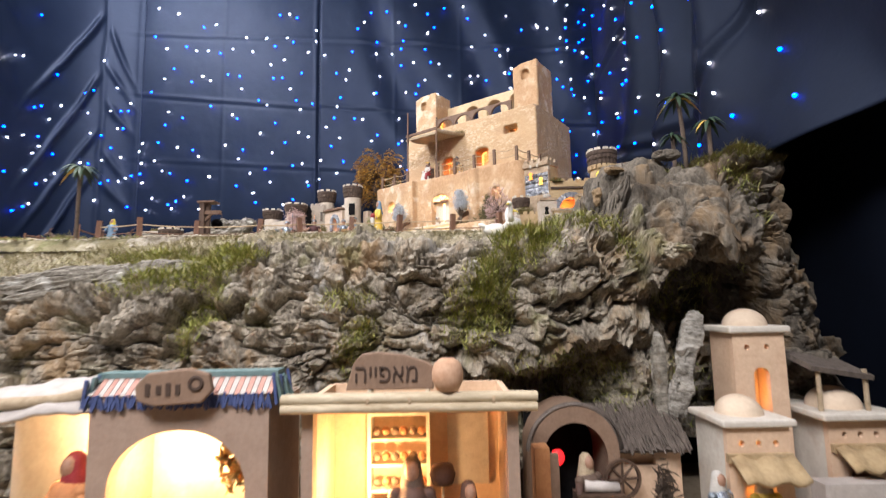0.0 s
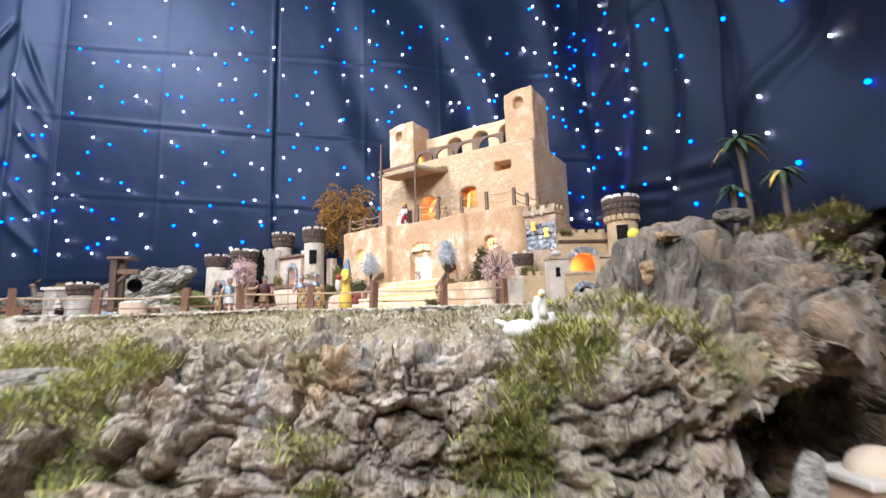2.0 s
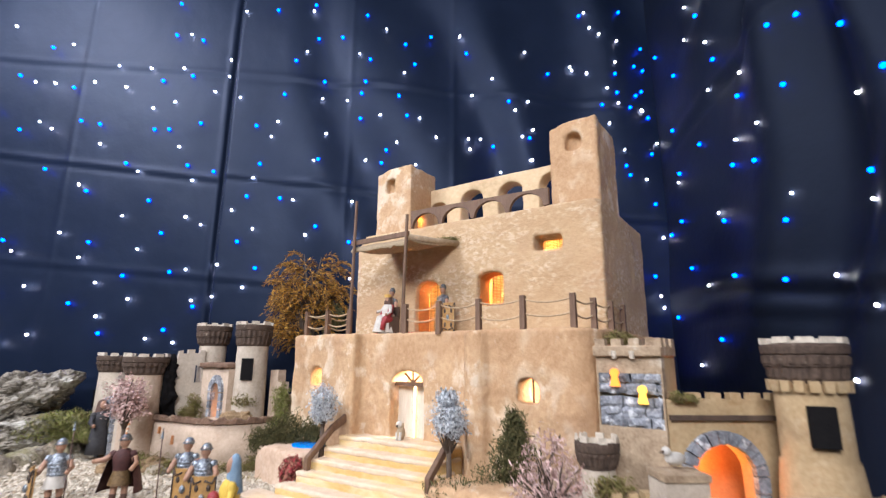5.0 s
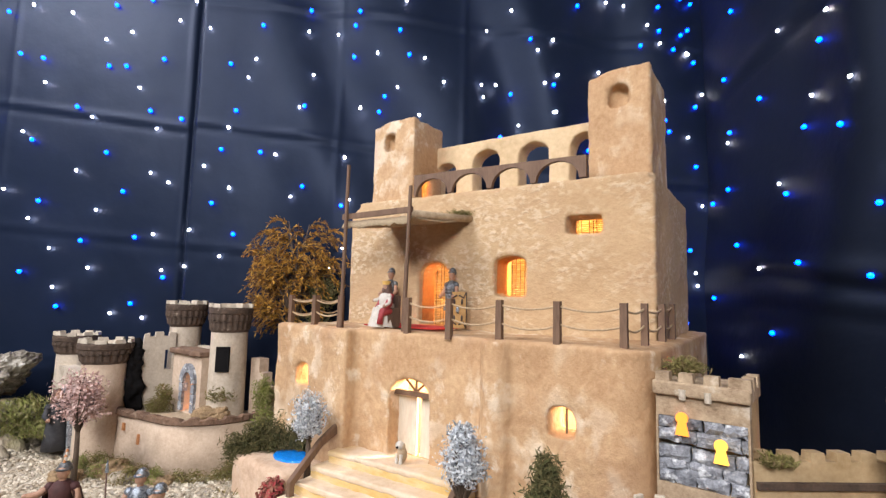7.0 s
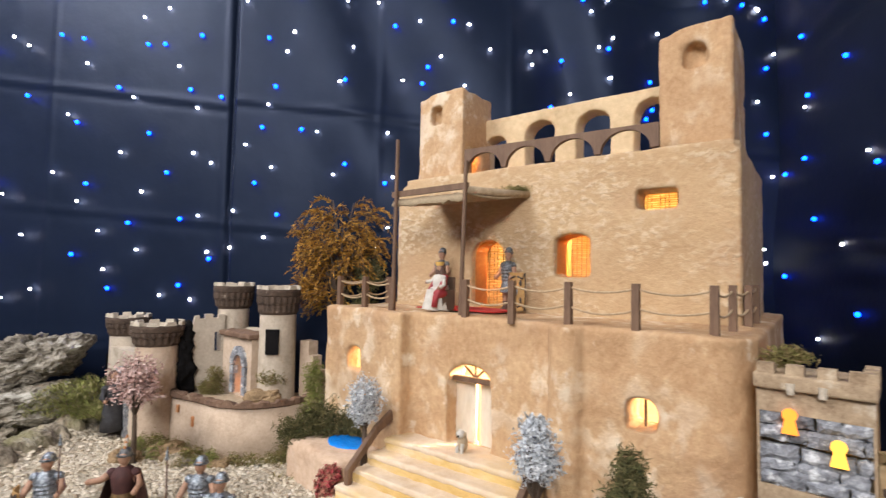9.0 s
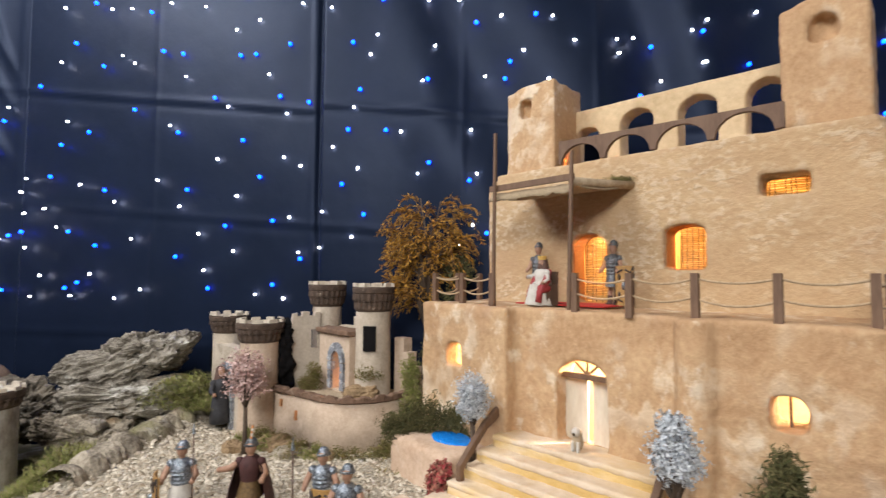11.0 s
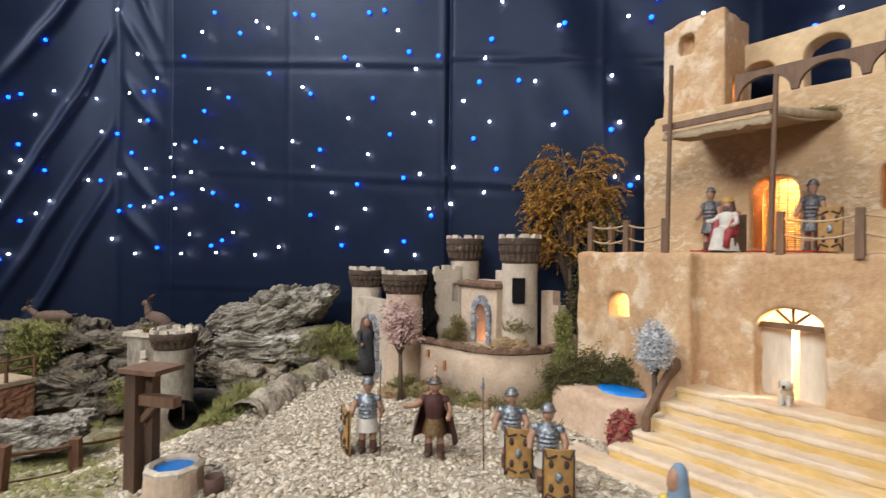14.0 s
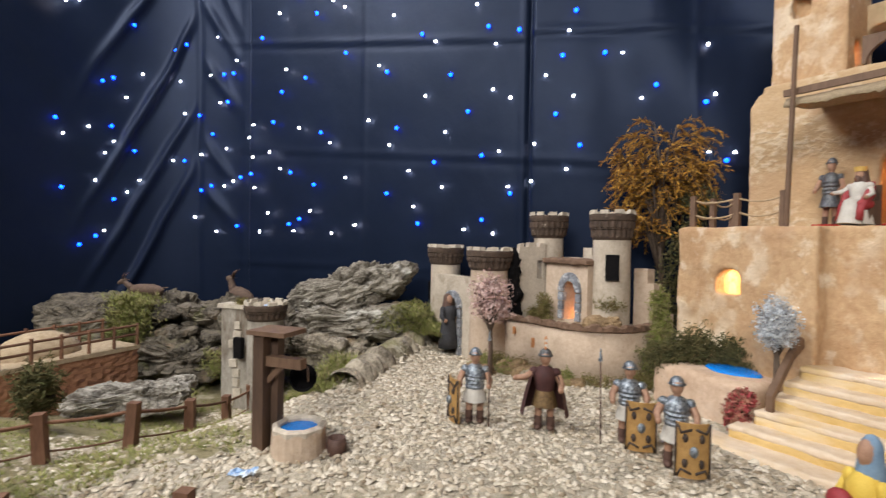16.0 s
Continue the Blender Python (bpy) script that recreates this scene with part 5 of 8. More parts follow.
# ---- gatehouse with keyhole windows at the palace's corner ----
fort = base("toy_gatehouse", pose(0, 0, 0), "ochre and grey stone toy gatehouse with keyhole windows and arched gate", "castle")
KB = pose(0.257, 1.48, 0, 0, 0, -42)
kb = Geo().slab([(0, 0.96), (0.084, 0.96), (0.084, 1.208), (0, 1.208)], 0.012, WORNSTONE, [[(0.002, 1.112), (0.082, 1.112), (0.082, 1.178), (0.002, 1.178)]]).part("keyhole_wall", fort, m=KB)
Geo().box((0.042, 0.034, 1.082), (0.084, 0.044, 0.252), CASTLE_OCHRE).part("keyhole_block", kb)
o = Geo().box((0.042, 0.026, 1.206), (0.088, 0.064, 0.014), WORNSTONE).part("block_cornice", kb, "worn brown-tinged cornice")
bv = o.modifiers.new("worn", "BEVEL")
bv.width, bv.segments = 0.002, 2
for x in (0.008, 0.03, 0.053, 0.077):
    Geo().box((x, 0.001, 1.216), (0.014 if x < 0.07 else 0.02, 0.011, 0.012), WORNSTONE, taper=0.92).part("merlon", kb)
for y in (0.022, 0.046):
    Geo().box((0.081, y, 1.216), (0.011, 0.014, 0.012), WORNSTONE, taper=0.92).part("merlon", kb)
for x in (0.027, 0.05):
    Geo().cone((x, -0.005, 1.196), (x, -0.004, 1.206), 0.003, 0.0042, MERLON, 9).part("drain_spout", kb)


def rough_stone(parent, x0, x1, z0, z1, y, proud):
    """A hewn stone whose face is uneven."""
    vs, fs = [], []
    for j in range(4):
        for i in range(5):
            rim = i in (0, 4) or j in (0, 3)
            x, z = x0 + (x1 - x0) * i / 4, z0 + (z1 - z0) * j / 3
            vs.append((x + rnd.uniform(-0.0012, 0.0012), y - (0.35 if rim else 1) * proud - rnd.uniform(0, 0.0016), z + rnd.uniform(-0.0012, 0.0012)))
    for j in range(3):
        fs += [(j * 5 + i, j * 5 + i + 1, j * 5 + i + 6, j * 5 + i + 5) for i in range(4)]
    ring = [0, 1, 2, 3, 4, 9, 14, 19, 18, 17, 16, 15, 10, 5]
    o = len(vs)
    vs += [(vs[k][0], y + 0.006, vs[k][2]) for k in ring]
    fs += [(ring[(k + 1) % 14], ring[k], o + k, o + (k + 1) % 14) for k in range(14)]
    Geo().add(vs, fs, GREYSTONE).part("stone_block", parent)


def stone_courses(parent, x0, x1, z0, z1, y, rows):
    h = (z1 - z0) / rows
    for r in range(rows):
        x = x0 - rnd.uniform(0, 0.012)
        lean = rnd.uniform(-0.002, 0.002)
        while x < x1 - 0.003:
            w = rnd.uniform(0.016, 0.04)
            a, b = max(x, x0), min(x + w, x1)
            if b - a > 0.005:
                rough_stone(parent, a + 0.0004, b - 0.0006, z0 + h * r + lean + rnd.uniform(0, 0.0012), z0 + h * (r + 1) + lean - rnd.uniform(0, 0.0014), y, rnd.uniform(0.002, 0.0055))
            x += w


stone_courses(kb, 0.001, 0.083, 1.11, 1.178, 0.004, 5)


def keyhole(parent, x, z, y, k, material, label):
    g = Geo()
    g.slab([(x + k * 0.5 * math.cos(2 * math.pi * i / 12), z + k * 0.45 + k * 0.5 * math.sin(2 * math.pi * i / 12)) for i in range(12)], 0.003, material, at=(0, y, 0))
    g.slab([(x - k * 0.55, z - k), (x + k * 0.55, z - k), (x + k * 0.28, z + k * 0.3), (x - k * 0.28, z + k * 0.3)], 0.0026, material, at=(0, y + 0.0003, 0))
    return g.part("keyhole", parent, label)


keyhole(kb, 0.026, 1.173, -0.0065, 0.0115, FLAME, "glowing orange keyhole window")
keyhole(kb, 0.06, 1.153, -0.0065, 0.0115, FLAMEY, "glowing yellow keyhole window")
gw = Geo().slab([(0.322, 0.96), (0.46, 0.96), (0.46, 1.148), (0.322, 1.148)], 0.02, CASTLE_OCHRE, [arch(0.347, 0.419, 0.97, 1.098, 0.036)], at=(0, 1.425, 0)).part("gate_wall", fort)
for i in range(6):
    Geo().box((0.334 + 0.025 * i, 1.431, 1.151), (0.014, 0.013, 0.01), CASTLE_OCHRE, taper=0.92).part("merlon", gw)
Geo().box((0.392, 1.423, 1.127), (0.136, 0.006, 0.006), CROWN).part("string_course", gw)
voussoirs(gw, 0.383, 0.072, 1.062, 0.036, 0.015, 1.416, 0.014, 11)
jambs(gw, 0.383, 0.072, 0.985, 1.062, 0.015, 1.416, 0.014, 4)
Geo().box((0.385, 1.5, 1.03), (0.15, 0.005, 0.15), ORANGECLAY).part("gate_back", gw, "orange lit inner wall")
bulb_lamp("gatehouse_bulb", (0.378, 1.468, 1.07), 0.3, ORANGE, 0.004)
rt = turret(fort, 0.462, 1.372, 0.96, 1.217, 0.0355, 0.0415, 0.042, material=CASTLE_OCHRE, merlons=11)
Geo().lathe((0.462, 1.372, 0), [(0.0465, 0.97), (0.043, 1.03), (0.0372, 1.09)], CASTLE_OCHRE, 22).part("flared_foot", rt)
# the window's inner shade as a black panel
Geo().box((0.446, 1.338, 1.127), (0.025, 0.008, 0.042), BLACK, rz=-24).part("window_recess", rt, "flat black panel for the shade in a window")
for k in range(18):
    a = 2 * math.pi * k / 18
    Geo().box((0.462 + 0.0372 * math.cos(a), 1.372 + 0.0372 * math.sin(a), 1.168), (0.006, 0.0085, 0.012), CASTLE_OCHRE, rz=math.degrees(a), taper=1.15).part("corbel", rt)
kt = Geo().slab([(0.274, 0.95), (0.32, 0.95), (0.32, 1.075), (0.274, 1.075)], 0.04, CASTLE, at=(0, 1.342, 0)).part("keyhole_tower", fort, "pale plaster keyhole tower")
Geo().box((0.297, 1.361, 1.0765), (0.049, 0.044, 0.007), WORNSTONE).part("tower_coping", kt)
# black plates on both towers paint the shade of their slots
keyhole(kt, 0.292, 1.045, 1.3405, 0.011, BLACK, "keyhole slot with its shade painted flat black")
kt2 = Geo().slab([(0.356, 0.95), (0.412, 0.95), (0.412, 1.066), (0.356, 1.066)], 0.03, CASTLE_OCHRE, at=(0, 1.258, 0)).part("keyhole_tower", fort)
Geo().box((0.384, 1.272, 1.068), (0.058, 0.034, 0.008), WORNSTONE).part("tower_coping", kt2)
keyhole(kt2, 0.381, 1.037, 1.2565, 0.0115, BLACK, "keyhole slot with its shade painted flat black")
lw = Geo().slab([(0.3, 0.95), (0.366, 0.95), (0.366, 1.034), (0.3, 1.034)], 0.02, CASTLE_OCHRE, [arch(0.315, 0.35, 0.955, 1.008, 0.0175)], at=(0, 1.292, 0)).part("low_gate", fort)
voussoirs(lw, 0.3325, 0.035, 0.99, 0.0175, 0.011, 1.285, 0.01, 9)
jambs(lw, 0.3325, 0.035, 0.952, 0.989, 0.011, 1.285, 0.01, 2)
# black sheet in the gateway, painted shade for the passage depth
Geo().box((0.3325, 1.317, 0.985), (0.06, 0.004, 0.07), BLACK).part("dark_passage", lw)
Geo().box((0.3325, 1.303, 1.0375), (0.07, 0.026, 0.007), WORNSTONE).part("wall_coping", lw)
Geo().box((0.345, 1.372, 1.0), (0.05, 0.084, 0.08), CASTLE_OCHRE).part("link_wall", fort)
Geo().box((0.255, 1.395, 1.0), (0.06, 0.02, 0.085), CASTLE_OCHRE).part("curtain_wall", fort)
for i in range(3):
    Geo().box((0.24 + 0.018 * i, 1.394, 1.0465), (0.011, 0.019, 0.01), CASTLE_OCHRE, taper=0.92).part("merlon", fort)
Geo().lathe((0.214, 1.41, 0), [(0.027, 0.96), (0.0262, 1.036), (0.0268, 1.04), (0.022, 1.043), (0.0, 1.043)], CASTLE, 18).part("corner_drum", fort)
turret(fort, 0.237, 1.436, 0.96, 1.102, 0.021, 0.0255, 0.03, material=CASTLE, merlons=7)

# ---- watch tower, well and fences on the plateau ----
watch = base("watch_tower", pose(-0.99, 1.785, 0.87) @ Matrix.Diagonal((0.94, 0.94, 1, 1)), "pale round toy watch tower with brown crown and side wall", "tower")
turret(watch, 0, 0, 0.0, 0.214, 0.037, 0.043, 0.03, material=TOWERGREY)
sw = Geo().box((-0.068, 0.0, 0.1), (0.07, 0.03, 0.2), TOWERGREY).part("side_wall", watch)
for i in range(9):
    Geo().box((-0.082 + rnd.uniform(-0.015, 0.03), -0.016, 0.015 + 0.019 * i), (rnd.uniform(0.012, 0.026), 0.008, 0.015), MERLON, tilt=(rnd.uniform(-6, 6), rnd.uniform(-8, 8))).part("stone_block", sw)
# black panel, the shade of the window as colour
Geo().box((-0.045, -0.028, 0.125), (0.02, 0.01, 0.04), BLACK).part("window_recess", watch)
Geo().box((-0.075, 0.0, 0.203), (0.075, 0.036, 0.008), MERLON).part("wall_coping", watch)

well = base("well", pose(-0.665, 1.45, 0.972) @ Matrix.Diagonal((0.8, 0.8, 0.84, 1)), "round pale stone well with bright blue water", "well")
g = Geo().lathe((0, 0, 0), [(0.039, -0.01), (0.036, 0.034), (0.035, 0.038), (0.027, 0.039), (0.026, 0.024)], CASTLE_TAN, 22, False)
g.lathe((0, 0, 0), [(0.0368, 0.034), (0.0375, 0.04), (0.031, 0.0435), (0.0262, 0.04), (0.0262, 0.034)], MERLON, 9, False)
g.part("stone_ring", well)
Geo().lathe((0, 0, 0), [(0.0, 0.0362), (0.0265, 0.0366)], BLUEWATER, 16).part("water", well, "glossy bright blue water")
gib = base("well_hoist", pose(-0.706, 1.437, 0.97), "brown wooden well hoist with a flat top board", "hoist")
Geo().box((0, 0, 0.066), (0.0145, 0.013, 0.137), DARKWOOD, taper=0.95).part("post", gib)
Geo().box((0.011, 0.013, 0.066), (0.01, 0.011, 0.137), DARKWOOD).part("post", gib)
Geo().box((0.012, 0.01, 0.1375), (0.05, 0.04, 0.005), WOOD).part("top_board", gib)
Geo().box((0.026, 0.004, 0.106), (0.052, 0.011, 0.011), WOOD).part("arm", gib)
Geo().box((0.016, 0.004, 0.093), (0.028, 0.006, 0.006), WOOD, tilt=(0, -45)).part("brace", gib)
Geo().tube([(0.052, 0.012, 0.102), (0.053, 0.012, 0.085)], 0.001, DARKWOOD, 5).part("hook", gib)
g = Geo().lathe((0, 0, 0), [(0.0, 0.0), (0.02, 0.0), (0.022, 0.012), (0.019, 0.012), (0.018, 0.004), (0.0, 0.004)], BLACK, 18, False)
g.part("pan", gib, "black hanging pan", m=pose(0.021, 0.05, 0.077, 80, 0, 20) @ Matrix.Scale(0.75, 4))
Geo().lathe((0, 0, 0), [(0.0, 0.002), (0.012, 0.0), (0.0135, 0.014), (0.0125, 0.028), (0.0105, 0.028), (0.0108, 0.008), (0.0, 0.007)], TERRACOTTA, 14).thing("clay_bucket", "dark brown clay bucket beside the well", "bucket", pose(-0.623, 1.46, 0.972) @ Matrix.Scale(0.8, 4))


def fence_line(pts, h, w, label, group, rails):
    f = base("post_fence", pose(*pts[0]), label, "fence", group)
    me = Geo().box((0, 0, h / 2), (w, w, h), FENCEWOOD, taper=0.92).mesh("post")
    for p in pts:
        o = new("post", me)
        o.parent = f
        o.matrix_basis = pose(*(Vector(p) - Vector(pts[0])), rnd.uniform(-4, 4), rnd.uniform(-4, 4), rnd.uniform(0, 40))
    for a, b in zip(pts, pts[1:]):
        for z, r, mt in rails:
            rope_run(Vector(a) - Vector(pts[0]), Vector(b) - Vector(pts[0]), f, z, 0.002, r, mt, "rail")
    return f


def on_ground(x, y, dz=-0.008):
    return (x, y, ground_z(x, y) + dz)


front = [(0.147, 1.236), (0.027, 1.24), (-0.109, 1.238), (-0.234, 1.262), (-0.366, 1.265), (-0.47, 1.255), (-0.64, 1.27), (-0.753, 1.215), (-0.87, 1.235)]
fence_line([on_ground(*p) for p in front], 0.062, 0.0125, "low brown wooden post and rail fence at the plateau edge", "post fences", [(0.045, 0.0016, ROPE), (0.026, 0.0011, FENCEWOOD)])
fence_line([on_ground(*p) for p in ((-0.96, 1.28), (-0.945, 1.36), (-0.905, 1.435), (-0.925, 1.545), (-0.985, 1.68), (-1.0, 1.76))], 0.066, 0.0135, "low brown wooden post and rail fence along the grassy bank", "post fences", [(0.055, 0.0022, FENCEWOOD), (0.022, 0.0012, FENCEWOOD)])

# ---- rocks at the back ----


def boulder(name, c, size, seed, label, material=None, n=110, k=64, turn=0.0, amp=1.0, group="cork bark rocks", dip=0.0, layers=70):
    """A slab-like lump of cork bark with dipping layers."""
    vs, fs = [], []
    off = Vector((seed * 3.1, seed * 1.7, 0))
    R = pose(0, 0, 0, 0, dip, turn).to_3x3()
    for j in range(k + 1):
        p = math.pi * j / k - math.pi / 2
        for i in range(n):
            t = 2 * math.pi * i / n
            d = Vector((math.cos(p) * math.cos(t), math.cos(p) * math.sin(t), math.sin(p)))
            e = 0.7
            d = Vector((math.copysign(abs(d.x) ** e, d.x), math.copysign(abs(d.y) ** e, d.y), math.copysign(abs(d.z) ** e, d.z)))
            w = Vector((d.x * size[0], d.y * size[1], d.z * size[2])) / 2
            h = 1 + 0.3 * fbm(w * 6 + off, 3)
            q = w.z * layers + 1.5 * fbm(w * 9 + off) + 0.5 * seed
            lay = 0.011 * (q - math.floor(q)) * (1 - abs(d.z) ** 4)
            v = w * h + d.normalized() * (bark(w * 1.9 + off, 0.42 * amp) + 0.45 * lay * amp)
            v.z *= 0.92
            vs.append(Vector(c) + R @ v)
    for j in range(k):
        for i in range(n):
            fs.append((j * n + i, j * n + (i + 1) % n, (j + 1) * n + (i + 1) % n, (j + 1) * n + i))
    return Geo().add(vs, fs, material or CORK, False).thing(name, label, "rock", group=group)


boulder("rock", (-0.955, 2.03, 1.085), (0.33, 0.12, 0.1), 1, "large grey ridged cork bark boulder on the bank", turn=-4, dip=-14)
boulder("rock", (-0.93, 1.985, 1.02), (0.3, 0.13, 0.09), 2, "grey cork bark boulder under the large one", dip=-6)
boulder("rock", (-0.94, 1.93, 0.965), (0.22, 0.1, 0.07), 3, "dark cork bark boulder among moss", ROCK, dip=8)
boulder("rock", (-1.13, 1.95, 1.0), (0.2, 0.14, 0.1), 4, "dark broken rock lumps beside the watch tower", DARKROCK, dip=10, amp=1.7)
boulder("rock", (-1.27, 1.97, 0.985), (0.24, 0.16, 0.13), 5, "dark broken rock lumps below the goats", DARKROCK, dip=-8, amp=1.7)
boulder("rock", (-1.43, 1.94, 0.99), (0.26, 0.15, 0.14), 6, "brown rock ledge carrying a goat", DARKROCK, dip=4, amp=1.7)
boulder("rock", (-1.58, 1.85, 0.99), (0.28, 0.2, 0.15), 7, "smooth grey rock ledge by the curtain", DARKROCK, amp=0.8)
boulder("rock", (-1.3, 1.87, 0.92), (0.22, 0.12, 0.12), 8, "dark mossy rock lumps", DARKROCK, amp=1.7)
boulder("cork_log", (-1.165, 1.64, 0.915), (0.22, 0.085, 0.062), 9, "fallen pale grey cork bark log on the bank", PALEBARK, turn=24, dip=-10, n=100, k=50, amp=0.9)
boulder("rock", (-0.775, 1.7, 0.965), (0.05, 0.04, 0.04), 10, "small grey rock by the track", n=40, k=24, amp=0.4)
boulder("bark_slab", (-0.77, 0.985, 0.835), (0.52, 0.12, 0.075), 14, "long grey bark slab on the cliff edge", CORK, turn=4, dip=-7, amp=0.7)

for x, y, z, sx, sy, sz, seed, turn in ((0.36, 0.99, 1.06, 0.045, 0.026, 0.014, 31, 20), (0.318, 0.99, 1.0, 0.014, 0.024, 0.04, 32, 0), (0.41, 1.08, 1.094, 0.055, 0.026, 0.014, 33, -25), (0.47, 1.0, 1.092, 0.05, 0.03, 0.016, 34, 10)):
    boulder("bark_chip", (x, y, z), (sx, sy, sz), seed, "broken tan cork bark chip lodged on the crag", TANBARK if seed < 34 else CRAGROCK, n=30, k=18, amp=0.3, turn=turn, group="bark chips")

heap = random.Random(77)
for k, (x, y, z) in enumerate(((-1.35, 1.87, 1.03), (-1.29, 1.88, 1.035), (-1.225, 1.89, 1.035), (-1.165, 1.88, 1.02), (-1.33, 1.85, 0.985), (-1.27, 1.86, 0.99), (-1.2, 1.865, 0.985), (-1.36, 1.83, 0.945), (-1.295, 1.84, 0.945), (-1.23, 1.845, 0.945), (-1.165, 1.85, 0.95), (-1.33, 1.81, 0.91), (-1.26, 1.825, 0.91), (-1.19, 1.83, 0.91))):
    w = heap.uniform(0.05, 0.078)
    boulder("rock", (x, y, z), (w, 0.045, w * heap.uniform(0.42, 0.62)), 50 + k, "rounded dark bark lump in the rock heap", CRAGROCK if k % 3 else DARKROCK, n=44, k=26, amp=0.4, turn=heap.uniform(-20, 20), dip=heap.uniform(-18, 18), group="heaped bark lumps")

# low bark kerb along the track
vs, fs = [], []
for i in range(121):
    y = 1.66 + 0.36 * i / 120
    for j in range(15):
        a = math.pi * j / 14
        lump = 0.55 + 0.52 * abs(math.sin(y * 80 + 2 * noise.noise(Vector((y * 30, 0, 5))))) ** 0.5
        x = -0.738 - 0.03 * (y - 1.66) + 0.034 * math.cos(a) * lump
        z = ground_z(-0.7, y) - 0.01 + (0.036 + 0.03 * (y - 1.66)) * math.sin(a) * lump
        p = Vector((x, y, z))
        z += bark(p * 2.2, 0.12)
        vs.append((x, y, z))
for i in range(120):
    for j in range(14):
        a = i * 15 + j
        fs.append((a, a + 1, a + 16, a + 15))
Geo().add(vs, fs, ROCK, False).thing("bark_kerb", "low grey-brown bark kerb along the gravel track", "kerb")

# ---- farmhouse on the far bank ----
barn = base("farmhouse", pose(-1.255, 1.67, 0.888, 0, 0, 86), "rough orange-brown plaster farmhouse with railed roof terrace", "house")
soften(Geo().box((-0.07, 0.06, 0.045), (0.24, 0.12, 0.1), BRICKWALL).part("wall", barn, "rough trowelled orange-brown wall"), 0.0026, 2, 0.009, 0.009)
Geo().box((-0.07, 0.06, 0.0975), (0.245, 0.125, 0.008), STRAW).part("roof_terrace", barn)
for y in (0.004, 0.115):
    for i in range(6):
        Geo().cone((-0.18 + 0.046 * i, y, 0.1), (-0.18 + 0.046 * i, y, 0.145), 0.0035, 0.003, FENCEWOOD, 6).part("railing_post", barn)
    for z in (0.12, 0.138):
        Geo().cone((-0.185, y, z), (0.052, y, z + 0.003), 0.0025, 0.0025, FENCEWOOD, 6).part("railing", barn)
Geo().ball((-0.09, 0.07, 0.1), (0.07, 0.045, 0.045), STRAW, 16, 8).part("straw_mound", barn, "rounded pale straw heap")

for x, y, z, s, seed, mt, lab in ((-0.362, 1.905, 1.07, 0.068, 21, TANBARK, "flat mossy rock on the bastion floor"), (-0.515, 1.865, 0.988, 0.06, 22, TANBARK, "tan and grey rock at the bastion foot"), (-0.485, 1.845, 0.982, 0.05, 25, TANBARK, "small tan rock at the bastion foot"), (-0.405, 1.822, 0.98, 0.045, 23, TANBARK, "small tan rock at the bastion foot"), (-0.45, 1.838, 0.978, 0.045, 24, ROCK, "small dark rock at the bastion foot"), (-0.345, 1.82, 0.977, 0.03, 26, CORK, "small tan rock at the bastion foot"), (-0.562, 1.835, 0.983, 0.055, 27, TANBARK, "tan rock under the blossom tree"), (-0.468, 1.83, 0.982, 0.05, 28, ROCK, "mossy tan rock at the bastion foot")):
    boulder("rock", (x, y, z), (s, s * 0.6, s * 0.55), seed, lab, mt, n=36, k=22, amp=0.35, group="small castle rocks")

# ---- plants ----


def leaf_cloud(blobs, n, size, material, r, shell=0.5, flat=0.5):
    """Many small folded leaves through the blobs (centre, radii), denser near their surfaces."""
    vs, fs = [], []
    for _ in range(n):
        c, rad = r.choice(blobs)
        d = Vector((r.gauss(0, 1), r.gauss(0, 1), r.gauss(0, 1))).normalized()
        k = (shell + (1 - shell) * r.random()) * (0.86 + 0.55 * noise.noise(d * 2.7 + Vector(c) * 30))
        p = Vector((c[0] + d.x * rad[0] * k, c[1] + d.y * rad[1] * k, c[2] + d.z * rad[2] * k))
        u = Vector((r.gauss(0, 1), r.gauss(0, 1), r.gauss(0, 1))).normalized()
        w = u.cross(d + Vector((0.01, 0.02, 0.03))).normalized()
        s = size * r.uniform(0.6, 1.4)
        o = len(vs)
        vs += [p - u * s, p + w * s * flat + d * s * 0.25, p + u * s, p - w * s * flat + d * s * 0.25]
        fs += [(o, o + 1, o + 2), (o, o + 2, o + 3)]
    return Geo().add(vs, fs, material)


def branches(g, base_pt, tip_pts, r0, r1, material, bend=0.15, r=None):
    b = Vector(base_pt)
    for tip in tip_pts:
        t = Vector(tip)
        mid = b.lerp(t, 0.5) + Vector((r.uniform(-1, 1), r.uniform(-1, 1), 0.5)) * bend * (t - b).length
        g.tube([b, mid, t], [r0, (r0 + r1) / 2, r1], material, 6)


def tree(name, at, h_trunk, blobs, n, size, material, label, seed, twig=0.0012, trunk_r=0.004, shell=0.45, flat=0.5, category="tree"):
    r = random.Random(seed)
    t = base(name, pose(*at), label, category, "model trees")
    g = Geo()
    g.tube([(0, 0, -0.006), (0.001, 0.0, h_trunk * 0.5), (0, 0, h_trunk)], [trunk_r * 1.3, trunk_r, trunk_r * 0.8], BARK, 8)
    for c, rad in blobs:
        tips = [(c[0] + rad[0] * 0.7 * r.uniform(-1, 1), c[1] + rad[1] * 0.7 * r.uniform(-1, 1), c[2] + rad[2] * 0.75 * r.uniform(-0.6, 1)) for _ in range(7)]
        branches(g, (0, 0, h_trunk * 0.85), tips, trunk_r * 0.5, twig * 0.5, BARK, 0.1, r)
    g.part("trunk", t)
    leaf_cloud(blobs, n, size, material, r, shell, flat).part("crown", t)
    return t


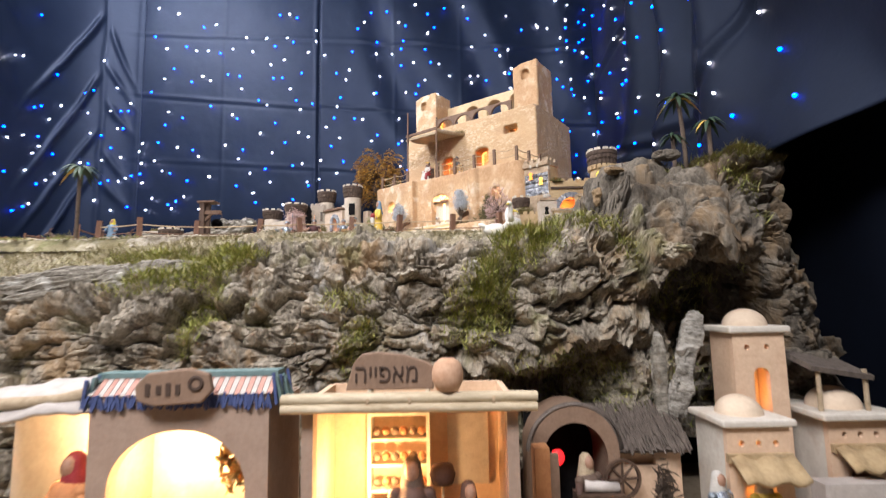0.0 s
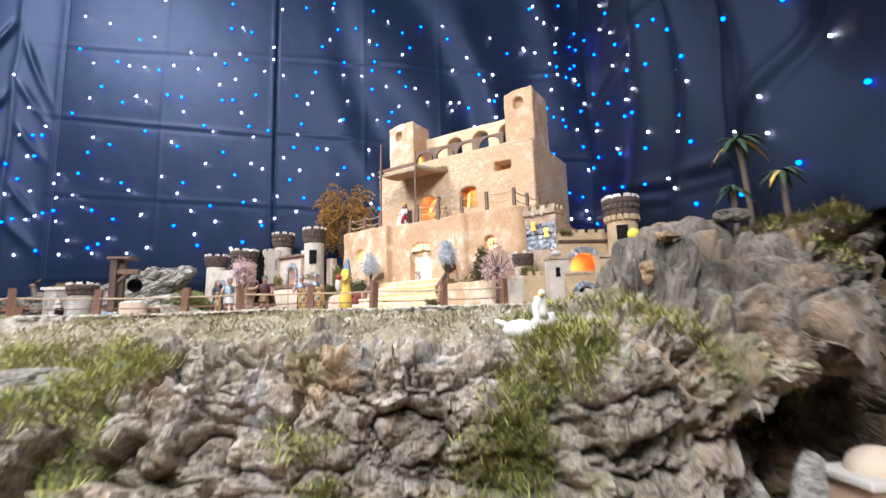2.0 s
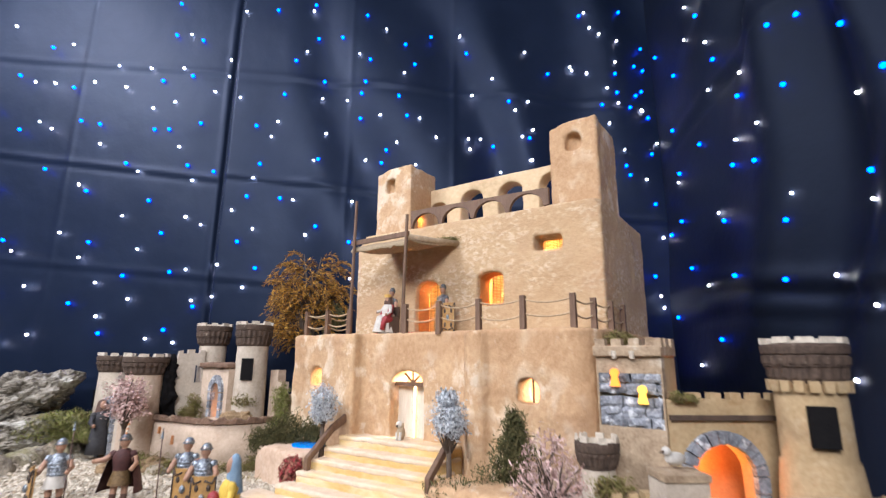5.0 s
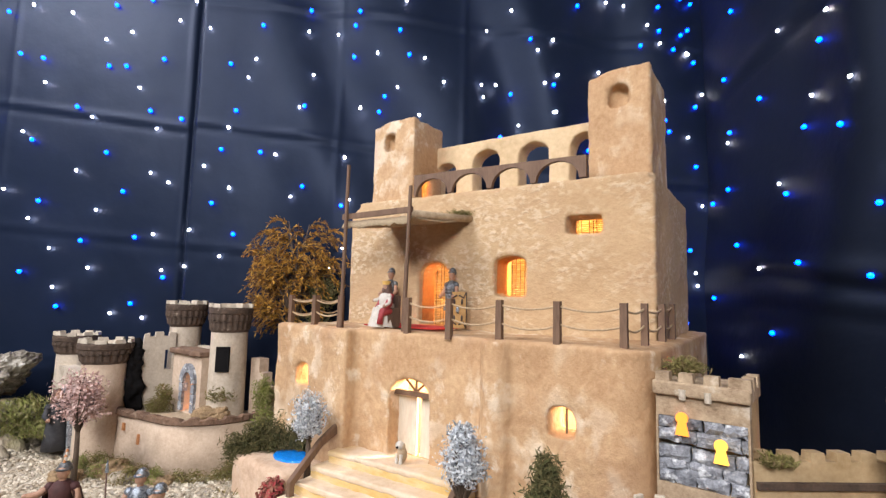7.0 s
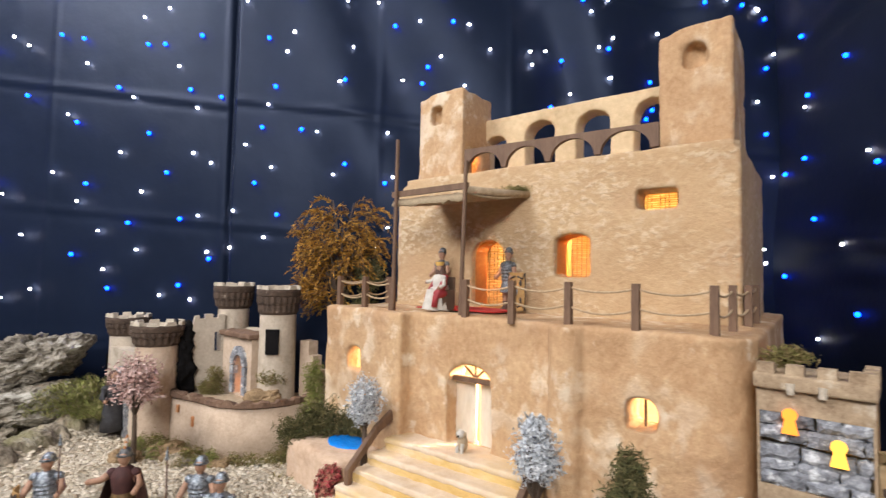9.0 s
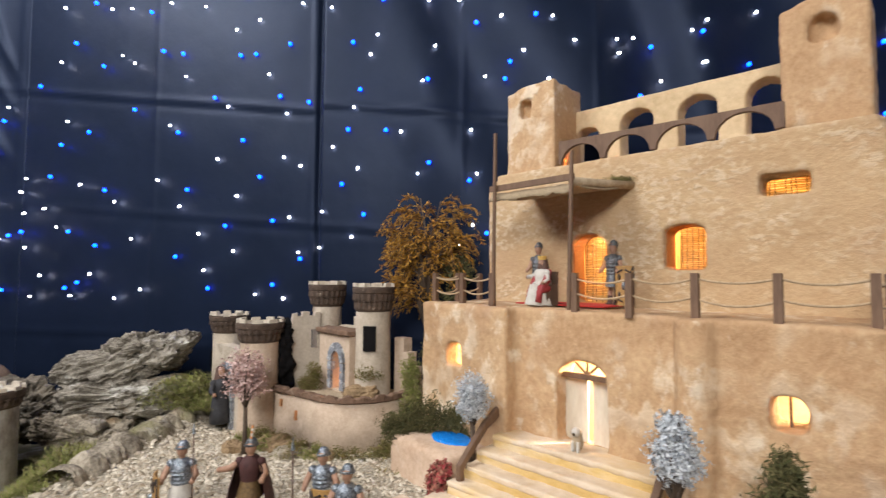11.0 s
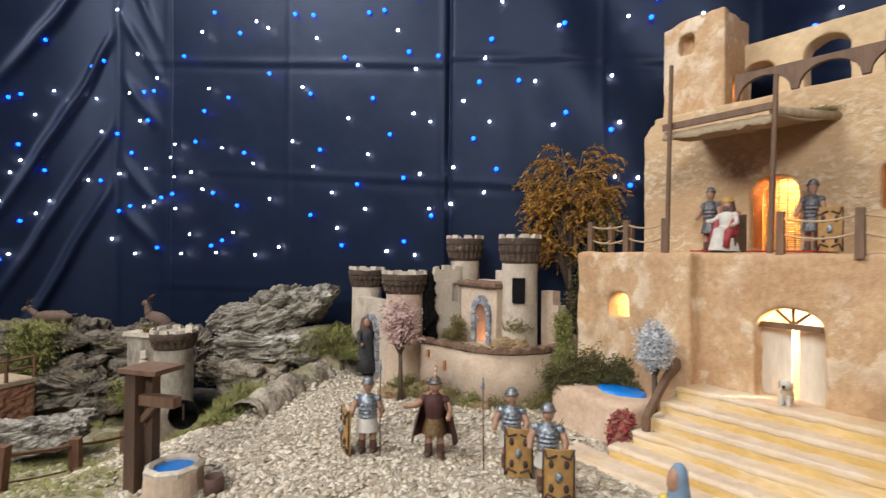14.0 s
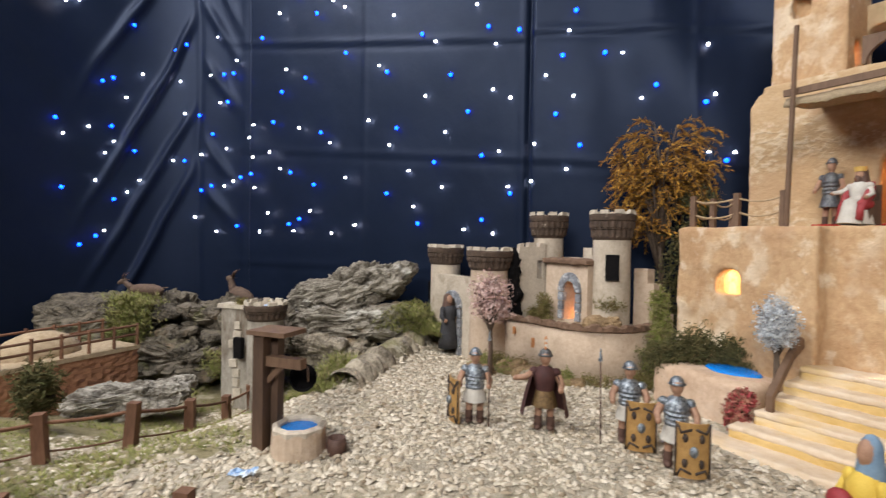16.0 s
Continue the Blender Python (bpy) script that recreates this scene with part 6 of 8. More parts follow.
def pal(x, y, z):
    return tuple(at_palace(x, y, z))


tree("blossom_tree", (-0.545, 1.822, 0.98), 0.09, [((0, 0, 0.143), (0.044, 0.04, 0.042)), ((0.004, 0, 0.116), (0.04, 0.036, 0.03))], 2700, 0.0031, PINKLEAF, "small pink blossom tree with a dark trunk on the gravel", 1)
tree("frosted_tree", pal(-0.13, -0.058, 1.02), 0.062, [((0, 0, 0.1), (0.03, 0.03, 0.036)), ((0, 0, 0.082), (0.024, 0.024, 0.022))], 3900, 0.0022, WHITELEAF, "small white frosted tree beside the blue basin", 2)
tree("frosted_tree", pal(0.15, -0.085, 0.978), 0.1, [((0, 0, 0.14), (0.03, 0.029, 0.032)), ((0.003, 0, 0.126), (0.029, 0.028, 0.022)), ((-0.002, 0, 0.162), (0.016, 0.016, 0.016))], 4200, 0.0023, WHITELEAF, "white frosted round-headed tree beside the stairs", 3)
tree("blossom_tree", (0.158, 1.36, 0.972), 0.085, [((0, 0, 0.122), (0.03, 0.028, 0.04)), ((-0.022, 0, 0.085), (0.02, 0.022, 0.046)), ((0.024, 0, 0.085), (0.02, 0.022, 0.046)), ((0, -0.016, 0.075), (0.024, 0.016, 0.04))], 1500, 0.0034, PINKLEAF, "dusty pink weeping blossom tree near the gatehouse", 4, flat=0.3)
autumn = base("autumn_tree", pose(-0.265, 2.05, 0.985), "tall bare-branched tree with golden autumn leaves behind the palace", "tree", "model trees")
r = random.Random(5)
wood, vs, fs = Geo(), [], []
wood.tube([(0.01, 0, -0.01), (0.004, 0, 0.14), (-0.002, 0, 0.28)], [0.008, 0.006, 0.004], BARK, 8)
limbs = [(-0.085, 0.0, 0.4), (-0.06, 0.01, 0.44), (-0.02, -0.012, 0.465), (0.03, 0.0, 0.46), (0.065, 0.006, 0.435), (0.085, 0.0, 0.38), (-0.045, -0.018, 0.385), (-0.07, -0.006, 0.345), (0.01, -0.02, 0.41), (0.045, -0.015, 0.37), (-0.085, -0.01, 0.29), (-0.055, -0.016, 0.275)]
for tip in limbs:
    tip = Vector((tip[0] * 0.84, tip[1], tip[2]))
    root = Vector((0.002, 0, min(0.29, 0.13 + 0.42 * (tip.z - 0.2))))
    mid = root.lerp(tip, 0.55) + Vector((-0.15 * tip.x, 0, 0.03))
    wood.tube([root, mid, tip], [0.004, 0.0028, 0.0012], BARK, 6)
    lean = -0.5 if tip.x < -0.01 else 0.6
    for _ in range(r.choice((18, 26, 38))):  # feathery sprigs that rise and droop outwards
        t = r.uniform(0.3, 1.0)
        p = root.lerp(mid, t * 2) if t < 0.5 else mid.lerp(tip, t * 2 - 1)
        L = r.uniform(0.03, 0.062)
        side = Vector((lean + r.gauss(0, 0.9), r.gauss(0, 0.6), 0)).normalized()
        rise, fall = r.uniform(0.3, 1.3), r.uniform(0.7, 1.5)
        arc = lambda q: p + side * L * q + Vector((0, 0, L * (rise * q - fall * q * q)))
        wood.tube([arc(q) for q in (0, 0.33, 0.66, 1)], [0.0009, 0.0008, 0.0006, 0.0004], BARK, 4)
        for k in range(34):
            q = 0.12 + 0.88 * k / 33
            c = arc(q)
            along = (arc(min(1, q + 0.05)) - arc(q - 0.05)).normalized()
            u = (along + Vector((r.gauss(0, 0.42), r.gauss(0, 0.42), r.gauss(0, 0.42)))).normalized()
            w = u.cross(Vector((r.gauss(0, 1), r.gauss(0, 1), r.gauss(0, 1)))).normalized()
            s = r.uniform(0.0034, 0.0066)
            o = len(vs)
            vs += [c, c + u * s + w * s * 0.2, c + u * s * 2, c + u * s - w * s * 0.2]
            fs += [(o, o + 1, o + 2), (o, o + 2, o + 3)]
wood.part("trunk", autumn)
Geo().add(vs, fs, GOLDLEAF).part("crown", autumn, "feathery drooping golden leaf sprays")
leaf_cloud([((0.065, 0.0, 0.31), (0.04, 0.025, 0.045)), ((0.045, 0.0, 0.22), (0.05, 0.03, 0.08)), ((0.02, 0, 0.12), (0.05, 0.03, 0.08))], 4180, 0.0036, BUSH, random.Random(8)).part("ivy", autumn, "dark green ivy round the trunk")


def bush(at, blobs, n, size, material, label, seed, name="bush"):
    return leaf_cloud(blobs, n, size * 1.3, material, random.Random(seed), 0.3, 0.5 if material is REDLEAF else 0.2).thing(name, label, "bush", pose(*at), group="moss bushes")


bush(pal(0.226, -0.06, 0.99), [((0, 0, 0.04), (0.058, 0.036, 0.048)), ((0.01, 0, 0.08), (0.04, 0.028, 0.044)), ((0.012, 0, 0.112), (0.02, 0.016, 0.032)), ((-0.068, -0.01, 0.03), (0.046, 0.032, 0.03))], 6400, 0.0034, BUSH, "dark green conical moss bush in the planter", 11)
bush(pal(-0.238, -0.032, 1.016), [((-0.05, 0, 0.025), (0.042, 0.02, 0.034)), ((-0.01, 0.004, 0.042), (0.05, 0.018, 0.042)), ((0.04, 0.004, 0.036), (0.042, 0.016, 0.034)), ((0.075, -0.004, 0.02), (0.028, 0.014, 0.02))], 7600, 0.0034, BUSH, "dark green shaggy bush behind the blue basin", 12)
bush(pal(-0.152, -0.105, 0.976), [((0, 0, 0.024), (0.02, 0.018, 0.024)), ((0.004, 0, 0.046), (0.016, 0.014, 0.016))], 2090, 0.0025, REDLEAF, "small red flowering bush by the handrail", 13)
bush((-0.272, 1.9, 0.98), [((0, 0, 0.125), (0.02, 0.02, 0.045)), ((0.004, -0.004, 0.075), (0.026, 0.022, 0.05)), ((-0.006, -0.01, 0.035), (0.036, 0.03, 0.04)), ((0.01, -0.03, 0.02), (0.03, 0.025, 0.03))], 5600, 0.0032, BANKMOSS, "tall olive moss clump between castle and palace", 14)
bush((-0.472, 1.945, 1.062), [((0, 0, 0.026), (0.02, 0.016, 0.036)), ((-0.014, 0, 0.012), (0.022, 0.014, 0.016))], 1700, 0.0029, MOSS, "olive moss tuft on the bastion", 15)
bush((-0.352, 1.905, 1.092), [((0, 0, 0.012), (0.028, 0.014, 0.016))], 950, 0.0029, MOSS, "olive moss tuft on the bastion", 16)
bush((-0.5, 1.86, 0.975), [((0, 0, 0.014), (0.04, 0.02, 0.026)), ((-0.05, 0.03, 0.014), (0.03, 0.02, 0.026)), ((0.045, -0.01, 0.01), (0.025, 0.015, 0.016))], 1330, 0.0029, MOSS, "brown-green moss tuft at the bastion foot", 17)
bush((-0.36, 1.825, 0.975), [((0, 0, 0.01), (0.055, 0.016, 0.018)), ((0.06, 0.02, 0.014), (0.036, 0.022, 0.026)), ((0.09, 0.05, 0.02), (0.025, 0.025, 0.035))], 1520, 0.0029, MOSS, "brown-green moss tuft at the bastion foot", 18)
for k, (x, y, w) in enumerate(((-0.53, 1.85, 0.03), (-0.47, 1.82, 0.035), (-0.425, 1.815, 0.028), (-0.315, 1.84, 0.035), (-0.58, 1.875, 0.022))):
    bush((x, y, 0.975), [((0, 0, 0.008), (w, w * 0.5, 0.018)), ((w * 0.4, 0.006, 0.014), (w * 0.5, w * 0.4, 0.022))], 900, 0.0027, MOSS if k % 2 else BANKMOSS, "brown-green moss tuft at the bastion foot", 40 + k)
bush((0.3, 1.5, 1.215), [((0, 0, 0.008), (0.025, 0.02, 0.012))], 950, 0.0029, MOSS, "olive moss tuft on the gatehouse roof", 19)
bush((0.335, 1.42, 1.15), [((0, 0, 0.001), (0.012, 0.012, 0.008)), ((0.014, 0, 0.0), (0.012, 0.01, 0.005))], 420, 0.003, MOSS, "olive moss tuft on the gatehouse wall", 26)
bush((0.24, 1.4, 1.04), [((0, 0, 0.012), (0.03, 0.015, 0.016))], 950, 0.0029, MOSS, "olive moss tuft behind the low wall", 20)
bush((-1.14, 1.47, 0.935), [((0, 0, 0.045), (0.035, 0.035, 0.05))], 2850, 0.0043, BUSH, "dark leafy bush beside the farmhouse", 21)
bush((-1.05, 1.79, 1.065), [((0, 0, 0.012), (0.025, 0.018, 0.014))], 760, 0.0029, MOSS, "moss tuft on the tower wall", 22)
bush(pal(0.0, 0.145, 1.437), [((0, 0, 0), (0.035, 0.02, 0.008))], 494, 0.0025, MOSS, "green sprigs on the canopy edge", 23)
bush(pal(0.135, -0.14, 0.976), [((0, 0, 0.012), (0.02, 0.015, 0.015)), ((0.05, 0.01, 0.012), (0.03, 0.015, 0.015))], 1330, 0.0029, BUSH, "low green plants along the stairs", 24)


def palm(at, h, n, length, seed, label, lean=0.0):
    r = random.Random(seed)
    p = base("palm_tree", pose(*at), label, "palm tree", "model trees")
    pts = [(lean * t * t, 0, h * t) for t in (0, 0.25, 0.5, 0.75, 1)]
    Geo().tube(pts, [0.0055, 0.0048, 0.0045, 0.0042, 0.005], BARK, 8).part("trunk", p)
    for i in range(n):
        a = 2 * math.pi * i / n + r.uniform(-0.2, 0.2)
        up = r.uniform(0.05, 0.75)
        g = Geo()
        prev = None
        vs, fs = [], []
        for j in range(9):
            t = j / 8
            d = length * t
            c = Vector((lean + d * math.cos(a), d * math.sin(a), h + d * up - length * 1.05 * t * t))
            side = Vector((-math.sin(a), math.cos(a), 0))
            w = length * 0.13 * math.sin(math.pi * (0.12 + 0.86 * t)) * (0.7 if j % 2 else 1.0)
            o = len(vs)
            vs += [c - side * w - Vector((0, 0, w * 0.5)), c, c + side * w - Vector((0, 0, w * 0.5))]
            if j:
                fs += [(o - 3, o - 2, o + 1, o), (o - 2, o - 1, o + 2, o + 1)]
        g.add(vs, fs, PALMTIP if (i % 8 == 0 and up < 0.4) else PALM)
        g.part("frond", p)
    return p


palm((0.53, 1.035, 1.06), 0.172, 17, 0.046, 31, "dark green model palm on the mossy crag", -0.008)
palm((0.51, 1.045, 1.05), 0.1, 14, 0.034, 32, "small dark green model palm on the mossy crag")
palm((0.565, 1.0, 1.06), 0.105, 14, 0.038, 33, "small green and yellow model palm on the mossy crag")
palm((-0.916, 1.223, 0.93), 0.227, 15, 0.048, 34, "green and yellow model palm at the plateau edge")

# ---- figurines: each one plain painted mesh ----


def figurine(name, at, turn, h, skirt, top, head, label, cloak=None, legs=True, shield=None, spear=False, seat=False, helmet=None, crest=None, category="figurine", arm_out=False, group="painted figurines", bundle=False):
    """A standing painted figure of height h, facing -y before its turn."""
    u = h / 0.1
    g = Geo()
    if seat:
        g.box((0, 0.012 * u, 0.02 * u), (0.028 * u, 0.024 * u, 0.034 * u), DARKWOOD)
        g.box((0, 0.023 * u, 0.03 * u), (0.027 * u, 0.004 * u, 0.06 * u), DARKWOOD)
        g.cone((0, 0, 0), (0, 0.004 * u, 0.045 * u), 0.019 * u, 0.013 * u, skirt, 12)
        g.cone((0, -0.014 * u, 0.028 * u), (0, 0.008 * u, 0.036 * u), 0.013 * u, 0.014 * u, top, 10)
        g.cone((0, -0.019 * u, 0.0), (0, -0.014 * u, 0.036 * u), 0.016 * u, 0.011 * u, top, 12)
        for s in (-1, 1):
            g.ball((s * 0.0125 * u, -0.006 * u, 0.03 * u), (0.0085 * u, 0.015 * u, 0.0085 * u), CRIMSON, 10, 6)
            g.box((s * 0.015 * u, 0.008 * u, 0.018 * u), (0.004 * u, 0.024 * u, 0.036 * u), DARKWOOD)
            g.tube([(s * 0.012 * u, 0.004 * u, 0.062 * u), (s * 0.016 * u, -0.002 * u, 0.045 * u), (s * 0.0135 * u, -0.017 * u, 0.024 * u), (s * 0.0135 * u, -0.02 * u, 0.006 * u)], [0.006 * u, 0.007 * u, 0.0055 * u, 0.006 * u], CRIMSON, 8)
    elif legs:
        for s in (-1, 1):
            g.cone((s * 0.0075 * u, 0, 0.004 * u), (s * 0.007 * u, 0.001 * u, 0.04 * u), 0.0038 * u, 0.0055 * u, SKIN, 8)
            g.cone((s * 0.0075 * u, 0, 0.0), (s * 0.0075 * u, 0, 0.016 * u), 0.005 * u, 0.0048 * u, TERRACOTTA, 8)
            g.ball((s * 0.0078 * u, -0.004 * u, 0.003 * u), (0.0045 * u, 0.008 * u, 0.0035 * u), TERRACOTTA, 8, 5)
        g.lathe((0, 0, 0), [(0.016 * u, 0.029 * u), (0.0145 * u, 0.036 * u), (0.0105 * u, 0.051 * u)], skirt, 14)
    else:
        g.lathe((0, 0, 0), [(0.0, 0.0), (0.018 * u, 0.0), (0.0165 * u, 0.02 * u), (0.0125 * u, 0.05 * u)], skirt, 14)
    z0 = (0.034 if seat else 0.046) * u
    if top in (STEEL, DARKSTEEL):
        g.lathe((0, 0, 0), [((0.0132 if k % 2 else 0.0122) * u + (0.001 * u if k > 4 else 0), z0 + 0.0026 * u * k) for k in range(9)], top, 14, False)
    g.lathe((0, 0, 0), [(0.0108 * u, z0), (0.0128 * u, z0 + 0.014 * u), (0.0135 * u, z0 + 0.023 * u), (0.009 * u, z0 + 0.0295 * u), (0.0042 * u, z0 + 0.032 * u)], top, 14)
    for s in (-1, 1):
        sh = Vector((s * 0.0135 * u, 0, z0 + 0.024 * u))
        el = Vector((s * 0.02 * u, -0.004 * u, z0 + 0.011 * u))
        hd = Vector((s * 0.019 * u, -0.014 * u, z0 + 0.006 * u))
        if arm_out and s < 0:
            el, hd = Vector((-0.024 * u, -0.003 * u, z0 + 0.017 * u)), Vector((-0.036 * u, -0.006 * u, z0 + 0.016 * u))
        g.ball(sh, (0.0062 * u, 0.006 * u, 0.006 * u), top, 8, 5)
        g.tube([sh, el, hd], [0.005 * u, 0.0042 * u, 0.0033 * u], SKIN if legs else skirt, 7)
        g.ball(hd, 0.0036 * u, SKIN, 7, 5)
    zh = z0 + 0.0415 * u
    g.cone((0, 0, z0 + 0.03 * u), (0, 0, zh), 0.004 * u, 0.0035 * u, SKIN, 8)
    g.ball((0, 0, zh), (0.0068 * u, 0.0075 * u, 0.009 * u), SKIN, 10, 7)
    if helmet:
        g.ball((0, 0.0022 * u, zh + 0.0042 * u), (0.0078 * u, 0.008 * u, 0.0078 * u), helmet, 10, 6)
        g.lathe((0, 0.0012 * u, zh + 0.0032 * u), [(0.008 * u, 0.0), (0.0096 * u, -0.0005 * u), (0.008 * u, 0.0018 * u)], helmet, 12)
    else:
        g.ball((0, 0.0036 * u, zh + 0.0026 * u), (0.0078 * u, 0.0076 * u, 0.0088 * u), head, 10, 6)
        if not legs:
            g.cone((0, 0.004 * u, z0 + 0.018 * u), (0, 0.003 * u, zh + 0.004 * u), 0.012 * u, 0.0075 * u, head, 10)
    if crest:
        for i in range(5):
            g.ball((0.0006 * u * (i % 2), 0.001 * u * i, zh + (0.0115 + 0.0028 * i) * u), (0.0019 * u, 0.0024 * u, 0.0036 * u), crest if i % 2 else ORANGECLAY, 6, 4)
    if seat:
        g.lathe((0, 0, zh), [(0.0075 * u, 0.005 * u), (0.0085 * u, 0.012 * u), (0.0065 * u, 0.011 * u)], GOLDP, 10, False)
        g.ball((0, -0.005 * u, zh - 0.007 * u), (0.005 * u, 0.004 * u, 0.007 * u), TERRACOTTA, 8, 5)
    if cloak:
        g.lathe((0, 0.002 * u, 0), [(0.03 * u, 0.018 * u), (0.0255 * u, 0.04 * u), (0.0185 * u, z0 + 0.02 * u), (0.007 * u, z0 + 0.031 * u)], cloak, 14, True, (-0.55, math.pi + 0.55))
        g.lathe((0, 0.002 * u, 0), [(0.0295 * u, 0.018 * u), (0.025 * u, 0.04 * u), (0.018 * u, z0 + 0.02 * u), (0.0068 * u, z0 + 0.0305 * u)], cloak, 14, True, (-0.55, math.pi + 0.55))
    if shield is not None:
        m = pose(shield[0] * u, shield[1] * u, 0.031 * u, 0, 0, shield[2])
        for i in range(6):
            a0, a1 = -0.5 + i / 6, -0.5 + (i + 1) / 6
            w = 0.033 * u
            p = [m @ Vector((w * a, -0.012 * u * math.cos(a * 1.9), z)) for a in (a0, a1) for z in (-0.0285 * u, 0.0285 * u)]
            q = [m @ Vector((w * a, -0.012 * u * math.cos(a * 1.9) + 0.002 * u, z)) for a in (a0, a1) for z in (-0.0285 * u, 0.0285 * u)]
            g.add(p + q, [(0, 2, 3, 1), (4, 5, 7, 6), (0, 4, 6, 2), (1, 3, 7, 5), (0, 1, 5, 4), (2, 6, 7, 3)], SHIELD)
        g.ball(m @ Vector((0, -0.0135 * u, 0)), (0.0045 * u, 0.003 * u, 0.006 * u), STEEL, 8, 5)
        for sx in (-1, 1):
            for sz in (-1, 1):
                g.ball(m @ Vector((sx * 0.008 * u, -0.0108 * u, sz * 0.013 * u)), (0.0032 * u, 0.0022 * u, 0.005 * u), SHIELDMARK, 7, 4)
                g.tube([m @ Vector((sx * 0.0155 * u, -0.0095 * u, sz * 0.027 * u)), m @ Vector((sx * 0.012 * u, -0.0112 * u, sz * 0.019 * u)), m @ Vector((sx * 0.002 * u, -0.0125 * u, sz * 0.023 * u))], 0.0014 * u, SHIELDMARK, 5)
            g.tube([m @ Vector((sx * 0.0165 * u, -0.0083 * u, -0.0285 * u)), m @ Vector((sx * 0.0165 * u, -0.0083 * u, 0.0285 * u))], 0.001 * u, SHIELDMARK, 5)
    if spear:
        g.tube([(0.02 * u, -0.016 * u, 0.0), (0.019 * u, -0.013 * u, 0.112 * u)], 0.0009 * u, TERRACOTTA, 5)
        g.cone((0.019 * u, -0.013 * u, 0.112 * u), (0.019 * u, -0.013 * u, 0.126 * u), 0.0025 * u, 0.0003 * u, STEEL, 6)
    if bundle:
        g.ball((-0.004 * u, -0.019 * u, z0 + 0.014 * u), (0.011 * u, 0.008 * u, 0.007 * u), CRIMSON, 10, 6)
        g.ball((-0.004 * u, -0.02 * u, z0 + 0.0 * u), (0.009 * u, 0.008 * u, 0.014 * u), CREAMCLOTH, 10, 6)
    return g.thing(name, label, category, pose(*at, 0, 0, turn), group)


gz = lambda x, y: ground_z(x, y) + 0.003
figurine("soldier_figurine", (-0.508, 1.603, gz(-0.508, 1.603)), 12, 0.096, CREAMCLOTH, STEEL, STEEL, "painted soldier figurine with side shield and spear on gravel", shield=(-0.021, -0.004, -62), spear=True, helmet=STEEL)
figurine("officer_figurine", (-0.42, 1.61, gz(-0.42, 1.61)), 8, 0.1, BRONZE, MAROON, STEEL, "painted officer figurine with maroon cloak and plumed helmet", cloak=MAROON, helmet=DARKSTEEL, crest=CREAMCLOTH, arm_out=True)
figurine("soldier_figurine", (-0.322, 1.6, gz(-0.322, 1.6)), 0, 0.094, CREAMCLOTH, STEEL, STEEL, "painted soldier figurine behind a tall gold shield", shield=(0.012, -0.022, 4), spear=False, helmet=STEEL)
figurine("soldier_figurine", (-0.277, 1.555, gz(-0.277, 1.555)), 0, 0.094, CREAMCLOTH, STEEL, STEEL, "painted soldier figurine behind a tall gold shield near the kerb", shield=(0.012, -0.022, 8), helmet=STEEL)
Geo().tube([(0, 0, 0), (-0.002, 0, 0.1)], 0.0009, TERRACOTTA, 6).cone((-0.002, 0, 0.1), (-0.002, 0, 0.115), 0.0026, 0.0003, STEEL, 6).thing("spear", "thin dark spear with a steel tip standing in the gravel", "spear", pose(-0.352, 1.585, gz(-0.352, 1.585) - 0.006))
figurine("robed_figurine", (-0.665, 1.945, gz(-0.665, 1.945) + 0.012), 60, 0.112, BLACKROBE, BLACKROBE, TERRACOTTA, "hooded figurine in a black robe by the castle gate", legs=False)
lady = figurine("lady_figurine", (-0.18, 1.39, gz(-0.18, 1.39)), -62, 0.111, YELLOWROBE, YELLOWROBE, BLUEVEIL, "lady figurine in yellow robe and blue veil with red bundle", legs=False, bundle=True)
lady.matrix_world = lady.matrix_world @ Matrix.Diagonal((0.74, 0.74, 1.03, 1))
figurine("king_figurine", pal(-0.083, 0.05, 1.2425), -56, 0.085, CREAMCLOTH, CREAMCLOTH, TERRACOTTA, "seated king figurine in red and white on a dark throne", seat=True, legs=False, arm_out=True)
slim = Matrix.Diagonal((0.8, 0.8, 1, 1))
g1 = figurine("guard_figurine", pal(-0.14, 0.13, 1.241), -40, 0.105, DARKSTEEL, DARKSTEEL, DARKSTEEL, "painted guard figurine standing behind the throne", helmet=DARKSTEEL)
g2 = figurine("guard_figurine", pal(-0.006, 0.128, 1.241), -50, 0.103, DARKSTEEL, DARKSTEEL, DARKSTEEL, "painted guard figurine with a brown shield by the door", helmet=DARKSTEEL, shield=(0.026, 0.0, 24))
g1.matrix_world, g2.matrix_world = g1.matrix_world @ slim, g2.matrix_world @ slim
figurine("shepherd_figurine", (-0.835, 1.235, 0.955), 0, 0.07, BLUEVEIL, BLUEVEIL, BEAKYELLOW, "small figurine in blue with a yellow hat by the fence", legs=False)


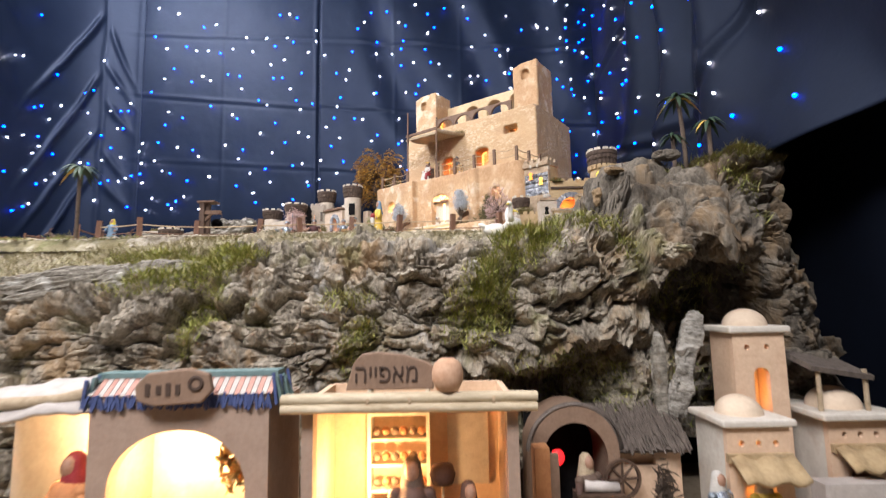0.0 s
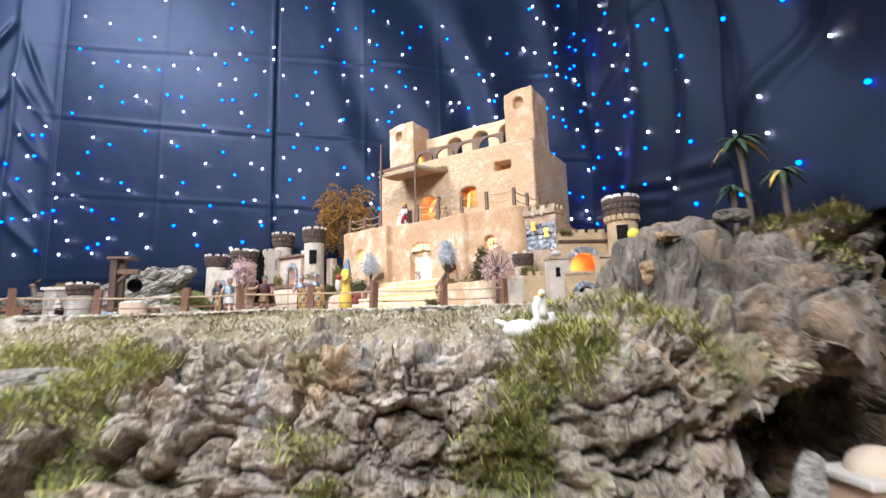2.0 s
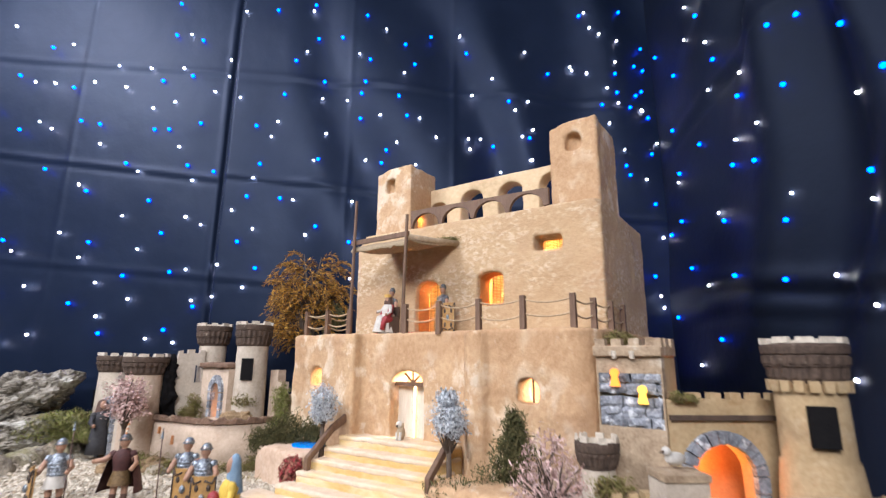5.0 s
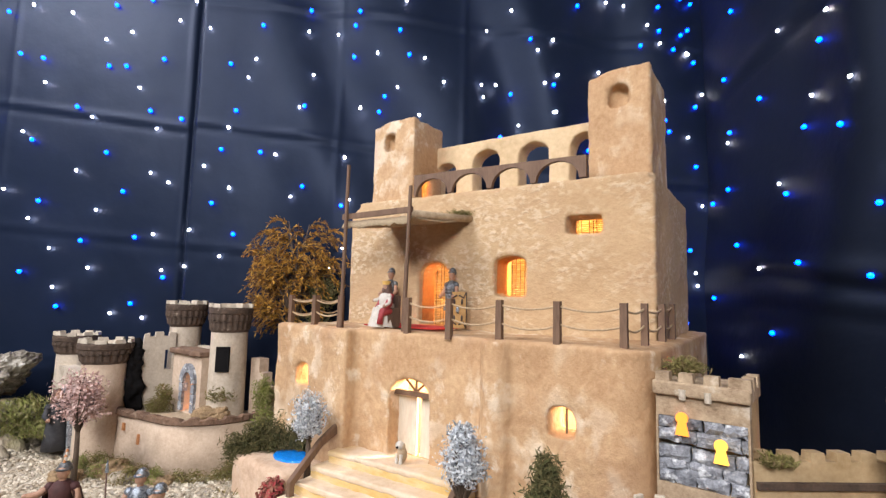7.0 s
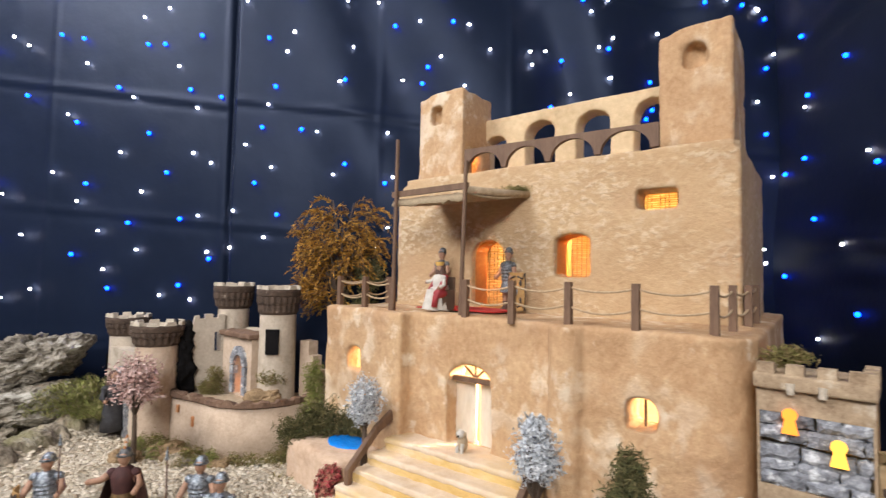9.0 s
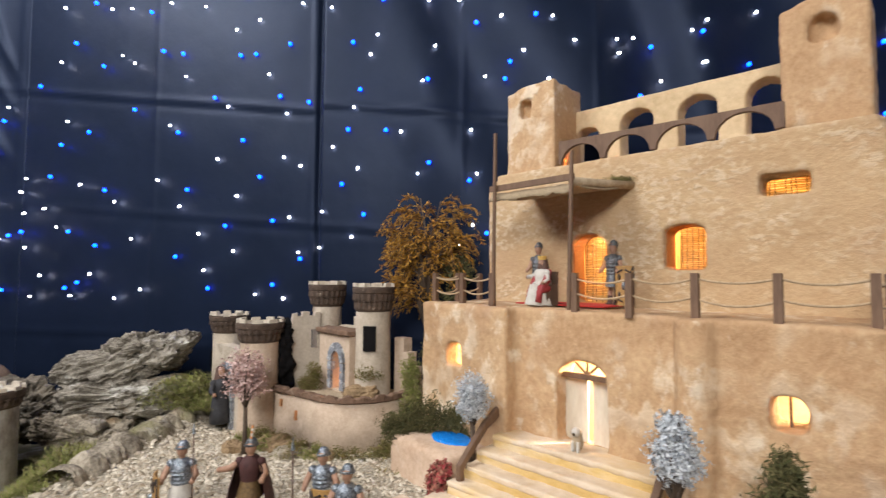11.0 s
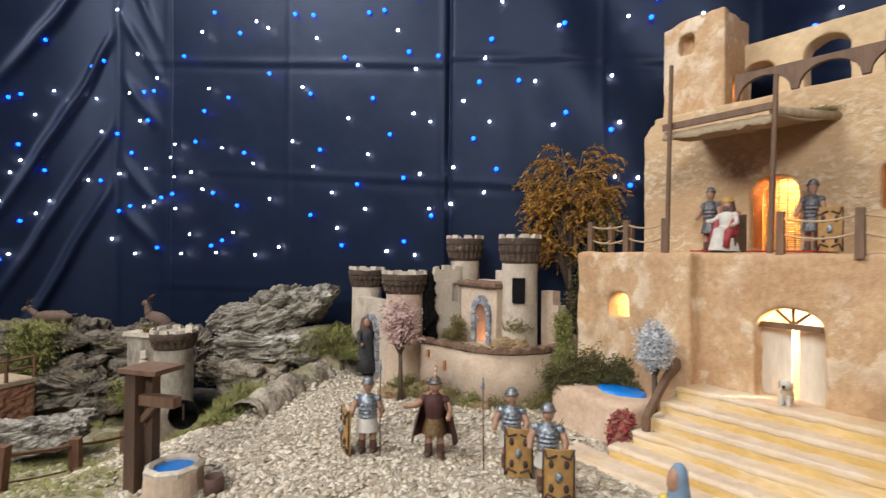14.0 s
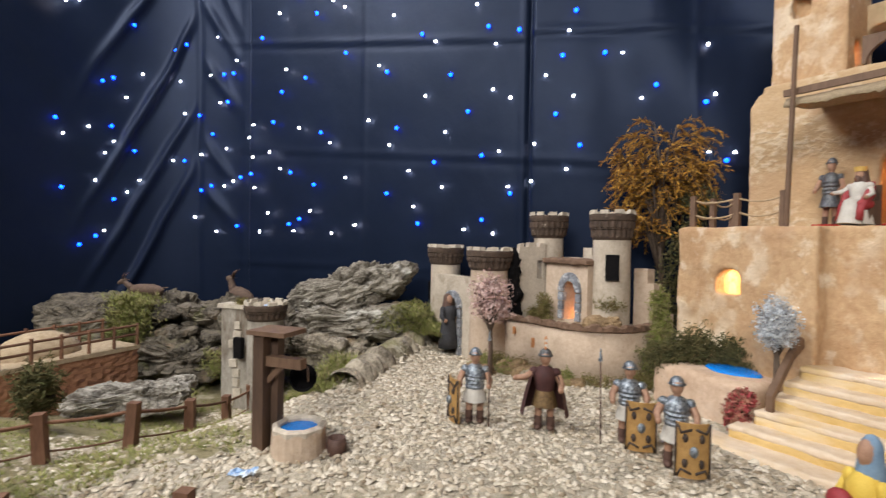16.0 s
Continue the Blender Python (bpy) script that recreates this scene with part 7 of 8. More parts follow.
def animal(name, at, turn, L, H, material, label, horns=False, category="animal figurine", rear=0.0):
    g = Geo()
    g.ball((0, 0, H * 0.68), (L * 0.42, H * 0.2, H * 0.24), material, 14, 8)
    for sx in (-1, 1):
        for sy in (-1, 1):
            g.cone((sx * L * 0.3, sy * H * 0.11, 0), (sx * L * 0.28, sy * H * 0.1, H * 0.62), H * 0.045, H * 0.075, material, 7)
    g.cone((-L * 0.34, 0, H * 0.75), (-L * 0.5, 0, H * 0.98), H * 0.13, H * 0.09, material, 8)
    g.ball((-L * 0.55, 0, H * 0.99), (L * 0.12, H * 0.085, H * 0.1), material, 10, 6, pose(0, 0, 0, 0, -25, 0))
    for s in (-1, 1):
        g.cone((-L * 0.49, s * H * 0.07, H * 1.05), (-L * 0.44, s * H * 0.18, H * 1.05), H * 0.03, H * 0.01, material, 6)
        if horns:
            g.tube([(-L * 0.5, s * H * 0.04, H * 1.06), (-L * 0.5, s * H * 0.07, H * 1.24), (-L * 0.43, s * H * 0.1, H * 1.38)], [H * 0.04, H * 0.03, H * 0.01], TERRACOTTA, 6)
    g.tube([(L * 0.4, 0, H * 0.78), (L * 0.5, 0, H * 0.8)], H * 0.025, material, 5)
    return g.thing(name, label, category, pose(*at, 0, rear, turn), "painted figurines")


animal("goat_figurine", (-1.455, 1.9, 1.034), 10, 0.125, 0.06, BROWNHIDE, "brown goat figurine standing on the rock ledge", True)
animal("goat_figurine", (-1.275, 2.0, 1.012), 20, 0.085, 0.08, BROWNHIDE, "brown horned goat figurine with raised head on the rocks", True, rear=26)
g = Geo()
g.ball((0, 0.002, 0.012), (0.008, 0.009, 0.013), STRAW, 10, 7).ball((0, -0.003, 0.027), (0.0065, 0.007, 0.0065), CREAMCLOTH, 10, 6)
for s in (-1, 1):
    g.cone((s * 0.004, -0.006, 0), (s * 0.004, -0.004, 0.014), 0.0024, 0.003, CREAMCLOTH, 7).ball((s * 0.007, -0.002, 0.026), (0.002, 0.003, 0.005), STRAW, 6, 5)
g.ball((0, -0.0095, 0.025), 0.0022, BLACK, 6, 4)
g.thing("dog_figurine", "small cream and brown sitting dog figurine on the steps", "animal figurine", PAL @ pose(0.006, -0.012, 0.088) @ Matrix.Scale(0.9, 4), "painted figurines")


def swan(at, turn, k, label):
    g = Geo()
    g.ball((0, 0, 0.014 * k), (0.026 * k, 0.014 * k, 0.014 * k), SWANWHITE, 14, 8)
    g.ball((0.024 * k, 0, 0.022 * k), (0.014 * k, 0.006 * k, 0.005 * k), SWANWHITE, 8, 5, pose(0, 0, 0, 0, -25, 0))
    g.tube([(-0.018 * k, 0, 0.016 * k), (-0.027 * k, 0, 0.03 * k), (-0.024 * k, 0, 0.046 * k), (-0.028 * k, 0, 0.055 * k)], [0.008 * k, 0.006 * k, 0.0052 * k, 0.0055 * k], SWANWHITE, 9)
    g.ball((-0.03 * k, 0, 0.056 * k), (0.0085 * k, 0.0062 * k, 0.0062 * k), SWANWHITE, 9, 6)
    g.cone((-0.036 * k, 0, 0.055 * k), (-0.048 * k, 0, 0.051 * k), 0.0032 * k, 0.001 * k, BEAKYELLOW, 6)
    return g.thing("swan_figurine", label, "animal figurine", pose(*at, 0, 0, turn), "painted figurines")


def cliff_top(x, y):
    """Height of the rock's upper surface near a spot."""
    return max(p.z for col in grid if abs(col[0].x - x) < 0.02 for p in col if abs(p.x - x) < 0.008 and abs(p.y - y) < 0.008)


swan((0.1, 0.9, cliff_top(0.1, 0.9) - 0.004), 175, 0.88, "white glazed swan figurine on the grassy edge")
swan((0.134, 0.89, cliff_top(0.134, 0.89) + 0.006), 60, 0.78, "white glazed swan figurine facing its mate")
swan((-0.965, 1.78, 1.072), 0, 0.32, "tiny white duck figurine on the tower top")
g = Geo().ball((0, 0, 0.008), (0.014, 0.007, 0.007), CREAMCLOTH, 10, 6).ball((-0.012, 0, 0.016), 0.005, CREAMCLOTH, 8, 5).cone((-0.016, 0, 0.016), (-0.022, 0, 0.015), 0.002, 0.0005, CROWN, 5)
g.thing("pigeon_figurine", "whitish pigeon figurine on the keyhole tower", "animal figurine", pose(0.3, 1.37, 1.0825, 0, 0, 20), "painted figurines")
g = Geo().ball((0, 0, 0.014), (0.015, 0.013, 0.016), BEAKYELLOW, 12, 8).ball((0.024, 0.004, 0.013), (0.013, 0.012, 0.015), BEAKYELLOW, 12, 8)
g.thing("yellow_ornament", "pair of round yellow painted ornaments on the rock", "ornament", pose(0.388, 1.165, 1.083) @ Matrix.Scale(0.8, 4))

vs, fs = [], []
r = random.Random(61)
for j in range(7):
    for i in range(9):
        vs.append((0.005 * (i - 4) + r.uniform(-0.001, 0.001), 0.004 * (j - 3) + r.uniform(-0.001, 0.001), 0.004 + 0.005 * abs(noise.noise(Vector((i * 0.8, j * 0.8, 3)))) + r.uniform(0, 0.002)))
for j in range(6):
    for i in range(8):
        k = j * 9 + i
        fs.append((k, k + 1, k + 10, k + 9))
Geo().add(vs, fs, mat("blue_white_wrap", (0.15, 0.32, 0.6), (0.7, 0.75, 0.8), 90, 0.3, 0.3, contrast=0.15)).thing("plastic_scrap", "crumpled blue and white plastic scrap on the gravel", "scrap", pose(-0.68, 1.381, 0.972, 0, 0, 20) @ Matrix.Diagonal((0.65, 0.65, 1.5, 1)))

s2 = new("plastic_scrap", bpy.data.objects["plastic_scrap"].data)
tagged(s2, "crumpled blue and white plastic scrap on the tower top", "scrap")
s2.matrix_world = pose(-0.985, 1.79, 1.073, 0, 0, -30) @ Matrix.Scale(0.75, 4)

# ---- village shops below the cliff ----
VZ = 0.43


def letters(body, at, size, parent, turn=0.0, depth=0.0012):
    """Carved lettering as a mesh part."""
    c = bpy.data.curves.new("lettering", "FONT")
    c.body, c.size, c.extrude, c.align_x, c.align_y = body, size, depth, "CENTER", "CENTER"
    tmp = new("lettering_curve", c)
    me = bpy.data.meshes.new_from_object(tmp.evaluated_get(bpy.context.evaluated_depsgraph_get()))
    bpy.data.objects.remove(tmp)
    me.materials.clear()
    me.materials.append(INK)
    ob = new("lettering", me)
    ob.parent = parent
    ob.matrix_basis = pose(*at, 90, turn, 0)
    return ob


# bakery
bak = base("bakery_shop", pose(-0.042, 0.62, VZ), "open-fronted toy bakery lit inside, with reed roof", "shop")
for x, sx in ((-0.126, 0.014), (0.124, 0.014)):
    Geo().box((x, 0.01, 0.12), (sx, 0.02, 0.25), CLAY).part("front_post", bak)
    Geo().box((x, 0.08, 0.12), (0.008, 0.12, 0.25), PEACHWALL).part("side_wall", bak)
Geo().box((0, 0.145, 0.12), (0.25, 0.008, 0.25), PEACHWALL).part("back_wall", bak)
Geo().box((0, 0.075, 0.002), (0.25, 0.14, 0.006), SAND).part("shop_floor", bak)
for i in range(13):
    y = -0.012 + 0.0135 * i
    zr = 0.2505 - 0.0022 * i
    Geo().cone((-0.154, y, zr + rnd.uniform(-0.001, 0.001)), (0.153, y, zr - 0.001), 0.0066, 0.0062, REED, 9).part("reed", bak)
Geo().cone((-0.153, -0.016, 0.24), (0.152, -0.016, 0.2385), 0.0058, 0.0055, REED, 9).part("reed", bak)
for x in (-0.05, 0.0, 0.1):
    Geo().lathe((0, 0, 0), [(0.0078, -0.002), (0.0078, 0.002)], ROPE, 10).part("binding", bak, m=pose(x, -0.012, 0.247, 0, 90, 0))
shelf = Geo()
for z in (0.1, 0.135, 0.17, 0.205):
    shelf.box((-0.025, 0.125, z), (0.085, 0.03, 0.004), DOORM)
for x in (-0.067, 0.017):
    shelf.box((x, 0.125, 0.14), (0.005, 0.032, 0.2), DOORM)
sh = shelf.part("shelf", bak, "pale wooden bread shelf")
for z in (0.104, 0.139, 0.174):
    for i in range(6):
        Geo().ball((-0.057 + 0.013 * i, 0.118, z + 0.007), (0.0065, 0.008, 0.0062), ORANGECLAY if i % 2 else CLAYSIGN, 8, 5).part("loaf", sh)
Geo().box((0.075, 0.138, 0.15), (0.06, 0.004, 0.1), AWNWHITE).part("wall_panel", bak)
bs = base("shop_sign", pose(-0.066, 0.622, VZ + 0.2575) @ Matrix.Diagonal((0.8, 1, 0.92, 1)), "brown clay shop sign with carved letters on the roof", "sign")
pts = [(-0.07, 0), (0.066, 0), (0.066, 0.03), (0.055, 0.036), (0.02, 0.046), (-0.02, 0.05), (-0.045, 0.048), (-0.058, 0.036)]
o = Geo().slab(pts, 0.01, CLAYSIGN).part("sign_board", bs)
b = o.modifiers.new("worn", "BEVEL")
b.width, b.segments = 0.002, 2
letters("הייפאמ", (-0.007, -0.0005, 0.021), 0.034, bs)
g = Geo().lathe((0, 0, 0), [(0.0, 0.0), (0.012, 0.0), (0.0175, 0.011), (0.0178, 0.02), (0.015, 0.03), (0.008, 0.0352), (0.0, 0.036)], BUNCLAY, 18)
g.thing("clay_ball", "rounded peach clay ball on the bakery roof", "ornament", pose(0.004, 0.613, VZ + 0.2575) @ Matrix.Scale(1.08, 4))
bulb_lamp("bakery_bulb", (-0.1, 0.68, 0.56), 1.0, (1.0, 0.58, 0.22), 0.006)
figurine("baker_figurine", (-0.045, 0.672, VZ + 0.005), 0, 0.16, TERRACOTTA, TERRACOTTA, BROWNHIDE, "baker figurine in dark apron inside the lit shop", legs=False)
figurine("helper_figurine", (0.03, 0.668, VZ + 0.005), 20, 0.13, ORANGECLAY, CLAYSIGN, TERRACOTTA, "helper figurine in brown by the oven", legs=False)
Geo().lathe((0, 0, 0), [(0.0, 0.11), (0.014, 0.115), (0.018, 0.127), (0.014, 0.139), (0.0, 0.141)], TERRACOTTA, 12).cone((0, 0, 0), (0, 0, 0.118), 0.002, 0.002, DOORM, 6).thing("bread_peel", "wooden bread peel leaning in the bakery", "tool", pose(-0.005, 0.7, VZ + 0.005))
for x, mt in ((-0.07, STEEL), (0.025, STEEL)):
    Geo().lathe((0, 0, 0), [(0.0, 0.0), (0.012, 0.0), (0.014, 0.09), (0.016, 0.098), (0.009, 0.112), (0.0, 0.114)], mt, 14).thing("metal_pot", "tall silver metal pot at the bakery front", "pot", pose(x, 0.63, VZ + 0.002), "metal pots")

# awning shop
aw = base("awning_shop", pose(-0.32, 0.612, VZ + 0.028) @ Matrix.Scale(0.9, 4), "taupe clay toy shop with a wide lit arch and striped awning", "shop")
Geo().box((0, 0.07, -0.014), (0.25, 0.16, 0.034), CLAY).part("plinth", aw)
o = Geo().slab([(-0.12, 0), (0.12, 0), (0.12, 0.256), (-0.12, 0.256)], 0.02, CLAY, [arch(-0.093, 0.09, 0.012, 0.21, 0.075, 16)]).part("front_wall", aw)
for x in (-0.115, 0.115):
    Geo().box((x, 0.08, 0.12), (0.01, 0.12, 0.24), CLAY).part("side_wall", aw)
Geo().box((0, 0.142, 0.12), (0.24, 0.008, 0.24), WHITEWALL).part("back_wall", aw)
Geo().box((0, 0.08, 0.238), (0.235, 0.12, 0.008), CLAY).part("roof_slab", aw)
Geo().box((0.045, 0.12, 0.13), (0.08, 0.03, 0.004), DOORM).part("shelf", aw)
for i in range(34):
    x = -0.12 + 0.0073 * i
    Geo().box((x, 0.012, 0.266), (0.0066, 0.036, 0.005), AWNPINK if i % 2 else AWNWHITE, tilt=(40, 0)).part("awning_stripe", aw)
Geo().box((0, 0.034, 0.28), (0.25, 0.03, 0.007), AWNTEAL).part("awning_top", aw, "faded teal cloth strip")
fr = Geo()
for i in range(86):
    x = -0.124 + 0.0029 * i
    fr.box((x, -0.004 + rnd.uniform(-0.002, 0.002), 0.248 + rnd.uniform(-0.003, 0.002)), (0.0026, 0.0026, 0.014 + rnd.uniform(0, 0.007)), AWNBLUE, tilt=(rnd.uniform(-10, 10), rnd.uniform(-18, 18)))
fr.part("fringe", aw, "blue tasselled awning fringe")
for x in (-0.124, 0.13):
    for k in range(16):
        Geo().box((x + rnd.uniform(-0.003, 0.003), -0.004 + 0.0036 * k, 0.262 + rnd.uniform(-0.004, 0.002)), (0.004, 0.0034, 0.03 + rnd.uniform(0, 0.012)), AWNTEAL if k % 3 else AWNBLUE, tilt=(rnd.uniform(-8, 8), (-14 if x > 0 else 14) + rnd.uniform(-10, 10))).part("side_tassel", aw)
ss = base("shop_sign", pose(-0.316, 0.59, VZ + 0.252) @ Matrix.Scale(0.8, 4), "brown clay plaque with worn carved marks over the arch", "sign")
o = Geo().slab([(-0.055, 0.004), (-0.03, -0.004), (0.04, 0.0), (0.056, 0.018), (0.05, 0.042), (0.02, 0.05), (-0.04, 0.044), (-0.058, 0.026)], 0.01, CLAYSIGN).part("sign_board", ss)
b = o.modifiers.new("worn", "BEVEL")
b.width, b.segments = 0.003, 2
for x, h in ((-0.038, 0.018), (-0.022, 0.013), (-0.008, 0.019), (0.006, 0.015)):
    Geo().box((x, -0.0005, 0.02), (0.007, 0.002, h), INK).part("carved_mark", ss)
Geo().lathe((0, 0, 0), [(0.006, 0), (0.01, 0.002), (0.012, 0.0), (0.01, -0.003)], INK, 12).part("carved_mark", ss, m=pose(0.032, -0.001, 0.028, 90, 0, 0))
bulb_lamp("awning_shop_bulb", (-0.351, 0.684, 0.593), 1.5, (1.0, 0.6, 0.24), 0.008)
g = leaf_cloud([((0, 0, 0.06), (0.03, 0.015, 0.05)), ((0.02, 0, 0.1), (0.02, 0.012, 0.03))], 420, 0.009, island_mat("dried_flowers", [(0.5, 0.2, 0.05), (0.65, 0.4, 0.12), (0.4, 0.35, 0.15), (0.6, 0.55, 0.4)]), random.Random(41))
g.thing("bouquet", "bunch of orange and straw dried flowers in the arch", "flowers", pose(-0.27, 0.672, VZ + 0.11))
Geo().lathe((0, 0, 0), [(0.0, 0.0), (0.02, 0.0), (0.025, 0.03), (0.016, 0.07), (0.02, 0.1), (0.017, 0.1), (0.0, 0.06)], CLAYSIGN, 14).thing("flower_vase", "brown clay vase holding dried flowers", "vase", pose(-0.27, 0.672, VZ + 0.004))

# cloth-roofed stall
st = base("market_stall", pose(-0.545, 0.67, VZ), "stall with ragged white cloth roof and lit interior", "stall")
vs, fs = [], []
for j in range(13):
    for i in range(21):
        x, y = -0.13 + 0.22 * i / 20, -0.02 + 0.16 * j / 12
        vs.append((x, y, 0.247 + 0.02 * smoothstep(-0.13, 0.09, x) - 0.03 * smoothstep(0.02, -0.02, y) + 0.006 * fbm(Vector((x * 22, y * 22, 0)))))
for j in range(12):
    for i in range(20):
        a = j * 21 + i
        fs.append((a, a + 1, a + 22, a + 21))
o = Geo().add(vs, fs, AWNWHITE, True).part("cloth_roof", st)
s = o.modifiers.new("thickness", "SOLIDIFY")
s.thickness = 0.006
Geo().box((0.075, 0.03, 0.12), (0.022, 0.02, 0.26), STRAW).part("post", st)
Geo().box((-0.02, 0.135, 0.12), (0.22, 0.01, 0.25), WHITEWALL).part("back_wall", st)
Geo().tube([(-0.13, 0.0, 0.225), (-0.05, -0.002, 0.24), (0.03, 0.0, 0.245), (0.085, 0.0, 0.255)], [0.008, 0.009, 0.007, 0.009], STRAW, 8).part("front_beam", st, "frayed straw beam")
bulb_lamp("stall_bulb", (-0.53, 0.75, 0.6), 0.8, (1.0, 0.6, 0.24), 0.006)
figurine("seller_figurine", (-0.51, 0.7, VZ + 0.003), -20, 0.17, ORANGECLAY, ORANGECLAY, CRIMSON, "market seller figurine in orange inside the stall", legs=False)

# round hut with a red lamp
hut = base("round_hut", pose(0.2, 0.79, VZ), "brown round-roofed toy workshop with a dark opening", "hut")
pts = [(-0.07, 0.0)] + [(0.068 * math.cos(math.pi - math.pi * i / 18), 0.13 + 0.07 * math.sin(math.pi * i / 18)) for i in range(19)] + [(0.07, 0.0)]
hole = [(-0.05, 0.005), (0.05, 0.005)] + [(0.05 * math.cos(math.pi * i / 14), 0.12 + 0.055 * math.sin(math.pi * i / 14)) for i in range(15)]
o = Geo().slab(pts, 0.09, CLAYSIGN, [hole]).part("shell", hut)
for k in range(3):
    rr = 0.072 - 0.006 * k
    Geo().lathe((0, 0, 0), [(rr, 0.0), (rr + 0.004, -0.006), (rr, -0.012)], THATCH, 20, True, (0.05, math.pi - 0.05)).part("roof_band", hut, m=pose(0, -0.002 + 0.012 * k, 0.13, 90, 0, 0))
# wall coloured black to put shade into the hut's opening
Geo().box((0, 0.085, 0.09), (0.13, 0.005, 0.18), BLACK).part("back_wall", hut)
Geo().box((-0.06, -0.03, 0.075), (0.022, 0.03, 0.15), ORANGECLAY).part("door_post", hut)
Geo().box((-0.045, -0.035, 0.07), (0.02, 0.01, 0.14), CLAYSIGN).part("door_post", hut)
Geo().ball((-0.022, 0.03, 0.115), (0.012, 0.006, 0.013), REDLAMP, 10, 6).part("lamp", hut, "glowing red lamp")
figurine("smith_figurine", (0.215, 0.78, VZ + 0.004), 30, 0.13, TERRACOTTA, BROWNHIDE, STRAW, "craftsman figurine with straw hair at the hut", legs=False)
Geo().tube([(0, 0, 0), (0.05, 0.0, -0.004)], 0.008, AWNWHITE, 8).thing("cloth_roll", "rolled pale cloth on the craftsman's bench", "cloth", pose(0.205, 0.765, VZ + 0.09))
Geo().box((0, 0, 0.04), (0.07, 0.03, 0.08), DARKWOOD).thing("work_bench", "dark wooden bench at the hut", "bench", pose(0.225, 0.765, VZ + 0.001))

# thatched hut
th = base("thatched_hut", pose(0.315, 0.82, VZ), "low ochre hut with grey thatched roof", "hut")
Geo().slab([(-0.055, 0.0), (0.06, 0.0), (0.06, 0.13), (-0.055, 0.13)], 0.012, PEACHWALL, [[(-0.03, 0.1), (0.02, 0.1), (0.02, 0.112), (-0.03, 0.112)]]).part("wall", th)
Geo().box((0.0, 0.05, 0.06), (0.114, 0.07, 0.12), PEACHWALL).part("wall_body", th)
g = Geo()
r = random.Random(77)
for i in range(260):
    x, t = r.uniform(-0.066, 0.07), r.random()
    y = -0.018 + 0.07 * t
    z = 0.132 + 0.045 * t
    g.cone((x, y - 0.012, z - 0.008), (x + r.uniform(-0.003, 0.003), y + 0.014, z + 0.012), 0.0016, 0.0012, THATCH, 4)
g.box((0.002, 0.02, 0.148), (0.135, 0.085, 0.006), THATCH, tilt=(32, 0))
g.part("thatch", th)
wheel = base("cart_wheel", pose(0.27, 0.79, VZ + 0.09, 0, 0, 10), "dark wooden spoked cart wheel leaning by the hut", "wheel")
Geo().lathe((0, 0, 0), [(0.026, -0.003), (0.03, -0.003), (0.03, 0.003), (0.026, 0.003), (0.026, -0.003)], DARKWOOD, 24, False).part("rim", wheel, m=pose(0, 0, 0, 90, 0, 0))
for i in range(8):
    a = math.pi * 2 * i / 8
    Geo().cone((0, 0, 0), (0.027 * math.cos(a), 0, 0.027 * math.sin(a)), 0.0022, 0.0018, DARKWOOD, 5).part("spoke", wheel)
leaf_cloud([((0, 0, 0.05), (0.02, 0.02, 0.05))], 160, 0.012, BARK, random.Random(43), 0.1, 0.12).thing("kindling", "bundle of dark twigs standing by the hut", "twigs", pose(0.335, 0.79, VZ + 0.02))


def dome_house(at, w, d, h, slab_over, dome_r, label, side, door=None, porch=False, seed=0):
    """A cubic house with a flat overhanging roof slab and a dome."""
    hs = base("domed_house", pose(*at), label, "house", "domed houses")
    holes = [arch(door[0], door[1], door[2], door[3], 0.013)] if door else []
    for x in (-0.02, 0.013) if not porch else (-0.025, 0.0, 0.025):
        holes.append([(x + 0.0045 * math.cos(2 * math.pi * i / 8), h - 0.024 + 0.005 * math.sin(2 * math.pi * i / 8)) for i in range(8)])
    Geo().slab([(-w / 2, 0), (w / 2, 0), (w / 2, h), (-w / 2, h)], 0.01, PEACHWALL, holes, at=(0, -d / 2, 0)).part("front_wall", hs)
    Geo().box((-w / 2 + 0.004, 0.005, h / 2), (0.008, d - 0.011, h), side).part("side_wall", hs)
    Geo().box((w / 2 - 0.004, 0.005, h / 2), (0.008, d - 0.011, h), PEACHWALL).part("side_wall", hs)
    Geo().box((0, d / 2 - 0.002, h / 2), (w - 0.018, 0.008, h), PEACHWALL).part("back_wall", hs)
    o = Geo().box((0, 0, h + 0.005), (w + slab_over, d + slab_over, 0.011), WHITEWALL).part("roof_slab", hs)
    b = o.modifiers.new("worn", "BEVEL")
    b.width, b.segments = 0.003, 2
    Geo().lathe((0, 0, h + 0.01), [(dome_r * 1.02 * math.cos(a), dome_r * 0.86 * math.sin(a)) for a in (0, 0.2, 0.4, 0.6, 0.8, 1.0, 1.2, 1.4, math.pi / 2)], DOME, 24).part("dome", hs, "smooth cream dome")
    if porch:
        vs, fs = [], []
        for j in range(5):
            for i in range(9):
                vs.append((-0.045 + 0.09 * i / 8, -d / 2 - 0.006 - 0.035 * j / 4, h - 0.045 - 0.024 * j / 4 + 0.004 * math.sin(i * 1.7)))
        for j in range(4):
            for i in range(8):
                a = j * 9 + i
                fs.append((a, a + 1, a + 10, a + 9))
        o = Geo().add(vs, fs, CASTLE_OCHRE, True).part("awning", hs, "sagging grey-green cloth awning")
        s = o.modifiers.new("thickness", "SOLIDIFY")
        s.thickness = 0.006
        Geo().box((-0.002, -d / 2 - 0.003, h - 0.043), (0.094, 0.008, 0.012), CASTLE_OCHRE).part("awning_roll", hs)
    return hs


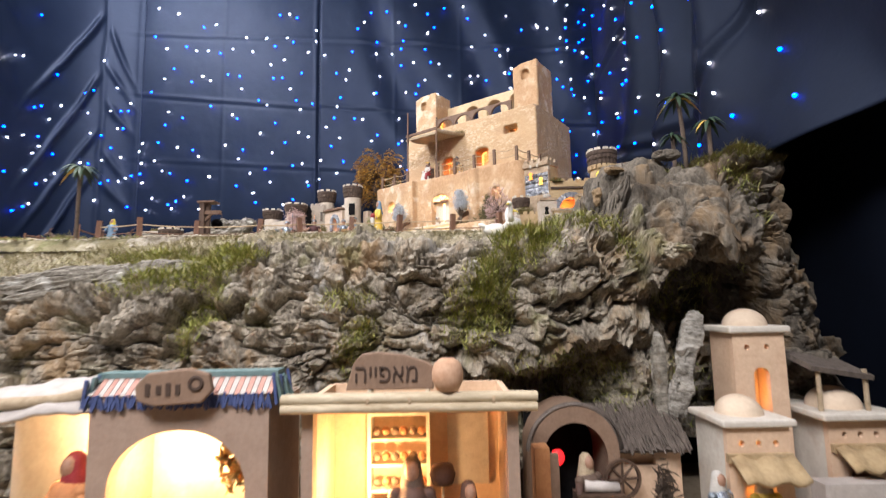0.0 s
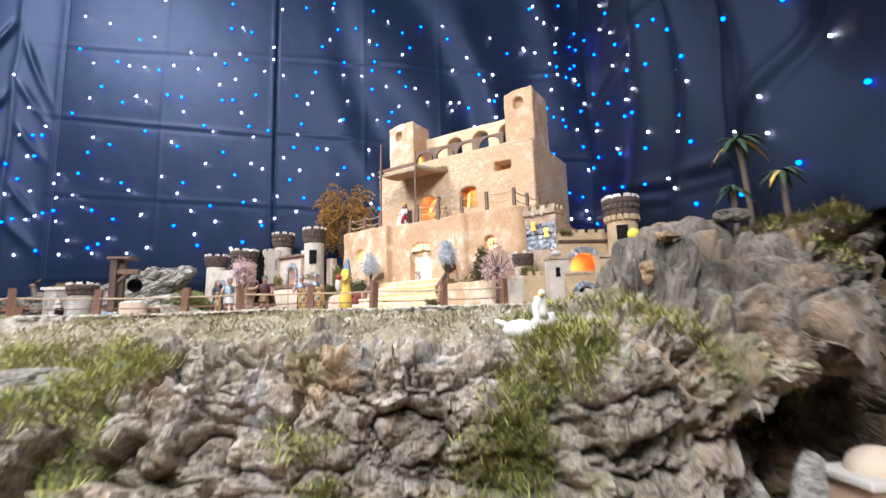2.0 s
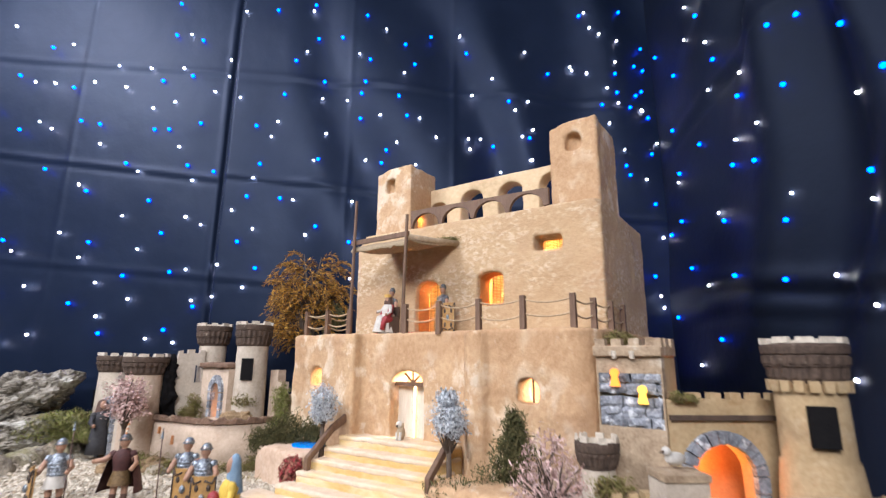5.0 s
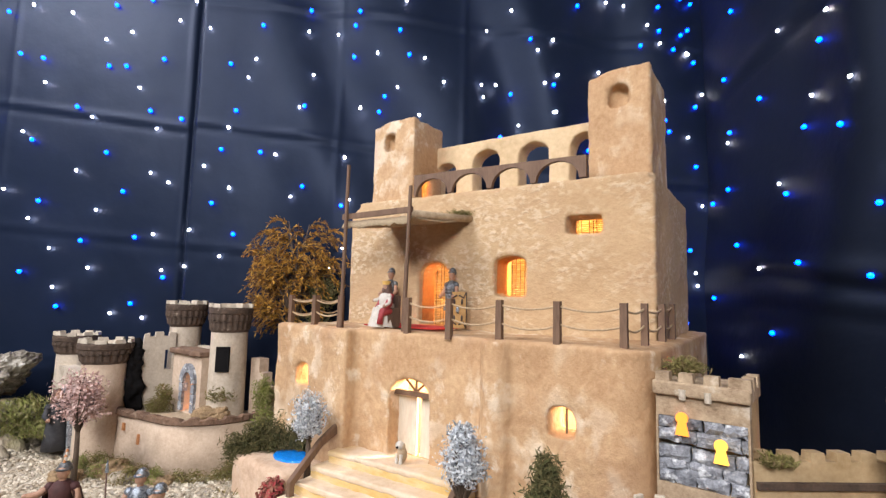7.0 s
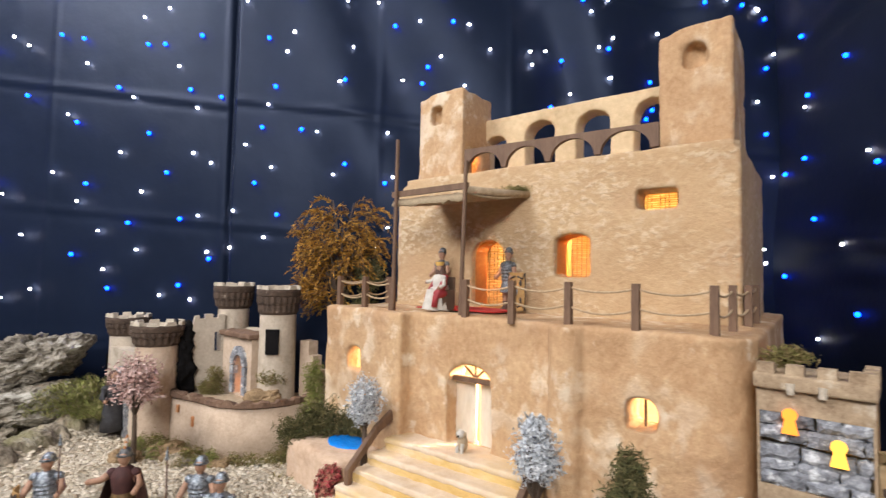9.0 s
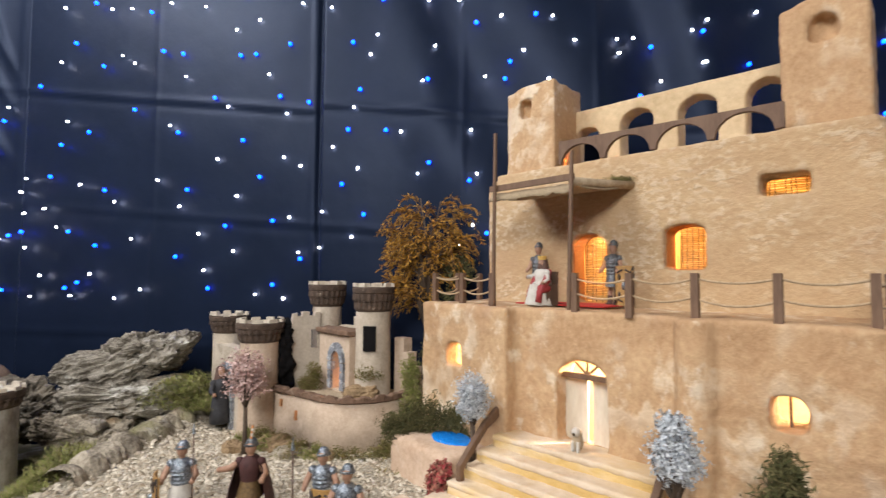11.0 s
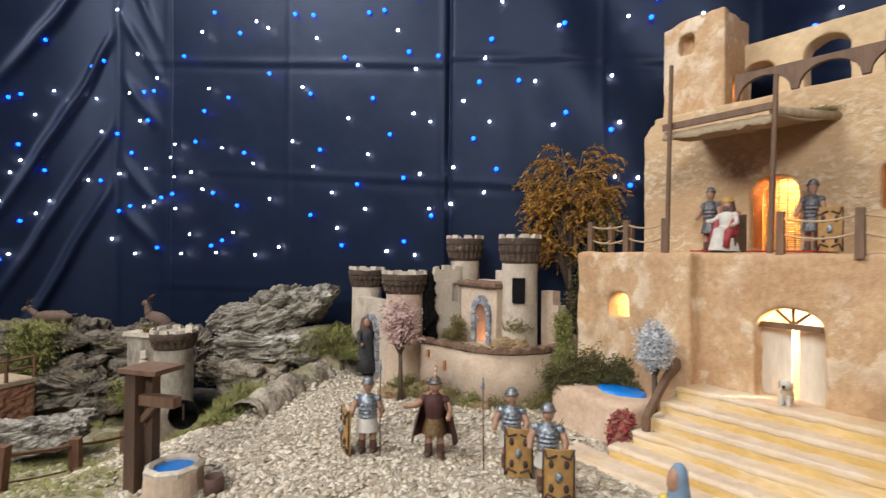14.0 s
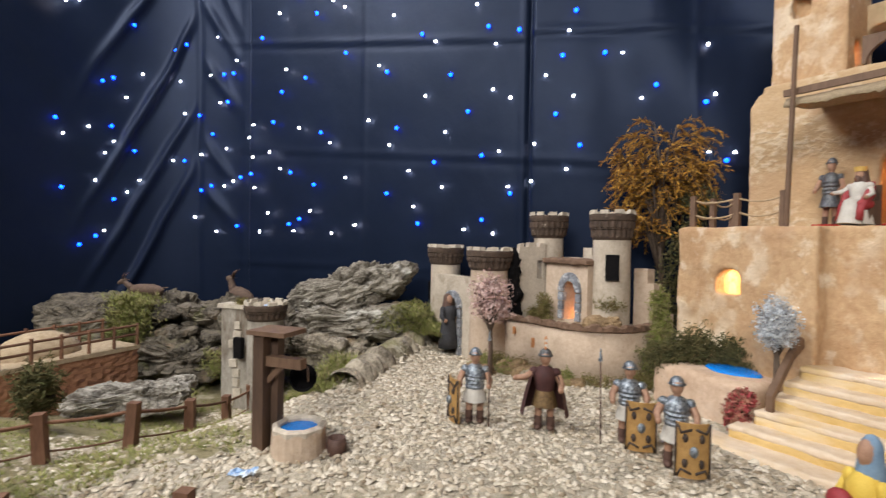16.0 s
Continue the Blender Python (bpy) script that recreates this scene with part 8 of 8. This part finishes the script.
dome_house((0.522, 0.865, 0.5), 0.086, 0.07, 0.235, 0.016, 0.034, "tall peach domed house with amber lit doorway", PEACHWALL, (-0.012, 0.014, 0.09, 0.178))
bulb_lamp("domed_house_bulb", (0.525, 0.865, 0.63), 0.05, AMBER, 0.005)
dome_house((0.456, 0.79, VZ), 0.092, 0.09, 0.175, 0.016, 0.033, "low domed house with cloth awning and figurine", WHITEWALL, (-0.025, 0.02, 0.03, 0.1), True)
bulb_lamp("porch_bulb", (0.425, 0.79, 0.53), 0.14, AMBER, 0.005)
dome_house((0.65, 0.85, VZ), 0.1, 0.1, 0.17, 0.03, 0.039, "white and peach domed house with cloth awning", WHITEWALL, (-0.02, 0.02, 0.03, 0.1), True)
figurine("villager_figurine", (0.452, 0.732, VZ), 0, 0.115, ORANGECLAY, YELLOWROBE, STRAW, "villager figurine in orange at the awning", legs=False)
figurine("villager_figurine", (0.395, 0.745, VZ), 20, 0.115, STEEL, STEEL, CREAMCLOTH, "villager figurine in grey beside the domed house", legs=False)
Geo().box((0, 0, 0.045), (0.1, 0.03, 0.09), AWNWHITE).thing("market_table", "market table covered with white cloth", "table", pose(0.6, 0.765, VZ))
boulder("bark_slab", (0.412, 0.86, 0.68), (0.045, 0.02, 0.2), 12, "pale leaning slab of cork bark beside the domed house", PALEBARK, n=40, k=40, amp=0.35).matrix_world = pose(0.412, 0.86, 0.68, 0, 14, 0) @ pose(-0.412, -0.86, -0.68)
boulder("bark_slab", (0.372, 0.87, 0.66), (0.022, 0.02, 0.16), 13, "narrow curved slab of cork bark", n=30, k=30, amp=0.25)
lean = base("lean_to", pose(0.635, 0.84, 0.62), "small grey slate lean-to roof on straw posts", "shed")
Geo().box((0, 0, 0.06), (0.1, 0.08, 0.008), THATCH, tilt=(14, 10)).part("roof", lean)
for x in (-0.035, 0.04):
    Geo().cone((x, -0.03, -0.02), (x, -0.03, 0.055), 0.004, 0.004, STRAW, 6).part("post", lean)

# ---- grass, moss and gravel ----


def blades(points, length, material, r, lean=0.5, per=3, wide=0.12):
    vs, fs = [], []
    for p in points:
        for _ in range(per):
            a, L = r.uniform(0, 2 * math.pi), length * r.uniform(0.5, 1.3)
            b = Vector(p) + Vector((r.uniform(-1, 1), r.uniform(-1, 1), 0)) * length * 0.5
            t = b + Vector((math.cos(a) * lean * L, math.sin(a) * lean * L - 0.35 * L, L * r.uniform(0.1, 1.0)))
            s = Vector((-math.sin(a), math.cos(a), 0)) * L * wide
            o = len(vs)
            vs += [b - s, b + s, t]
            fs.append((o, o + 1, o + 2))
    return Geo().add(vs, fs, material)


r = random.Random(21)
verts = [p for i, col in enumerate(grid) if i % 2 == 0 for p in col[::2]]


def cliff_patch(x, z, rx, rz, slope=0.0):
    """Points of the rock face inside a slanting patch, thinned towards its rim."""
    out = []
    for p in verts:
        d = ((p.x - x - slope * (p.z - z)) / rx) ** 2 + ((p.z - z) / rz) ** 2
        if d < 1 + 0.5 * noise.noise(p * 30) and r.random() > d * 0.6:
            out.append(p)
    return out


patches = [(-0.49, 0.865, 0.12, 0.055, 1.2), (-0.47, 0.875, 0.11, 0.045, 1.2), (-0.44, 0.78, 0.04, 0.085, 0.25), (0.15, 0.92, 0.06, 0.03, 0.2), (0.16, 0.9, 0.06, 0.05, 0.2), (0.13, 0.88, 0.05, 0.05, 0.2), (0.1, 0.86, 0.035, 0.055, 0.2), (0.055, 0.77, 0.06, 0.07, 0.3), (0.2, 0.665, 0.12, 0.05, 0.0),
           (0.29, 0.93, 0.035, 0.03, -0.5), (0.325, 0.88, 0.02, 0.05, -0.3), (0.58, 1.09, 0.09, 0.03, 0.0), (0.585, 1.03, 0.03, 0.05, -0.4), (0.47, 0.79, 0.08, 0.06, 0.0), (0.25, 0.96, 0.06, 0.02, 0.0), (-0.17, 0.8, 0.05, 0.02, 0.3), (0.3, 0.62, 0.12, 0.06, 0.0), (0.47, 0.62, 0.08, 0.08, 0.0), (0.56, 0.9, 0.018, 0.07, -0.2), (-0.15, 0.71, 0.035, 0.06, 0.2), (0.06, 0.83, 0.03, 0.05, 0.3), (0.09, 0.79, 0.04, 0.05, 0.0), (-0.62, 0.9, 0.1, 0.02, 0.5)]
tufts = [p for q in patches for p in cliff_patch(*q)]
blades(tufts, 0.019, GRASS, r, 0.85, 5, 0.05).thing("cliff_grass", "dry green and straw grass hanging on the rock face", "grass", kind="stuff")
slope = [p + Vector((0, 0, 0.001)) for i, col in enumerate(grid) for j, p in enumerate(col[:int(82 + 40 * smoothstep(-0.4, -0.6, col[0].x)):2]) if p.x < 0.2 and r.random() < 0.5 * (0.45 + smoothstep(-0.1, 0.35, noise.noise(p * 9))) * (0.6 + 0.4 * smoothstep(-0.1, -0.5, p.x)) * smoothstep(0.0, 0.12, j / 41)]
blades(slope, 0.0105, OLIVE, r, 0.8, 4, 0.1).thing("slope_grass", "thin dry olive grass over the gravel slope", "grass", kind="stuff")

near = [p for p in verts if p.x > 0.47 and p.z > 1.066]
blades([near[int(r.random() * len(near))] for _ in range(3000)], 0.0115, MOSS, r, 0.8, 5, 0.07).thing("crag_grass", "olive grass and moss on top of the crag", "grass", kind="stuff")


def ground_patch(n, x0, x1, y0, y1, keep):
    out = []
    while len(out) < n:
        x, y = r.uniform(x0, x1), r.uniform(y0, y1)
        if keep(x, y):
            out.append((x, y, ground_z(x, y)))
        else:
            n -= 0.3
    return out


mossy = lambda x, y: noise.noise(Vector((x * 11, y * 11, 4))) > -0.05 and x < -0.77 + 0.05 * math.sin(y * 23)
blades(ground_patch(12000, -1.6, -0.72, 1.16, 2.05, mossy), 0.008, BANKMOSS, r, 0.9, 5, 0.1).thing("bank_moss", "olive moss and short grass over the sloping bank", "moss", kind="stuff")
blades(ground_patch(2400, -0.95, -0.765, 1.72, 2.02, lambda x, y: True), 0.011, GRASS, r, 0.8, 5, 0.08).thing("bank_grass", "dry green grass beside the track", "grass", kind="stuff")
blades([(x, y, z + 0.05 * r.random() * math.exp(-((x + 0.79) / 0.035) ** 2 - ((y - 1.72) / 0.06) ** 2)) for x, y, z in ground_patch(2000, -0.86, -0.75, 1.63, 1.84, lambda x, y: True)], 0.014, BANKMOSS, r, 0.7, 5, 0.06).thing("track_grass", "dry green grass tuft by the bark kerb", "grass", kind="stuff")
blades([(x, 2.0 + r.uniform(-0.07, 0.04), 1.015 + (0.06 * math.exp(-((x + 0.77) / 0.06) ** 2) + 0.012 * noise.noise(Vector((x * 40, 1, 2)))) * r.random()) for x in [r.uniform(-0.87, -0.67) for _ in range(4600)]], 0.0095, BANKMOSS, r, 0.8, 5, 0.09).thing("rock_grass", "olive green grass beside the large boulder", "grass", kind="stuff")
blades(ground_patch(700, -1.0, -0.5, 1.2, 1.38, lambda x, y: noise.noise(Vector((x * 12, y * 12, 9))) > 0.05), 0.006, MOSS, r, 0.8, 5, 0.14).thing("edge_moss", "thin olive moss over the gravel edge", "moss", kind="stuff")
blades([(-1.41 + r.gauss(0, 0.026) * (1.3 - 0.5 * q), 1.835 + r.uniform(-0.03, 0.03) - 0.055 * q, 1.062 - 0.18 * q + 0.012 * r.random()) for q in [r.random() for _ in range(3400)]], 0.011, BANKMOSS, r, 0.8, 5, 0.1).thing("rock_moss", "olive moss hanging over the rock ledge", "moss", kind="stuff")
blades([(-1.12 + r.uniform(-0.06, 0.06), 1.84 + r.uniform(-0.03, 0.05), 0.91 + r.uniform(0, 0.05)) for _ in range(1000)], 0.014, BANKMOSS, r, 0.8, 5, 0.06).thing("tower_grass", "green grass beside the watch tower", "grass", kind="stuff")
blades([(x, y, ground_z(x, y)) for x, y in [(r.gauss(-0.28, 0.02), r.gauss(1.95, 0.05)) for _ in range(800)]], 0.016, MOSS, r, 0.8, 5, 0.1).thing("wall_moss", "olive moss at the palace foot", "moss", kind="stuff")

vs, fs = [], []


def pebble(x, y, z, s):
    o = len(vs)
    a = r.uniform(0, math.pi)
    ca, sa = math.cos(a), math.sin(a)
    lx, ly, lz = s * r.uniform(0.7, 1.5), s * r.uniform(0.5, 0.9), s * r.uniform(0.3, 0.6)
    tx, ty = r.uniform(-0.3, 0.3), r.uniform(-0.3, 0.3)
    for px, py, pz in ((1, 0.15, 0), (0.45, 1, 0.1), (-0.7, 0.8, 0), (-1, -0.2, 0.1), (-0.3, -1, 0), (0.7, -0.75, 0.1)):
        px, py = px * r.uniform(0.75, 1.1) * lx, py * r.uniform(0.75, 1.1) * ly
        vs.append((x + px * ca - py * sa, y + px * sa + py * ca, z + lz * pz + px * tx + py * ty))
    for px, py in ((0.3, 0.2), (-0.35, 0.25), (0.0, -0.4)):
        px, py = px * lx, py * ly
        vs.append((x + px * ca - py * sa, y + px * sa + py * ca, z + lz + px * tx + py * ty))
    fs.extend([(o + 6, o + 7, o + 8), (o, o + 1, o + 6), (o + 1, o + 2, o + 7), (o + 1, o + 7, o + 6), (o + 2, o + 3, o + 7), (o + 3, o + 4, o + 8), (o + 3, o + 8, o + 7), (o + 4, o + 5, o + 8), (o + 5, o, o + 6), (o + 5, o + 6, o + 8)])


for _ in range(42000):
    x, y = r.uniform(-1.08, 0.36), r.uniform(1.17, 2.0)
    if x > 0.16 and y > 1.36:
        continue
    if x < -0.77 + 0.05 * math.sin(y * 23) and noise.noise(Vector((x * 11, y * 11, 4))) > -0.2 and r.random() > 0.3:
        continue
    pebble(x, y, ground_z(x, y) + 0.0005, 0.0034 * r.uniform(0.45, 1.4) ** 1.4)
for _ in range(3600):  # larger flat chips
    x, y = r.uniform(-1.0, 0.1), r.uniform(1.17, 1.95)
    if x > -0.76 + 0.05 * math.sin(y * 23):
        pebble(x, y, ground_z(x, y) + 0.001, 0.0044 * r.uniform(0.7, 1.35))
for i, col in enumerate(grid):
    x = col[0].x
    if x > 0.2:
        break
    for _ in range(16):
        p = col[int(r.random() * NS * (0.29 + 0.1 * smoothstep(-0.4, -0.6, x)))]
        pebble(p.x + r.uniform(-0.004, 0.004), p.y, p.z + 0.0008, 0.0031 * r.uniform(0.5, 1.3))
Geo().add(vs, fs, PEBBLE).thing("gravel", "loose pale limestone gravel over the plateau", "gravel", kind="stuff")
